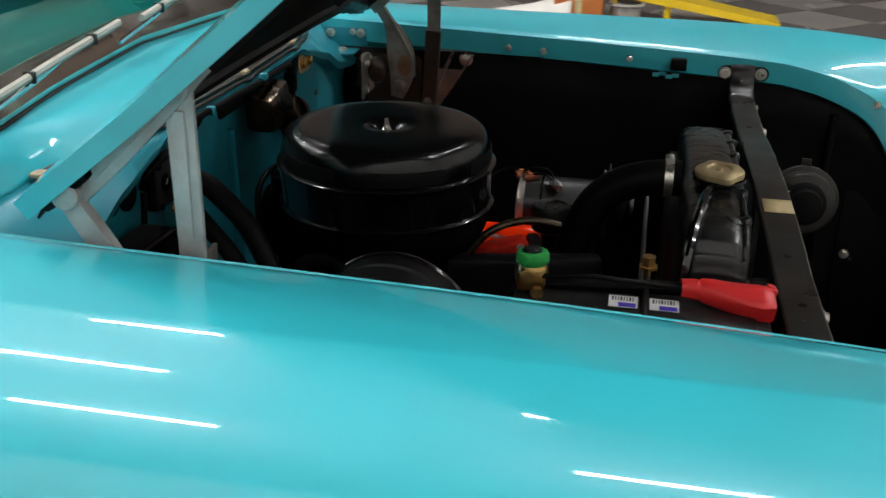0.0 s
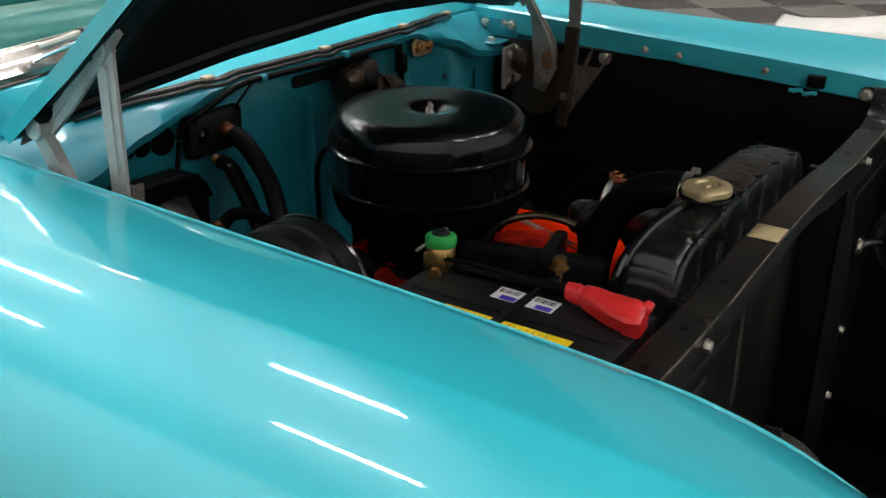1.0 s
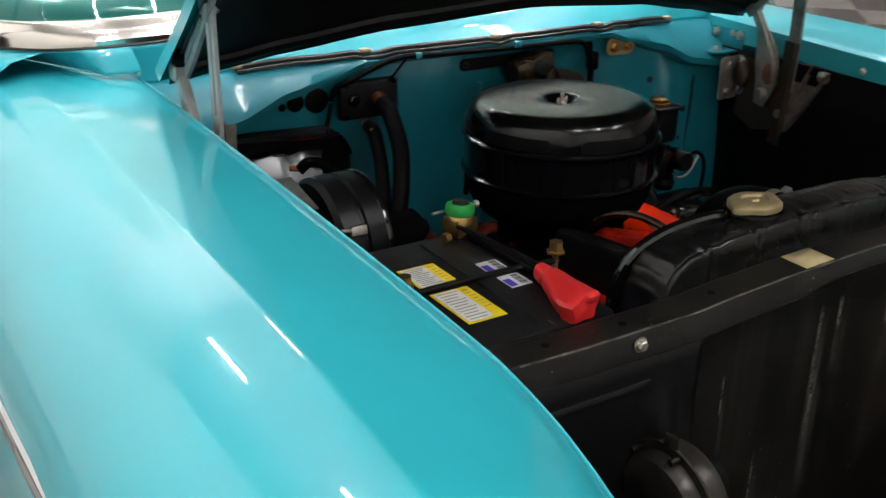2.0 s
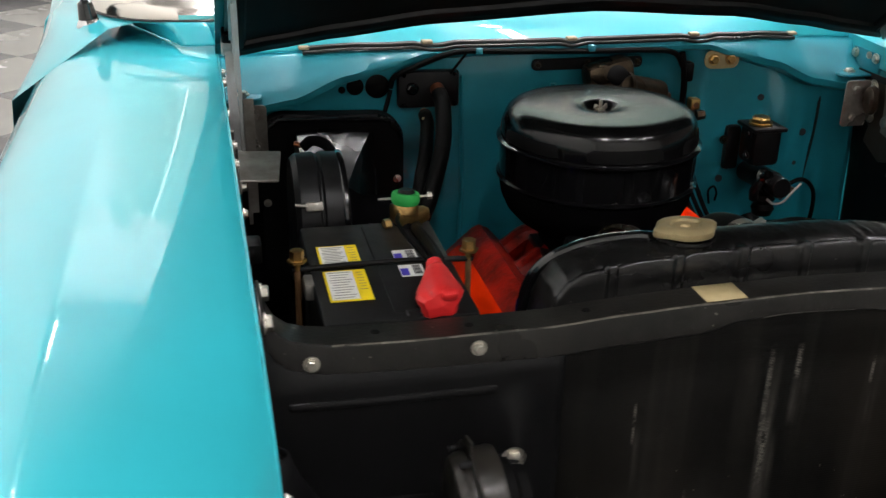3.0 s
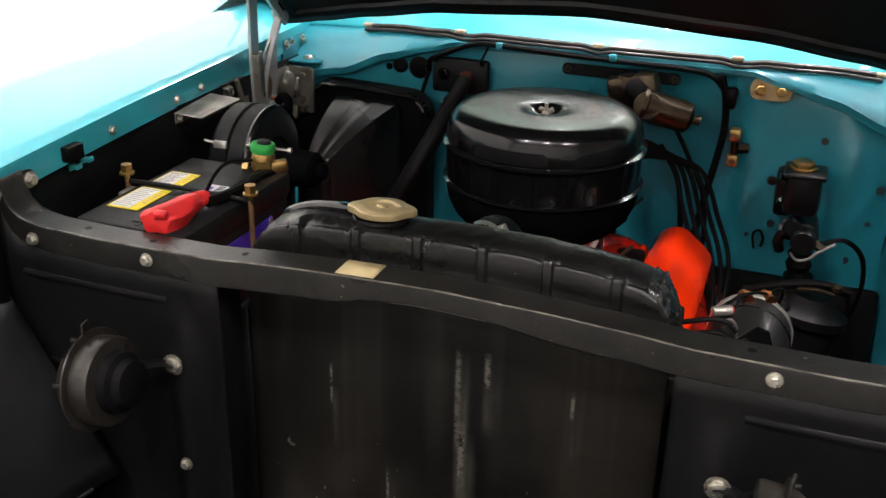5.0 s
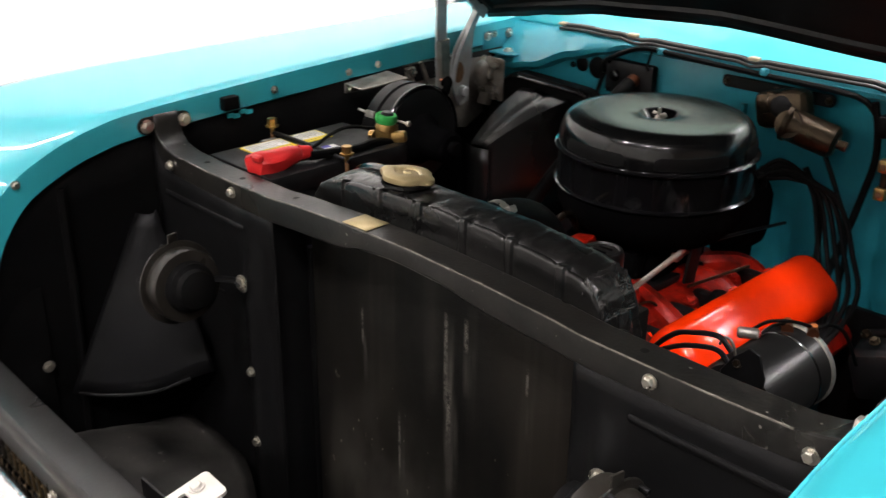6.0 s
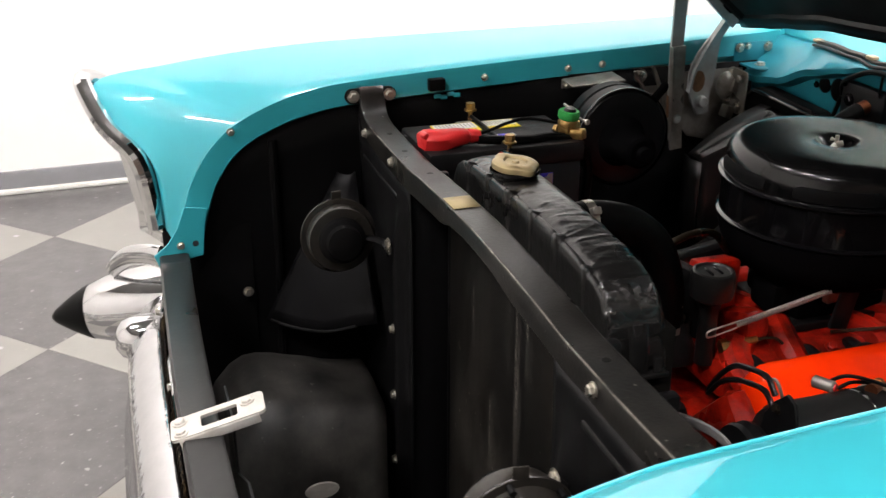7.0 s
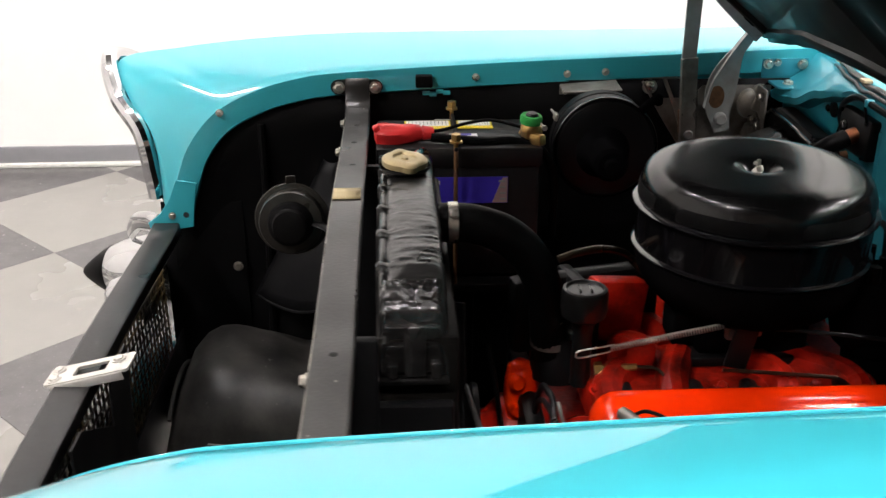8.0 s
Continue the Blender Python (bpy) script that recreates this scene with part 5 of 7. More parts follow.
# ---- engine ----
eng = thing("engine", (0, -0.50, 0.40), "orange-red V8 engine with smooth valve covers", "engine")
part("block", box((0, -0.51, 0.55), (0.40, 0.46, 0.22), 0.02), ORANGE_SHADED, eng)
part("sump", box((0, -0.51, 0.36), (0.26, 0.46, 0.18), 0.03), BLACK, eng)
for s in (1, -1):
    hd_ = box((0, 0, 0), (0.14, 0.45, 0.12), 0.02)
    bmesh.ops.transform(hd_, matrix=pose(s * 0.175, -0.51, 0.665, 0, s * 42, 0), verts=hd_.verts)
    part("cylinder_head", hd_, ORANGE_SHADED, eng)
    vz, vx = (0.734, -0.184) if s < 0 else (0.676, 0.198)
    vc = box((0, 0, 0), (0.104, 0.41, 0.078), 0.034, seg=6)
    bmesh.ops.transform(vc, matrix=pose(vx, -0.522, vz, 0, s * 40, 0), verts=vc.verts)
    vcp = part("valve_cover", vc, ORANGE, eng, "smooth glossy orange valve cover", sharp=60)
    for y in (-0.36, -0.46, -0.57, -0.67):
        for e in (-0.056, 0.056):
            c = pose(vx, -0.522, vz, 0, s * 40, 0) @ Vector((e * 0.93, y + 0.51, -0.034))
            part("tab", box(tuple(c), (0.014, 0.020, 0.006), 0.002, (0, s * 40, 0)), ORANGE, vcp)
part("intake_manifold", box((0, -0.52, 0.715), (0.20, 0.38, 0.06), 0.018), ORANGE_SHADED, eng)
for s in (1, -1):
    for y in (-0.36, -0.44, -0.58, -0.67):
        part("runner", tube([(s * 0.02, y * 0.6 - 0.2, 0.745), (s * 0.08, y, 0.742), (s * 0.13, y, 0.715)], 0.022, seg=10), ORANGE_SHADED, eng)
part("water_neck", lathe([(0.038, 0), (0.036, 0.02), (0.027, 0.035), (0.026, 0.06)], pose(0.0, -0.305, 0.715), seg=20), BLACK, eng)
part("thermostat_mount", box((0.030, -0.384, 0.795), (0.034, 0.080, 0.085), 0.006, (10, 4, 20)), ORANGE_SHADED, eng, "flat orange casting beside the filler")
# Black blocks added to hide orange castings that lie in shade.
part("shade_block_front", box((0.036, -0.335, 0.788), (0.11, 0.020, 0.098), 0.006, (0, 0, 14)), BLACK, eng)
part("shade_block_side", box((0.070, -0.350, 0.780), (0.034, 0.22, 0.112), 0.012, (0, 0, 14)), BLACK, eng)
part("casting", box((-0.035, -0.395, 0.765), (0.07, 0.05, 0.05), 0.018, (10, 20, 15)), ORANGE_SHADED, eng)
part("timing_cover", box((0, -0.265, 0.58), (0.22, 0.03, 0.24), 0.012), BLACK, eng)
part("water_pump", lathe([(0.06, 0), (0.055, 0.03), (0.035, 0.05), (0.03, 0.07), (0, 0.07)], pose(0.0, -0.26, 0.62, -90, 0, 0), seg=24), ORANGE_SHADED, eng)
arm_rows = []
for z, x0, x1, y0, y1 in ((0.730, -0.008, 0.016, -0.268, -0.246), (0.724, -0.018, 0.022, -0.276, -0.240), (0.700, -0.026, 0.026, -0.280, -0.236), (0.660, -0.040, 0.030, -0.284, -0.234), (0.600, -0.056, 0.036, -0.288, -0.236)):
    arm_rows.append([tuple(p) for p in smooth_path([(x0, (y0 + y1) / 2, z), (x0 + 0.006, y1 - 0.003, z), ((x0 + x1) / 2, y1, z), (x1 - 0.006, y1 - 0.003, z), (x1, (y0 + y1) / 2, z), (x1 - 0.006, y0 + 0.003, z), ((x0 + x1) / 2, y0, z), (x0 + 0.006, y0 + 0.003, z)], 3)])
arm_b = sheet(arm_rows, close=True)
arm_b.faces.new([v for v in arm_b.verts if v.co.z > 0.729])
pump_arm = part("pump_arm", arm_b, ORANGE, eng, "tall orange pump casting", sharp=60)
for x, z in ((-0.024, 0.712), (-0.034, 0.676), (-0.046, 0.640)):
    part("boss", lathe([(0, 0.010), (0.007, 0.010), (0.010, 0.006), (0.012, -0.006)], pose(x, -0.250, z, 0, -70, 0), seg=16), ORANGE, pump_arm)
part("drive_belt", tube([(0.030, -0.215, 0.745), (-0.030, -0.222, 0.700), (-0.090, -0.226, 0.655), (-0.170, -0.226, 0.60)], 0.0075, seg=8, flat=0.5, up=(0, 1, 0)), RUBBER, eng, "black fan belt")
part("pulley", lathe([(0, 0.07), (0.07, 0.07), (0.072, 0.078), (0.06, 0.084), (0.072, 0.092), (0.07, 0.098), (0, 0.098)], pose(0, -0.27, 0.62, -90, 0, 0), seg=32), BLACK, eng)
fan = part("fan", rod((0, -0.175, 0.62), (0, -0.155, 0.62), 0.035, seg=16), BLACK, eng, "black cooling fan")
for k in range(4):
    b = box((0, 0, 0.11), (0.075, 0.004, 0.15), 0.0015, (0, 0, 28))
    bmesh.ops.transform(b, matrix=pose(0, -0.165, 0.62, 0, 90 * k + 20, 0), verts=b.verts)
    part("blade", b, BLACK, fan)
part("belt", tube([(0.0, -0.183, 0.695), (-0.15, -0.183, 0.745), (-0.31, -0.183, 0.80), (-0.365, -0.183, 0.765), (-0.30, -0.183, 0.70), (-0.15, -0.183, 0.60), (0.0, -0.183, 0.548)], 0.0065, seg=8, flat=0.45, up=(0, 1, 0)), BELT, eng)
of = part("oil_filler", lathe([(0.013, 0.72), (0.0125, 0.795), (0.016, 0.812), (0.028, 0.820), (0.0295, 0.828), (0.0295, 0.850), (0.0275, 0.856), (0.024, 0.857), (0.022, 0.854), (0, 0.854)], pose(-0.056, -0.326, 0.010), seg=32), DUCT, eng, "black oil filler tube and cap")
for dy in (-0.007, 0.007):
    part("cap_rib", box((-0.056, -0.326 + dy, 0.865), (0.022, 0.003, 0.003), 0.001), BLACK_GLOSS, of)
# carburettor under the cleaner
cb = part("carburettor", box((AX, AY, 0.778), (0.13, 0.15, 0.05), 0.012), BOWL_BLACK, eng, "dark carburettor under the cleaner")
part("throat", rod((AX, AY, 0.79), (AX, AY, 0.83), 0.06, seg=24), BLACK, cb)
part("base", box((AX, AY, 0.752), (0.15, 0.17, 0.014), 0.004), BLACK, cb)
part("float_bowl", box((AX - 0.02, AY + 0.085, 0.785), (0.06, 0.04, 0.05), 0.01), BOWL_BLACK, cb)
part("choke_lever", box((AX - 0.075, AY + 0.02, 0.800), (0.012, 0.05, 0.022), 0.003, (0, 0, 12)), STEEL, cb)
for y in (-0.34, -0.43, -0.50, -0.62):
    part("manifold_bolt", bolt_mesh((-0.095, y, 0.742), (-0.4, 0, 1), 0.007, 0.006), ORANGE_SHADED, eng)
    # black block standing in for the shade between the ports
    part("port_shade", box((-0.105, y - 0.035, 0.735), (0.05, 0.022, 0.03), 0.008), BLACK, eng)
# distributor behind the cleaner, with its leads
dst = part("distributor", lathe([(0.030, 0.70), (0.034, 0.76), (0.050, 0.775), (0.056, 0.80), (0.056, 0.850), (0.048, 0.868), (0.030, 0.876), (0, 0.877)], pose(-0.035, -0.712, 0), seg=32), BOWL_BLACK, eng, "black distributor cap in the shade behind the cleaner")
for k in range(9):
    a = 2 * math.pi * k / 8
    c = Vector((-0.035 + (0.040 * math.cos(a) if k < 8 else 0), -0.712 + (0.034 * math.sin(a) if k < 8 else 0), 0.866))
    part("tower", rod(tuple(c), tuple(c + Vector((0, 0, 0.026))), 0.008, 0.007, seg=10), RUBBER, dst)
for k in range(5):
    x0 = -0.060 - 0.006 * k
    part("ignition_lead", tube([(x0, -0.715 + 0.008 * (k % 3), 0.885), (x0 - 0.035, -0.728, 0.912 - 0.006 * k), (x0 - 0.085 - 0.006 * k, -0.735 + 0.004 * k, 0.880), (x0 - 0.115 - 0.008 * k, -0.725, 0.80), (-0.215 - 0.012 * k, -0.68, 0.72), (-0.26, -0.60 + 0.05 * k, 0.66)], 0.0040, seg=8), LEAD, dst)
part("coil_lead", tube([(-0.035, -0.712, 0.89), (0.01, -0.73, 0.915), (0.07, -0.735, 0.89), (0.09, -0.72, 0.80)], 0.0046, seg=8), RUBBER, dst)
# throttle return spring
q0, q1 = Vector((-0.077, -0.500, 0.821)), Vector((-0.074, -0.359, 0.790))
d = q1 - q0
u1 = d.orthogonal().normalized()
u2 = d.normalized().cross(u1)
coil = [tuple(q0 + d * (k / 300) + (u1 * math.cos(k * 0.9) + u2 * math.sin(k * 0.9)) * 0.0038) for k in range(301)]
part("return_spring", tube(coil, 0.0009, seg=5, n=1), STEEL, eng, "coiled throttle return spring")
part("spring_hook", tube([(-0.074, -0.364, 0.795), (-0.073, -0.350, 0.792), (-0.0715, -0.322, 0.786), (-0.071, -0.3165, 0.781), (-0.0715, -0.321, 0.776), (-0.0735, -0.350, 0.783), (-0.074, -0.360, 0.786)], 0.0014, seg=6), STEEL, eng, "bright wire hook")
part("throttle_rod", tube([(-0.075, -0.51, 0.818), (-0.085, -0.60, 0.815), (-0.10, -0.76, 0.80)], 0.0030, seg=8), BLACK, eng)
part("linkage_rod", tube([(-0.09, -0.50, 0.765), (-0.10, -0.58, 0.763), (-0.11, -0.64, 0.762)], 0.0026, seg=8), BRONZE, eng)
part("lever", box((-0.078, -0.525, 0.79), (0.006, 0.03, 0.06), 0.002, (12, 0, 0)), BLACK, eng)
part("brass_fitting", rod((-0.068, -0.350, 0.757), (-0.072, -0.395, 0.762), 0.006, 0.005, seg=6), BRASS, eng, "brass hexagon pipe fitting")
part("brass_nut", rod((-0.068, -0.352, 0.757), (-0.067, -0.342, 0.756), 0.010, seg=6), BRASS, eng)
part("fuel_line", tube([(-0.072, -0.395, 0.762), (-0.080, -0.42, 0.762), (-0.092, -0.432, 0.745), (-0.10, -0.44, 0.70)], 0.0022, seg=8), BRONZE, eng)
part("choke_housing", lathe([(0, 0), (0.018, 0), (0.020, 0.008), (0.018, 0.016), (0, 0.018)], pose(-0.118, -0.535, 0.735, 0, -60, 0), seg=24), BLACK_DULL, eng)
part("vacuum_pipe", tube([(0.030, -0.305, 0.868), (0.036, -0.330, 0.874), (0.046, -0.363, 0.875), (0.060, -0.400, 0.862), (0.070, -0.43, 0.83)], 0.0055, seg=10), BRONZE, eng, "curved dull metal pipe")
part("thermostat_bolt", bolt_mesh((-0.02, -0.30, 0.80), (0, 0.3, 1), 0.006), BOLT, eng)
gen = thing("generator", (-0.365, -0.33, 0.70), "black generator with a steel clamp on the driver's side", "generator")
GX, GZ = -0.316, 0.767
gp = pose(GX, -0.252, GZ, 90, 0, 0)
part("body", lathe([(0, 0), (0.036, 0.0), (0.050, 0.004), (0.054, 0.012), (0.054, 0.140), (0.0545, 0.141)], gp, seg=44), DUCT, gen)
part("seam", lathe([(0.0542, 0.108), (0.0552, 0.109), (0.0552, 0.111), (0.0542, 0.112)], gp, seg=44), BLACK_GLOSS, gen)
part("end_frame", lathe([(0.0545, 0.138), (0.0565, 0.139), (0.0565, 0.146), (0.054, 0.150), (0.040, 0.153), (0, 0.154)], gp, seg=44), STEEL, gen, "bright cast end frame")
part("pulley", lathe([(0, 0), (0.040, 0), (0.042, 0.006), (0.034, 0.012), (0.042, 0.018), (0.040, 0.024), (0, 0.024)], pose(GX, -0.205, GZ, 90, 0, 0), seg=32), BLACK, gen)
fin_pts = [(-0.045, -0.05), (-0.050, 0.02), (-0.038, 0.055), (-0.020, 0.060), (0.004, 0.036), (0.020, 0.010), (0.030, -0.04)]
fin = part("front_bracket", plate([(-x, z) for x, z in fin_pts], 0.004, Matrix(((-0.8, 0, 0, -0.312), (0, 0, 1, -0.252), (0, 0.8, 0, 0.802), (0, 0, 0, 1))), bevel=0.001), BLACK, gen, "black front bracket with a bright worn edge")
part("bright_edge", tube([(-0.286, -0.257, 0.836), (-0.2905, -0.257, 0.846), (-0.298, -0.257, 0.847), (-0.3035, -0.259, 0.838), (-0.3045, -0.264, 0.824), (-0.311, -0.267, 0.812), (-0.322, -0.266, 0.800), (-0.330, -0.262, 0.778)], 0.0019, seg=8), HINGE_RAW, fin, "bright worn clamp edge")
part("bolt", bolt_mesh((-0.316, -0.250, 0.826), (0, 1, 0.2), 0.005, 0.006), BRONZE, fin)
arm_ = None
for dz in (0.0, -0.018):
    arm_ = tube([(-0.185, -0.250, 0.775 + dz * 0.3), (-0.205, -0.250, 0.806 + dz * 0.6), (-0.228, -0.250, 0.830 + dz), (-0.252, -0.250, 0.841 + dz), (-0.286, -0.252, 0.848 + dz), (-0.305, -0.252, 0.835 + dz)], 0.0034, arm_, 8)
part("adjusting_arm", arm_, BLACK, gen, "black slotted adjusting arm")
for x, y, z in ((-0.306, -0.385, 0.821), (-0.332, -0.402, 0.818)):
    t_ = part("terminal", rod((x + 0.006, y - 0.010, z), (x - 0.006, y + 0.012, z + 0.002), 0.0075, seg=10), COPPER, gen)
    part("terminal_nut", rod((x, y, z + 0.004), (x, y, z + 0.009), 0.005, seg=6), OBOX, t_)
part("lead", tube([(-0.294, -0.343, 0.821), (-0.300, -0.355, 0.830), (-0.306, -0.372, 0.830), (-0.306, -0.385, 0.825)], 0.0022, seg=8), RUBBER, gen)
part("lead", tube([(-0.280, -0.340, 0.822), (-0.298, -0.35, 0.838), (-0.318, -0.375, 0.836), (-0.332, -0.402, 0.824)], 0.0022, seg=8), RUBBER, gen)
part("lead", tube([(-0.332, -0.402, 0.822), (-0.345, -0.42, 0.826), (-0.35, -0.46, 0.80), (-0.34, -0.54, 0.72)], 0.0026, seg=8), RUBBER, gen)
part("bracket", box((-0.30, -0.33, 0.69), (0.10, 0.13, 0.03), 0.005, (0, -20, 0)), BLACK, gen)
snd = part("suppressor", rod((-0.268, -0.330, 0.819), (-0.292, -0.341, 0.821), 0.0072, seg=18, bevel=0.002), HINGE_RAW, gen, "ribbed metal suppressor")
part("suppressor_tip", rod((-0.292, -0.341, 0.821), (-0.2935, -0.3417, 0.821), 0.0045, seg=12), RED_PLASTIC, snd)

# ---- heater, blower and firewall gear ----
htr = thing("heater_box", (0.41, -0.78, 0.62), "black pressed heater cover on the firewall", "heater")
poly = []
for k in range(9):
    a = radians(180 - 90 * k / 8)
    poly.append((-0.075 + 0.045 * math.cos(a), 0.165 + 0.045 * math.sin(a)))
for k in range(9):
    a = radians(90 - 90 * k / 8)
    poly.append((0.075 + 0.045 * math.cos(a), 0.160 + 0.045 * math.sin(a)))
poly += [(0.12, -0.20), (-0.148, -0.20), (-0.148, 0.13), (-0.122, 0.145)]
M_FW = Matrix(((-1, 0, 0, 0.410), (0, 0, 1, -0.79), (0, 1, 0, 0.735), (0, 0, 0, 1)))
part("cover", plate(poly, 0.044, M_FW, bevel=0.008), BLACK_DULL, htr)
part("rim", tube([tuple(M_FW @ Vector((x * 0.96, y * 0.98 - 0.002, 0.045))) for x, y in poly[:18:2]], 0.004, seg=8, n=3), BLACK_GLOSS, htr)
# scoop from the cover towards the blower: a sloping lid with two pressed grooves, curved cheeks
rows = []
for i in range(13):
    u = i / 12
    y = -0.742 + 0.150 * u
    z = 0.920 - 0.050 * u - 0.030 * u * u
    xl, xr = 0.466 + 0.006 * u - 0.016 * u * u, 0.346 + 0.075 * u
    lid = []
    for k in range(13):
        v = k / 12
        dip = 0.004 * sum(math.exp(-((v - c) / 0.030) ** 2) for c in (0.48, 0.60))
        lid.append((xl + (xr - xl) * v, y, z - dip + 0.003 * math.sin(math.pi * v)))
    left = [(xl + 0.004 + 0.018 * (1 - q), y - 0.004, 0.69 + (z - 0.004 - 0.69) * q) for q in (0, 0.5, 0.85, 0.97)]
    right = [(xr - 0.004 - 0.010 * (1 - q), y - 0.004, 0.69 + (z - 0.004 - 0.69) * q) for q in (0.97, 0.85, 0.5, 0)]
    rows.append(left + lid + right)
part("air_duct", sheet(rows), DUCT, htr, "satin black sloping scoop", solid=0.002, sharp=40)
part("duct_mouth", sheet([[(0.470, -0.594, z), (0.44, -0.588, z), (0.412, -0.594, z)] for z in (0.838, 0.80, 0.72, 0.69)]), DUCT, htr, solid=0.002)
for x, z in ((0.302, 0.83), (0.302, 0.70), (0.518, 0.80)):
    bolt((x, -0.747, z), (0, 1, 0), htr, 0.005, 0.004)

blw = thing("heater_blower", (0.47, -0.445, 0.80), "black heater blower drum with a motor snout", "blower")
part("drum", lathe([(0, 0), (0.060, 0.0), (0.081, 0.004), (0.086, 0.010), (0.087, 0.034), (0.083, 0.0365), (0.083, 0.0395), (0.087, 0.042), (0.086, 0.066), (0.080, 0.073), (0, 0.073)], pose(0.428, -0.445, 0.892, 0, 90, 0), seg=48), BLACK, blw)
part("motor", lathe([(0, 0), (0.022, 0.0), (0.028, 0.006), (0.030, 0.052), (0.034, 0.060), (0.048, 0.080)], pose(0.352, -0.440, 0.888, 0, 90, 0), seg=32), BOWL_BLACK, blw)
part("motor_end", lathe([(0, 0), (0.011, 0), (0.013, 0.003), (0.013, 0.014)], pose(0.340, -0.440, 0.888, 0, 90, 0), seg=16), BOWL_BLACK, blw)
part("strap", lathe([(0.0872, 0.004), (0.0885, 0.006), (0.0885, 0.010), (0.0872, 0.012)], pose(0.428, -0.445, 0.892, 0, 90, 0), seg=48), BLACK_GLOSS, blw)
part("clip_plate", box((0.478, -0.366, 0.936), (0.022, 0.006, 0.012), 0.002, (12, 0, 0)), STEEL, blw, "small steel clip")
part("clip_wire", rod((0.488, -0.365, 0.938), (0.503, -0.362, 0.941), 0.0022, seg=8), STEEL, blw)
part("outlet_fitting", tube([(0.435, -0.50, 0.955), (0.445, -0.52, 0.968), (0.462, -0.535, 0.970), (0.475, -0.54, 0.96)], 0.0075, seg=12), BOWL_BLACK, blw)
part("outlet_tip", rod((0.475, -0.54, 0.962), (0.487, -0.543, 0.964), 0.004, seg=10), COPPER, blw)
shelf = thing("steel_bracket_shelf", (0.545, -0.43, 0.965), "flat grey steel bracket above the blower", "bracket")
part("shelf_plate", plate([(-0.028, -0.060), (0.030, -0.060), (0.030, 0.040), (-0.018, 0.040)], 0.003, pose(0.538, -0.425, 0.968, -4, -3, 0), bevel=0.001), HINGE_RAW, shelf)
part("shelf_leg", box((0.568, -0.43, 0.960), (0.003, 0.09, 0.018), 0.001), HINGE_RAW, shelf)
for y in (-0.395, -0.455):
    bolt((0.566, y, 0.958), (-1, 0, 0), shelf, 0.005)

# hose box and heater hoses
hb = thing("heater_pipe_plate", (0.245, -0.78, 0.94), "black rectangular plate with two heater pipes", "pipe plate")
part("plate", box((0.243, -0.784, 0.972), (0.104, 0.020, 0.062), 0.006), BLACK, hb)
part("plate_bolt", bolt_mesh((0.272, -0.774, 0.975), (0, 1, 0), 0.008), BLACK_GLOSS, hb)
for x, z in ((0.200, 0.998), (0.286, 0.998), (0.200, 0.947), (0.286, 0.947)):
    part("screw", bolt_mesh((x, -0.775, z), (0, 1, 0), 0.004, 0.003, False), BLACK_GLOSS, hb)
part("pipe", rod((0.230, -0.775, 0.974), (0.2285, -0.742, 0.962), 0.0120, seg=16), COPPER, hb, "copper pipe stub")
part("pipe_lower", rod((0.252, -0.775, 0.935), (0.253, -0.745, 0.930), 0.007, seg=14), RUST, hb)
part("clamp_nut", box((0.255, -0.741, 0.930), (0.014, 0.008, 0.012), 0.002), CAP, hb)
for pts, r in (([(0.2295, -0.760, 0.969), (0.2285, -0.744, 0.962), (0.230, -0.725, 0.950), (0.240, -0.680, 0.908), (0.268, -0.635, 0.840), (0.305, -0.600, 0.765), (0.315, -0.55, 0.715), (0.27, -0.40, 0.70), (0.12, -0.29, 0.68)], 0.0135),
               ([(0.2525, -0.762, 0.933), (0.253, -0.747, 0.930), (0.254, -0.735, 0.918), (0.266, -0.695, 0.880), (0.292, -0.640, 0.815), (0.320, -0.60, 0.745), (0.32, -0.52, 0.69), (0.28, -0.38, 0.67), (0.14, -0.28, 0.65)], 0.0115)):
    hs = thing("heater_hose", pts[0], "black rubber heater hose hanging from the firewall", "hose", "heater hoses")
    part("hose_body", tube(pts, r, seg=14), RUBBER, hs)

# grommets
for x, z, r in ((0.327, 0.976, 0.020), (0.364, 0.977, 0.0145), (0.386, 0.972, 0.006)):
    g = thing("grommet", (x, -0.80, z), "round black rubber grommet in the firewall", "grommet", "firewall grommets")
    part("grommet_body", lathe([(0, 0.004), (r * 0.7, 0.005), (r, 0.003), (r * 1.02, 0)], pose(x, -0.797, z, -90, 0, 0), seg=28), RUBBER, g)
for x, z, r in ((-0.376, 0.930, 0.006), (-0.471, 0.86, 0.007), (-0.313, 0.778, 0.007), (-0.372, 0.785, 0.006), (-0.277, 0.753, 0.004), (-0.438, 0.738, 0.006), (-0.461, 0.802, 0.004)):
    part("hole", lathe([(0, 0.0035), (r, 0.0035), (r, 0.001)], pose(x, -0.800 + firewall_relief(x), z, -90, 0, 0), seg=14), DARK_PRINT, fw)

# loom along the cowl
lm = thing("wiring_loom", (0.165, -0.75, 1.035), "thin black wiring loom clipped along the cowl", "wiring")
part("wire", tube([(0.306, -0.788, 0.975), (0.300, -0.780, 0.995), (0.270, -0.768, 1.012), (0.225, -0.760, 1.032), (0.190, -0.756, 1.039), (0.150, -0.755, 1.038), (0.07, -0.757, 1.035), (-0.04, -0.757, 1.032), (-0.14, -0.760, 1.030), (-0.19, -0.772, 1.02), (-0.215, -0.783, 0.99)], 0.0048, seg=8), RUBBER, lm)
part("wire_sheath", tube([(0.306, -0.786, 0.972), (0.312, -0.784, 0.95), (0.318, -0.783, 0.93)], 0.004, seg=8), RUBBER, lm)
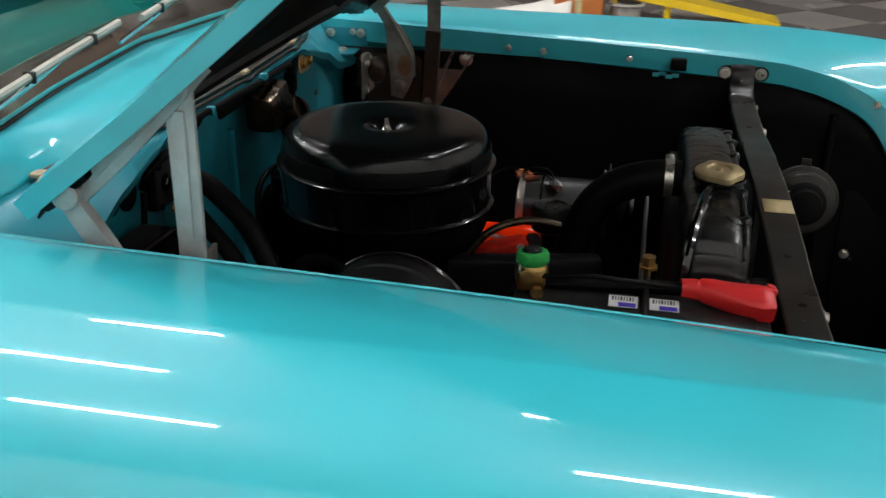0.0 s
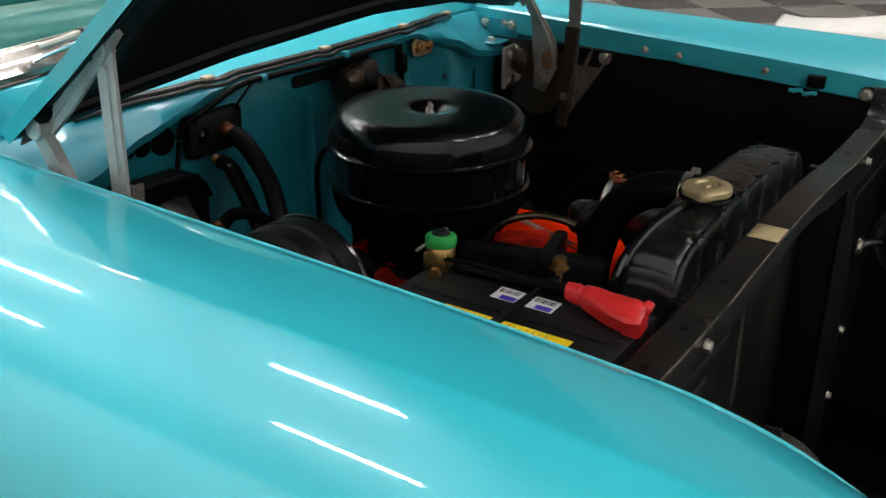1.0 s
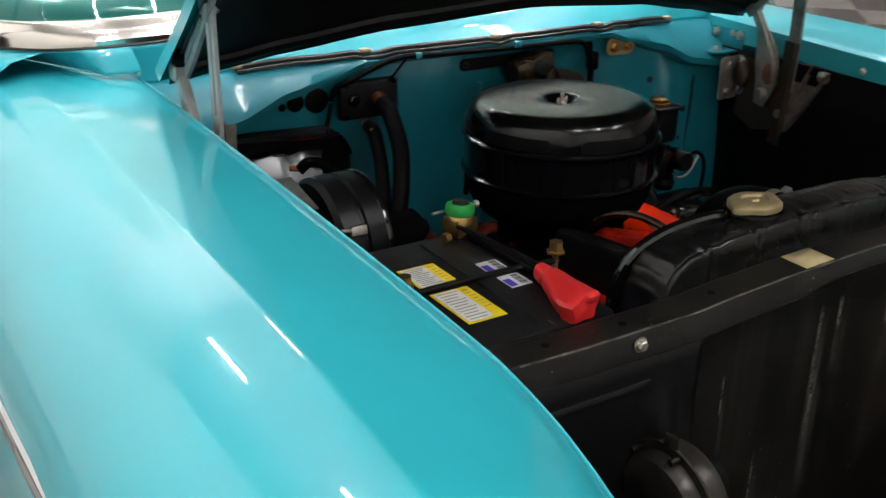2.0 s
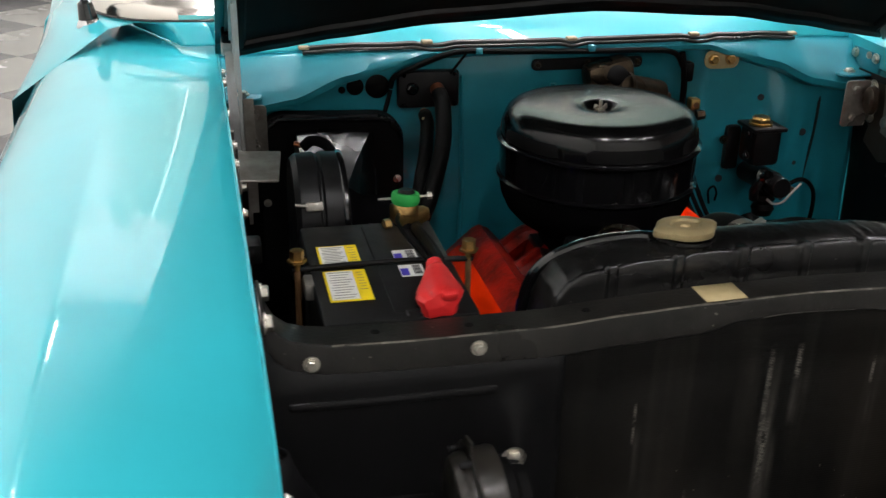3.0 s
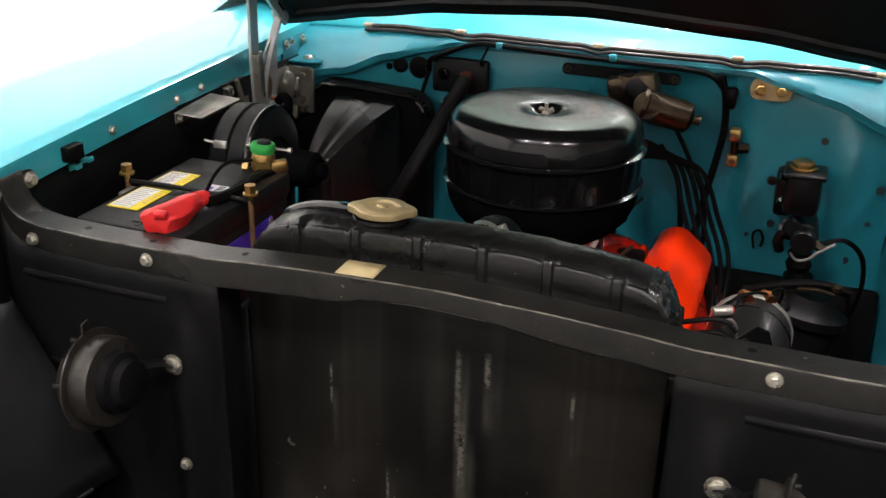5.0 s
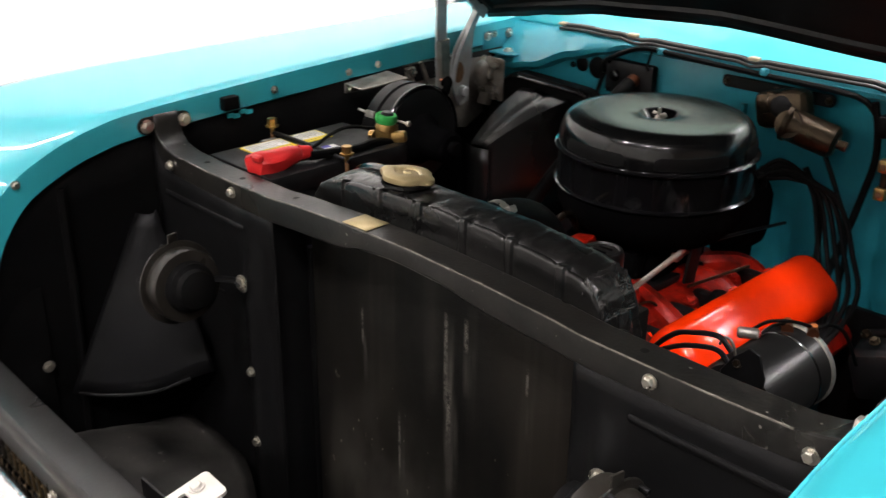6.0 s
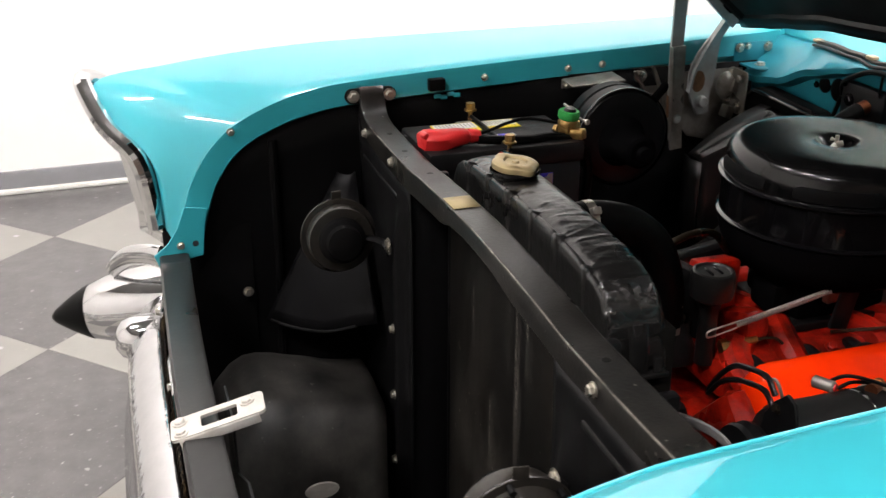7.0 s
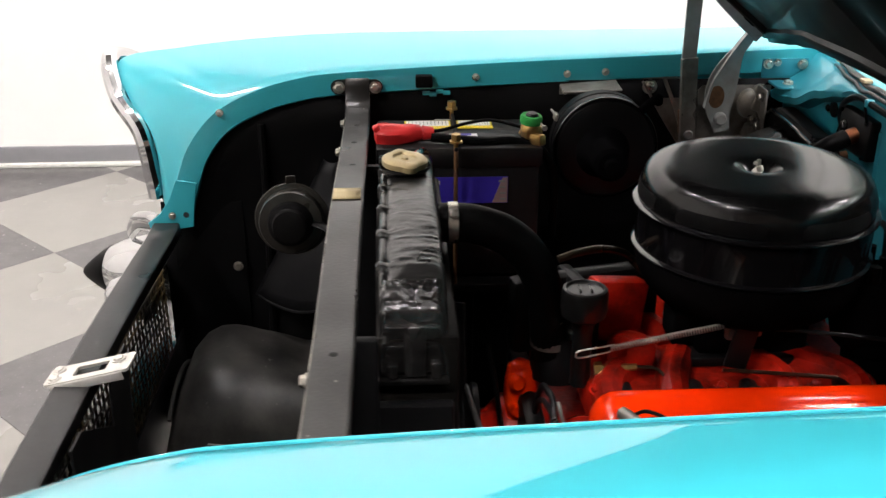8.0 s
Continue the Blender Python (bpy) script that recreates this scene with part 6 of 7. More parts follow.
part("branch", tube([(0.185, -0.757, 1.036), (0.200, -0.77, 1.01), (0.215, -0.782, 0.985)], 0.0022, seg=6), RUBBER, lm)
lm2 = thing("wiring_bundle", (-0.20, -0.785, 0.98), "dark wires hanging down the firewall", "wiring")
part("wire", tube([(-0.205, -0.775, 1.02), (-0.215, -0.778, 0.98), (-0.218, -0.780, 0.93), (-0.212, -0.775, 0.88), (-0.20, -0.76, 0.80), (-0.19, -0.73, 0.72)], 0.006, seg=8), RUBBER, lm2)
part("wire", tube([(-0.14, -0.77, 0.93), (-0.17, -0.765, 0.88), (-0.20, -0.76, 0.82), (-0.21, -0.75, 0.74), (-0.20, -0.73, 0.66)], 0.004, seg=8), RUBBER, lm2)
part("wire", tube([(-0.12, -0.76, 0.90), (-0.155, -0.75, 0.85), (-0.17, -0.74, 0.78), (-0.175, -0.72, 0.70)], 0.005, seg=8), RUBBER, lm2)
part("plug", box((-0.222, -0.782, 0.985), (0.018, 0.02, 0.035), 0.005), RUBBER, lm2)
lm3 = thing("speedo_cable", (-0.38, -0.76, 0.80), "black cable looping under the master cylinder", "cable")
part("cable", tube([(-0.395, -0.70, 0.79), (-0.43, -0.70, 0.80), (-0.46, -0.705, 0.77), (-0.465, -0.715, 0.70), (-0.44, -0.72, 0.62)], 0.004, seg=8), RUBBER, lm3)
part("grey_lead", tube([(-0.352, -0.68, 0.775), (-0.362, -0.672, 0.768), (-0.378, -0.668, 0.773), (-0.392, -0.67, 0.786), (-0.415, -0.68, 0.800)], 0.0024, seg=8), PRINT, lm3)
part("drip_hook", tube([(-0.292, -0.775, 0.735), (-0.288, -0.775, 0.76), (-0.298, -0.775, 0.768), (-0.305, -0.775, 0.755), (-0.303, -0.775, 0.74)], 0.0022, seg=6), RUBBER, lm3)

wm = thing("wiper_motor", (-0.10, -0.78, 0.96), "weathered bronze-coloured wiper motor on the firewall", "wiper motor")
part("motor_body", lathe([(0, 0), (0.018, 0), (0.025, 0.006), (0.026, 0.012), (0.026, 0.075), (0.029, 0.078), (0.029, 0.085)], pose(-0.166, -0.757, 0.950, 0, 76, 12), seg=32), BRONZE, wm, "oily bronze motor can")
part("shaft_end", rod((-0.166, -0.757, 0.950), (-0.180, -0.760, 0.947), 0.008, seg=14), BRONZE, wm)
part("gearbox", box((-0.068, -0.765, 0.985), (0.085, 0.05, 0.06), 0.014, (0, 12, 0)), BRONZE, wm)
part("mount_plate", plate(rounded(0.20, 0.020, 0.008), 0.004, Matrix(((1, 0, 0, -0.038), (0, 0, 1, -0.792), (0, 1, 0, 1.004), (0, 0, 0, 1))), bevel=0.001), BLACK, wm)
part("gear_cover", lathe([(0, 0.008), (0.012, 0.008), (0.018, 0.004), (0.02, 0)], pose(-0.075, -0.742, 0.995, -60, 0, 0), seg=24), BLACK_DULL, wm)
for x in (-0.128, -0.038, 0.052):
    part("bolt", bolt_mesh((x, -0.788, 1.004), (0, 1, 0), 0.0045, 0.005), BRONZE, wm)
part("connector", box((-0.055, -0.755, 1.006), (0.026, 0.018, 0.010), 0.003), BRONZE, wm)
part("worm_cover", lathe([(0, 0), (0.022, 0), (0.024, 0.006), (0.022, 0.016), (0, 0.018)], pose(-0.098, -0.738, 0.968, -70, 0, 0), seg=24), BRONZE, wm)

ep = thing("cover_plate", (-0.283, -0.78, 1.02), "oval bare metal plate with two bolts", "plate")
part("plate", plate(rounded(0.066, 0.034, 0.014), 0.003, Matrix(((1, 0, 0, -0.283), (0, 0, 1, -0.779), (0, 1, 0, 1.006), (0, 0, 0, 1))), bevel=0.0008), CAP, ep)
for x in (-0.299, -0.267):
    part("bolt", bolt_mesh((x, -0.776, 1.006), (0, 1, 0), 0.008, 0.006), BRASS, ep)

jb = thing("junction_block", (-0.238, -0.78, 0.905), "small brass junction block on the firewall", "junction block")
part("block", box((-0.238, -0.784, 0.905), (0.012, 0.022, 0.056), 0.004), BRONZE, jb)
for z in (0.928, 0.884):
    so = part("socket", box((-0.238, -0.776, z), (0.018, 0.020, 0.020), 0.003), BRASS, jb)
    part("socket_hole", lathe([(0, 0.0005), (0.005, 0.0005)], pose(-0.238, -0.7658, z, -90, 0, 0), seg=12), RUST, so)
part("side_nut", rod((-0.247, -0.778, 0.905), (-0.262, -0.776, 0.907), 0.010, 0.008, seg=6), BRONZE, jb)

mcy = thing("master_cylinder", (-0.36, -0.75, 0.74), "dark cast brake master cylinder on the firewall", "master cylinder")
part("reservoir", box((-0.355, -0.735, 0.862), (0.055, 0.060, 0.075), 0.012), BLACK, mcy)
part("cap", lathe([(0, 0.014), (0.014, 0.014), (0.018, 0.010), (0.018, 0.004), (0.023, 0.003), (0.023, 0)], pose(-0.350, -0.733, 0.898), seg=6), BRASS, mcy, "brass filler cap")
part("lid_flange", box((-0.355, -0.735, 0.893), (0.064, 0.068, 0.008), 0.003), BLACK, mcy)
for z in (0.885, 0.845):
    part("side_bolt", bolt_mesh((-0.326, -0.722, z), (1, 0.3, 0), 0.006, 0.007), BLACK_GLOSS, mcy)
part("cylinder", lathe([(0, 0), (0.017, 0), (0.019, 0.004), (0.019, 0.030), (0.022, 0.034), (0.022, 0.075), (0.020, 0.080), (0.020, 0.130)], pose(-0.368, -0.662, 0.800, 94, 0, 0), seg=24), BLACK, mcy)
part("end_plug", lathe([(0, 0.012), (0.012, 0.012), (0.013, 0.002), (0.018, 0)], pose(-0.345, -0.688, 0.812, -70, 0, 20), seg=18), BLACK_GLOSS, mcy)
part("elbow", tube([(-0.352, -0.690, 0.812), (-0.338, -0.686, 0.806), (-0.330, -0.688, 0.790), (-0.334, -0.694, 0.772)], 0.0085, seg=10), BLACK, mcy)
part("flange", box((-0.327, -0.785, 0.84), (0.030, 0.018, 0.085), 0.008), BLACK, mcy)
part("flange_bolt", bolt_mesh((-0.305, -0.775, 0.858), (0, 1, 0), 0.006, 0.004), BRONZE, mcy)
part("boot", lathe([(0.014, 0), (0.019, 0.008), (0.015, 0.014), (0.020, 0.022), (0.016, 0.030), (0.021, 0.040), (0.017, 0.052)], pose(-0.367, -0.715, 0.785, 180, 0, 0), seg=24), RUBBER, mcy)
part("pipe_union", rod((-0.385, -0.685, 0.795), (-0.400, -0.678, 0.788), 0.007, seg=6), BRONZE, mcy)

# Dark castings added to fill the dark area low on the firewall.
stg = thing("steering_gear", (-0.36, -0.66, 0.60), "black cast steering gear low on the firewall", "steering gear")
part("gear_case", lathe([(0, 0), (0.040, 0), (0.050, 0.010), (0.052, 0.050), (0.062, 0.056), (0.062, 0.070), (0.045, 0.078), (0.030, 0.095), (0, 0.098)], pose(-0.385, -0.655, 0.620, 8, -6, 0), seg=28), BLACK, stg)
part("side_cover", box((-0.335, -0.655, 0.668), (0.075, 0.085, 0.075), 0.014, (0, 18, 10)), BLACK, stg)
part("upper_arm", tube([(-0.292, -0.690, 0.694), (-0.325, -0.685, 0.708), (-0.365, -0.680, 0.722), (-0.410, -0.676, 0.730), (-0.450, -0.675, 0.724)], 0.011, seg=10, flat=0.7), BLACK, stg)
part("column", rod((-0.37, -0.77, 0.70), (-0.385, -0.50, 0.50), 0.024, seg=20), BLACK, stg)
# Black sheet added over the turquoise where the firewall's foot lies in shade.
part("dark_sheet", box((-0.36, -0.752, 0.60), (0.28, 0.02, 0.19), 0.008, (14, 0, 0)), BLACK_DULL, stg, "black sheet added to darken the lower firewall")
for x, y, z in ((-0.295, -0.676, 0.700), (-0.322, -0.640, 0.712), (-0.352, -0.648, 0.708), (-0.430, -0.664, 0.732)):
    part("cover_bolt", bolt_mesh((x, y, z), (0.1, 0.5, 1), 0.006, 0.006), BRONZE, stg)
part("grease_pipe", tube([(-0.372, -0.655, 0.726), (-0.395, -0.648, 0.733), (-0.425, -0.650, 0.728)], 0.0035, seg=8), BRONZE, stg)

# ---- things ahead of the radiator ----
horn = thing("car_horn", (0.355, 0.06, 0.79), "black disc horn bolted to the radiator support", "horn")
pm = pose(0.399, 0.078, 0.793, 0, -84, 0) @ Matrix.Diagonal((1.1, 1.1, 1, 1))
part("dome", lathe([(0.0465, 0.020), (0.0460, 0.012), (0.0425, 0.004), (0.030, -0.002), (0, -0.004)], pm, seg=48), HORN, horn, "dusty brown horn dome")
part("rim", lathe([(0.0465, 0.019), (0.0545, 0.020), (0.0555, 0.0215), (0.0545, 0.023), (0.047, 0.024)], pm, seg=48), HORN, horn)
part("drum", lathe([(0.047, 0.023), (0.0475, 0.026), (0.0475, 0.044), (0.046, 0.048), (0.032, 0.050)], pm, seg=48), HORN, horn, "dusty brown drum")
part("hub", lathe([(0.034, 0.049), (0.032, 0.060), (0.026, 0.064), (0.024, 0.074), (0.010, 0.078), (0, 0.078)], pm, seg=32), BLACK_DULL, horn)
axis_ = pm.to_3x3() @ Vector((0, 0, -1))
for k in range(6):
    a = radians(60 * k + 12)
    c = pm @ Vector((0.0500 * math.cos(a), 0.0500 * math.sin(a), 0.020))
    part("rim_screw", rod(tuple(c), tuple(c + axis_ * 0.011), 0.0036, seg=10), BLACK, horn)
part("rim_tab", box(tuple(pm @ Vector((0.060, 0.0, 0.0215))), (0.003, 0.016, 0.014), 0.001, (0, 0, 10)), HORN, horn)
part("bracket", tube([(0.358, 0.062, 0.800), (0.345, 0.035, 0.798), (0.332, 0.015, 0.794), (0.318, 0.009, 0.792)], 0.010, seg=8, flat=0.3, up=(0, 0, 1)), BLACK, horn)
bolt((0.319, 0.011, 0.792), (0, 1, 0), horn, 0.010, 0.005)
horn2 = copy_thing(horn, pose(-0.355, 0.06, 0.79, 0, 0, 0))
horn2.scale = (-1, 1, 1)

sp = thing("splash_panel", (0.3, 0.16, 0.3), "dark curved sheet-metal splash panel behind the grille", "splash panel")
rows = []
for i in range(13):
    y = 0.02 + 0.28 * i / 12
    h = lerp_curve([(0.0, 0.500), (0.06, 0.512), (0.14, 0.534), (0.20, 0.548), (0.24, 0.546), (0.27, 0.520), (0.30, 0.455)], y)
    rows.append([(0.565, y, h - 0.05), (0.50, y, h - 0.012), (0.44, y, h), (0.37, y, h - 0.004), (0.325, y, h - 0.022), (0.285, y + 0.01, h - 0.09), (0.262, y + 0.015, h - 0.20), (0.25, y + 0.02, 0.27)])
rows = [[tuple(p + Vector((0, 0, 0.007 * noise.noise((p.x * 9, p.y * 9, 5)) + 0.003 * noise.noise((p.x * 24, p.y * 24, 8))))) for p in smooth_path(r, 5)] for r in rows]
part("panel", sheet(rows), SPLASH, sp, "dusty curved panel", solid=0.002, sharp=80)
part("drain_hole", lathe([(0, 0.003), (0.017, 0.003), (0.019, 0.001)], pose(0.266, 0.145, 0.400, 0, -84, 0) @ Matrix.Diagonal((0.8, 1.5, 1, 1)), seg=24), GREYPL, sp, "pale oval drain hole")
part("rolled_edge", tube([(0.42 + 0.035 * k, 0.30, 0.480 - 0.003 * k * k) for k in range(-3, 4)], 0.004, seg=8), SPLASH, sp)
sp2 = thing("air_baffle", (0.48, 0.12, 0.62), "dark flared sheet baffle beside the horn", "baffle")
rows = []
for i in range(13):
    t = i / 12
    z = 0.835 - 0.255 * t
    rows.append([tuple(p) for p in smooth_path([(0.560 - 0.140 * t, 0.006, z + 0.025 * t), (0.552 - 0.112 * t, 0.012 + 0.028 * t, z + 0.016 * t), (0.548 - 0.075 * t, 0.018 + 0.070 * t, z - 0.004 * t), (0.552 - 0.030 * t, 0.028 + 0.108 * t, z - 0.012 * t), (0.568, 0.036 + 0.140 * t, z - 0.010 * t)], 5)])
part("panel", sheet(rows), BAFFLE, sp2, solid=0.002, sharp=80)
part("lower_edge", tube([(0.440, 0.040, 0.596), (0.473, 0.088, 0.577), (0.522, 0.136, 0.569), (0.560, 0.168, 0.570)], 0.003, seg=8), BLACK, sp2)

# lower tie bar, latch plate, grille and bumper
tie = thing("grille_tie_bar", (0, 0.32, 0.70), "satin black steel bar across the grille opening", "tie bar")
rows = []
for i in range(33):
    x = -0.553 + 1.106 * i / 32
    y = 0.335 + 0.012 * (1 - (x / 0.56) ** 2)
    e = max(0, abs(x) - 0.50)
    z = 0.716 + e * 0.1
    rows.append([(x, y - 0.034, z - 0.020), (x, y - 0.033, z - 0.002), (x, y - 0.030, z), (x, y + 0.010, z), (x, y + 0.013, z - 0.003), (x, y + 0.013, z - 0.05)])
part("bar", sheet(rows), TIE, tie, solid=0.003, sharp=45)
part("latch_support", plate([(0.105, 0.714), (0.020, 0.714), (0.010, 0.640), (-0.118, 0.714), (-0.16, 0.714), (-0.15, 0.42), (0.10, 0.42)], 0.003, Matrix(((1, 0, 0, 0), (0, 0, 1, 0.295), (0, 1, 0, 0), (0, 0, 0, 1)))), BLACK, tie, "black latch support plate")
for x in (-0.45, -0.2, 0.2, 0.45):
    bolt((x, 0.362, 0.67), (0, 1, 0), tie, 0.006)

lat = thing("hood_latch_plate", (0.0, 0.31, 0.71), "pale zinc hood latch plate with a square opening", "latch plate")
MLAT = Matrix(((0, 1, 0, 0.008), (1, 0, 0, 0.315), (0, 0, 1, 0.727), (0, 0, 0, 1))) @ pose(0, 0, 0, 0, 13.5, 3)
outer_p, hole_p = rounded(0.118, 0.047, 0.006, 3), [(x - 0.002, y) for x, y in rounded(0.046, 0.025, 0.003, 3)]
b = bmesh.new()
n_ = len(outer_p)
for z0 in (0.0, 0.004):
    ov = [b.verts.new((x, y, z0)) for x, y in outer_p]
    hv = [b.verts.new((x, y, z0)) for x, y in hole_p]
    for k in range(n_):
        b.faces.new((ov[k], ov[(k + 1) % n_], hv[(k + 1) % n_], hv[k]))
b.verts.ensure_lookup_table()
for base in (0, n_):
    for k in range(n_):
        l = (k + 1) % n_
        b.faces.new((b.verts[base + k], b.verts[base + l], b.verts[2 * n_ + base + l], b.verts[2 * n_ + base + k]))
bmesh.ops.transform(b, matrix=MLAT, verts=b.verts)
part("plate", b, ZINC, lat)
part("turned_edge", box(tuple(MLAT @ Vector((0.0, -0.0235, -0.004))), (0.003, 0.10, 0.012), 0.001, (-13.5, 0, -3)), ZINC, lat)
for x, y in ((0.047, 0.012), (0.046, -0.012), (-0.038, 0.009)):
    c = MLAT @ Vector((x, y, 0.004))
    part("bolt", bolt_mesh(tuple(c), (0, 0.23, 1), 0.0072, 0.0035), ZINC, lat)

gr = thing("grille", (0, 0.345, 0.45), "dull metal mesh grille behind the tie bar", "grille")
part("gravel_pan", box((0.0, 0.318, 0.385), (1.13, 0.004, 0.235), 0.001), BLACK, gr, "black sheet pan below the mesh")
for k in range(56):
    x = -0.54 + 0.0196 * k
    b = rod((x - 0.0, 0.335 + 0.012 * (1 - (x / 0.56) ** 2), 0.45), (x, 0.340 + 0.012 * (1 - (x / 0.56) ** 2), 0.675), 0.0022, seg=6)
    part("grille_bar", b, GRILLE, gr)
for k in range(12):
    z = 0.462 + 0.019 * k
    part("grille_wire", tube([(x, 0.337 + 0.012 * (1 - (x / 0.56) ** 2), z) for x in (-0.545, -0.3, 0, 0.3, 0.545)], 0.0020, seg=6, n=6), GRILLE, gr)
part("grille_frame", tube([(x, 0.343 + 0.012 * (1 - (x / 0.56) ** 2), 0.445) for x in (-0.56, -0.3, 0, 0.3, 0.56)], 0.012, seg=8), CHROME, gr)

def aim_bullet(s):
    m, _ = aim((s * 0.693, 0.393, 0.572), (s * 0.753, 0.551, 0.541))
    return m


bmp = thing("front_bumper", (0, 0.40, 0.30), "polished chrome front bumper with rubber-tipped bullet guards", "bumper")
rows = []
prof = [(-0.022, 0.642), (-0.005, 0.640), (0.018, 0.625), (0.032, 0.608), (0.038, 0.598), (0.036, 0.585), (0.034, 0.57), (0.044, 0.53), (0.058, 0.47), (0.052, 0.40), (0.026, 0.35), (-0.02, 0.33)]
for i in range(41):
    x = -0.93 + 1.86 * i / 40
    bow = 0.385 - 0.12 * (abs(x) / 0.93) ** 4
    rows.append([(x, bow + dy, z - (0.03 + 0.10 * (z > 0.55)) * max(0, abs(x) - 0.45)) for dy, z in prof])
part("blade", sheet(rows), WAVY_CHROME, bmp, solid=0.004, sharp=60)
for s in (1, -1):
    g = part("bullet", lathe([(0.072, -0.10), (0.072, -0.05), (0.069, 0.0), (0.062, 0.050), (0.053, 0.082), (0.050, 0.086)], aim_bullet(s), seg=36), CHROME, bmp, "rounded chrome bullet guard")
    part("rubber_tip", lathe([(0.0525, 0.084), (0.050, 0.094), (0.034, 0.126), (0.015, 0.158), (0.006, 0.168), (0, 0.170)], aim_bullet(s), seg=32), RUBBER, g, "black rubber cone tip")
    part("inner_guard", lathe([(0.042, -0.03), (0.042, -0.01), (0.039, 0.02), (0.031, 0.040), (0.018, 0.050), (0, 0.054)], pose(s * 0.505, 0.385, 0.598, -90, 0, -s * 10), seg=28), CHROME, bmp, "rounded chrome inner guard")
    part("wing", tube([(s * 0.585, 0.345, 0.706), (s * 0.606, 0.366, 0.705), (s * 0.645, 0.398, 0.690), (s * 0.685, 0.422, 0.660), (s * 0.706, 0.432, 0.640)], lambda u: 0.022 - 0.008 * u, seg=14, flat=0.5, up=(1, -1, 0)), CHROME, bmp, "curved chrome guard wing")

# ---- front wheels ----
for s in (1, -1):
    mw = pose(s * 0.74, -0.22, 0.34, 0, 90, 0)
    wl = part("wheel", lathe([(0.20, -0.07), (0.19, -0.03), (0.10, 0.0), (0, 0.0), (0, 0.01), (0.10, 0.01), (0.19, 0.03), (0.20, 0.07)], mw, seg=36), STEEL, car, "front wheel rim")
    part("tyre", lathe([(0.20, -0.07), (0.26, -0.085), (0.32, -0.075), (0.339, -0.045), (0.34, 0), (0.339, 0.045), (0.32, 0.075), (0.26, 0.085), (0.20, 0.07)], mw, seg=48), TYRE, wl, "black tyre")
part("chassis", box((0, -0.50, 0.26), (1.30, 1.5, 0.06), 0.02), BLACK_DULL, car, "dark chassis under the bay")
part("axle", rod((-0.74, -0.22, 0.34), (0.74, -0.22, 0.34), 0.03), BLACK_DULL, car)

# ---- things across the hall ----
cl_ = thing("cloth_cover", (-6.4, -1.2, 0), "crumpled white dust sheet lying across the floor", "cloth")
rows = []
for i in range(15):
    u = i / 14
    rows.append([(-6.4 + 0.35 * (v - 0.5), -1.75 + 1.0 * u, 0.005 + (0.05 + 0.17 * u * u) * math.sin(math.pi * v) + 0.02 * noise.noise((u * 5, v * 4, 2))) for v in [k / 8 for k in range(9)]])
part("sheet", sheet(rows), CLOTH, cl_, solid=0.006)
ob_ = thing("orange_box", (-6.5, -0.72, 0), "plain orange cardboard box on the floor", "box")
part("carton", box((-6.5, -0.70, 0.15), (0.34, 0.36, 0.30), 0.008), OBOX, ob_)
part("carton_flap", box((-6.33, -0.70, 0.15), (0.006, 0.05, 0.29), 0.001), TAPE, ob_)
gb = thing("grey_tub", (-6.5, -0.35, 0), "small grey plastic tub on the floor", "tub")
part("tub", lathe([(0, 0.0), (0.10, 0.0), (0.12, 0.14), (0.135, 0.145), (0.13, 0.16), (0.11, 0.16)], pose(-6.5, -0.35, 0), seg=20), GREYPL, gb)
yr = thing("yellow_ramp", (-6.7, 0.3, 0), "yellow steel wheel ramp resting on the floor", "ramp")
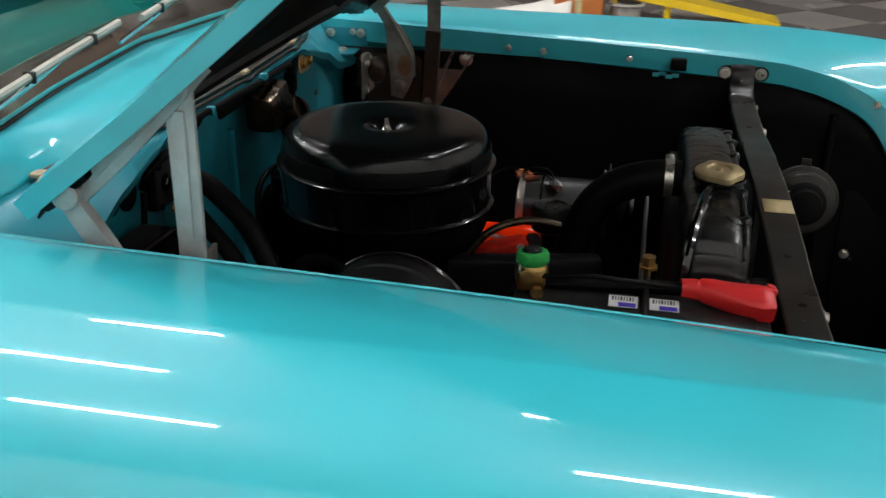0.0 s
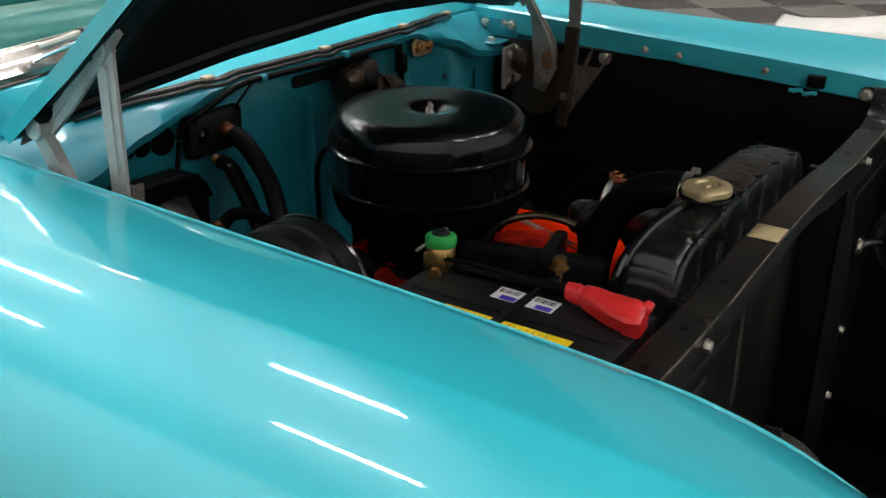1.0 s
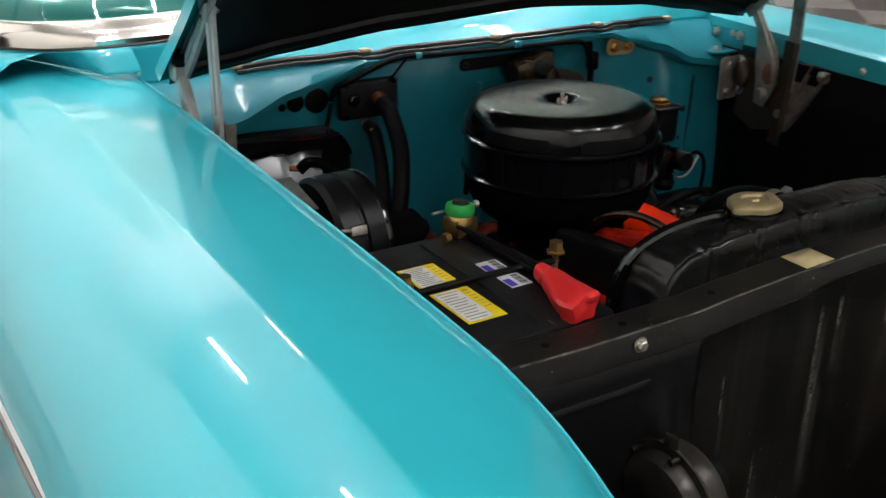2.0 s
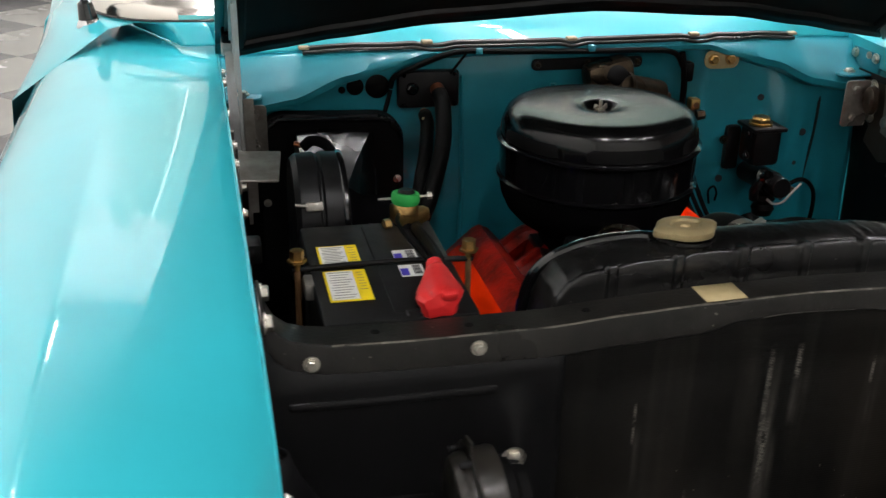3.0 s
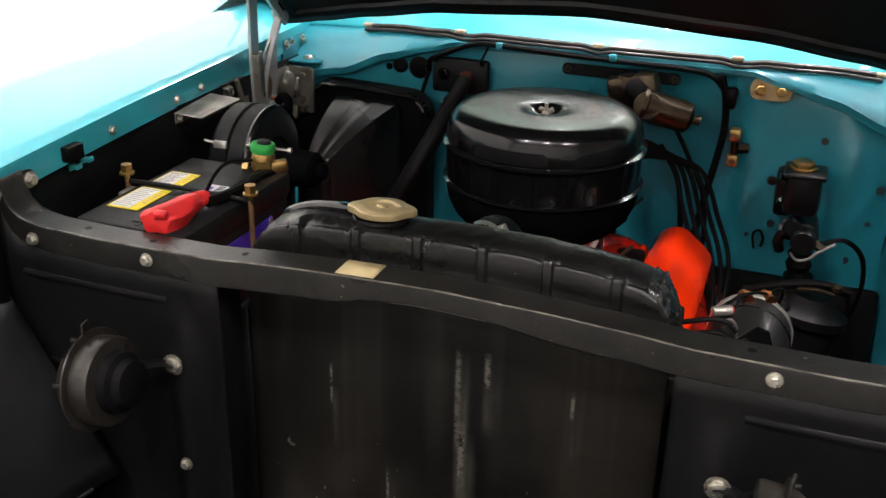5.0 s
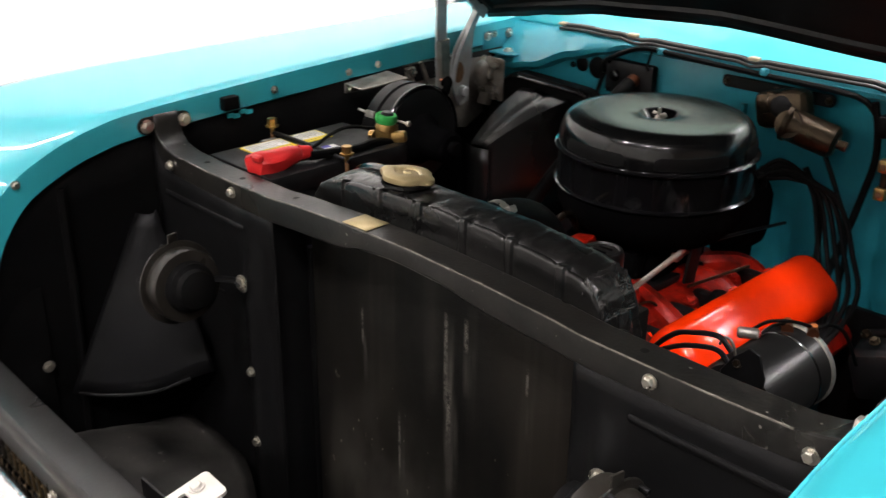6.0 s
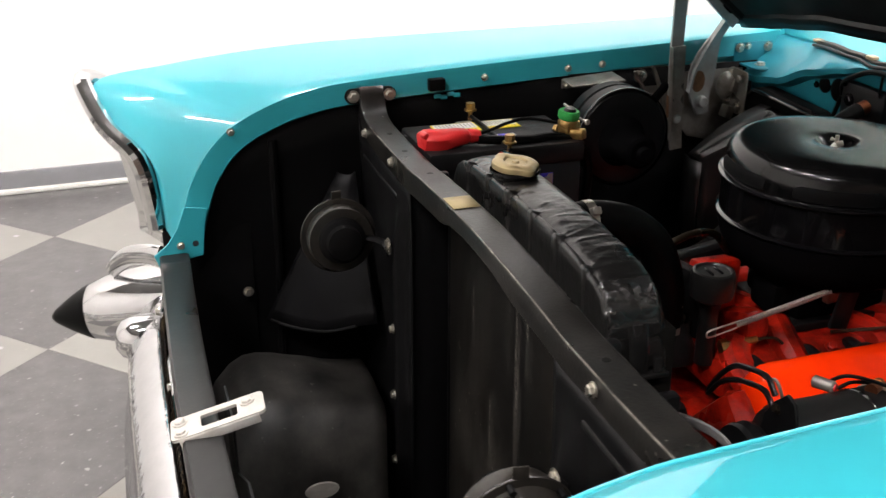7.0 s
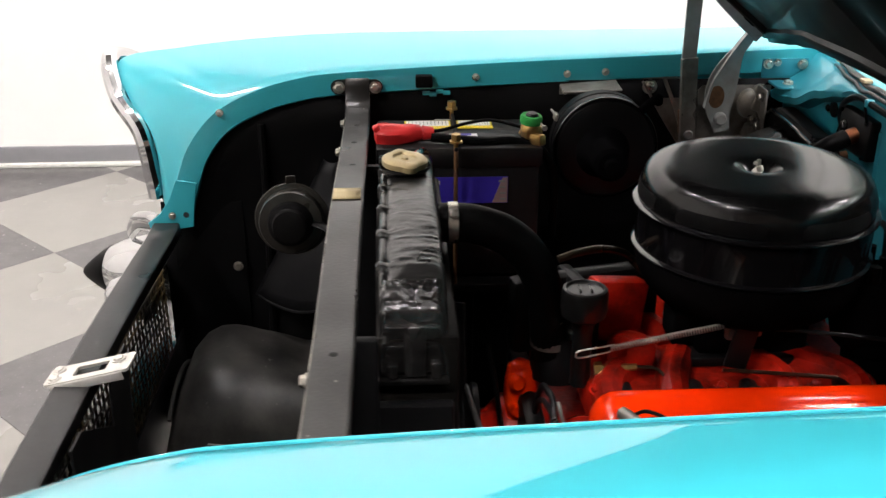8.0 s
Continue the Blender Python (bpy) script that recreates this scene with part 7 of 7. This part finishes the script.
part("deck", plate([(-0.75, 0.22), (0.55, 0.02), (0.62, 0.0), (0.62, 0.05), (-0.75, 0.30)], 0.36, Matrix(((0, 0, 1, -6.9), (1, 0, 0, 0.15), (0, 1, 0, 0.0), (0, 0, 0, 1)))), YPAINT, yr)
for y in (-0.45, -0.05):
    part("ramp_leg", box((-6.72, y, 0.11), (0.30, 0.05, 0.22), 0.006), YPAINT, yr)
yb = thing("yellow_glove", (-6.42, -0.98, 0), "small yellow bundle beside the box", "bundle")
part("bundle", lathe([(0, 0), (0.08, 0), (0.10, 0.04), (0.08, 0.09), (0.03, 0.11), (0, 0.11)], pose(-6.42, -0.98, 0), seg=12), YPAINT, yb)

# ---- the checkered floor ----
floor = part("floor", box(((X_W + X_E) / 2, (Y_S + Y_N) / 2, -0.055), (X_E - X_W + 1.2, Y_N - Y_S + 0.8, 0.1)), GROUT)
tagged(floor, "polished cream and grey checkered vinyl floor laid diagonally", "floor", kind="structure")
TS, VX, VY = 0.622, 2.13, 1.095
tile_me = {}
for key, mat in ((0, TILE_L), (1, TILE_D)):
    b = box((0, 0, -0.0025), (TS - 0.0015, TS - 0.0015, 0.005))
    me = bpy.data.meshes.new("tile")
    b.to_mesh(me)
    b.free()
    me.materials.append(mat)
    tile_me[key] = me
rest = {0: None, 1: None}
r45 = math.sqrt(0.5)
cells = []
for i in range(-22, 23):
    for j in range(-22, 23):
        u, v = (i + 0.5) * TS, (j + 0.5) * TS
        x, y = VX + (u - v) * r45, VY + (u + v) * r45
        if X_W - 0.3 < x < X_E + 0.35 and Y_S - 0.3 < y < Y_N + 0.3:
            cells.append((abs(x - 1.8) + abs(y + 1.0), x, y, (i + j + 1) % 2))
cells.sort()
for n, (_, x, y, key) in enumerate(cells):
    if n < 280:
        t = new("tile", tile_me[key])
        t.matrix_basis = pose(x, y, 0, 0, 0, 45)
        t.parent = floor
    else:
        b = box((x, y, -0.0025), (TS - 0.0015, TS - 0.0015, 0.005), 0, (0, 0, 45))
        rest[key] = merge(rest[key], b)
for key, mat in ((0, TILE_L), (1, TILE_D)):
    if rest[key]:
        o = part("far_tiles", rest[key], mat, floor)
        o["kind"] = "stuff"
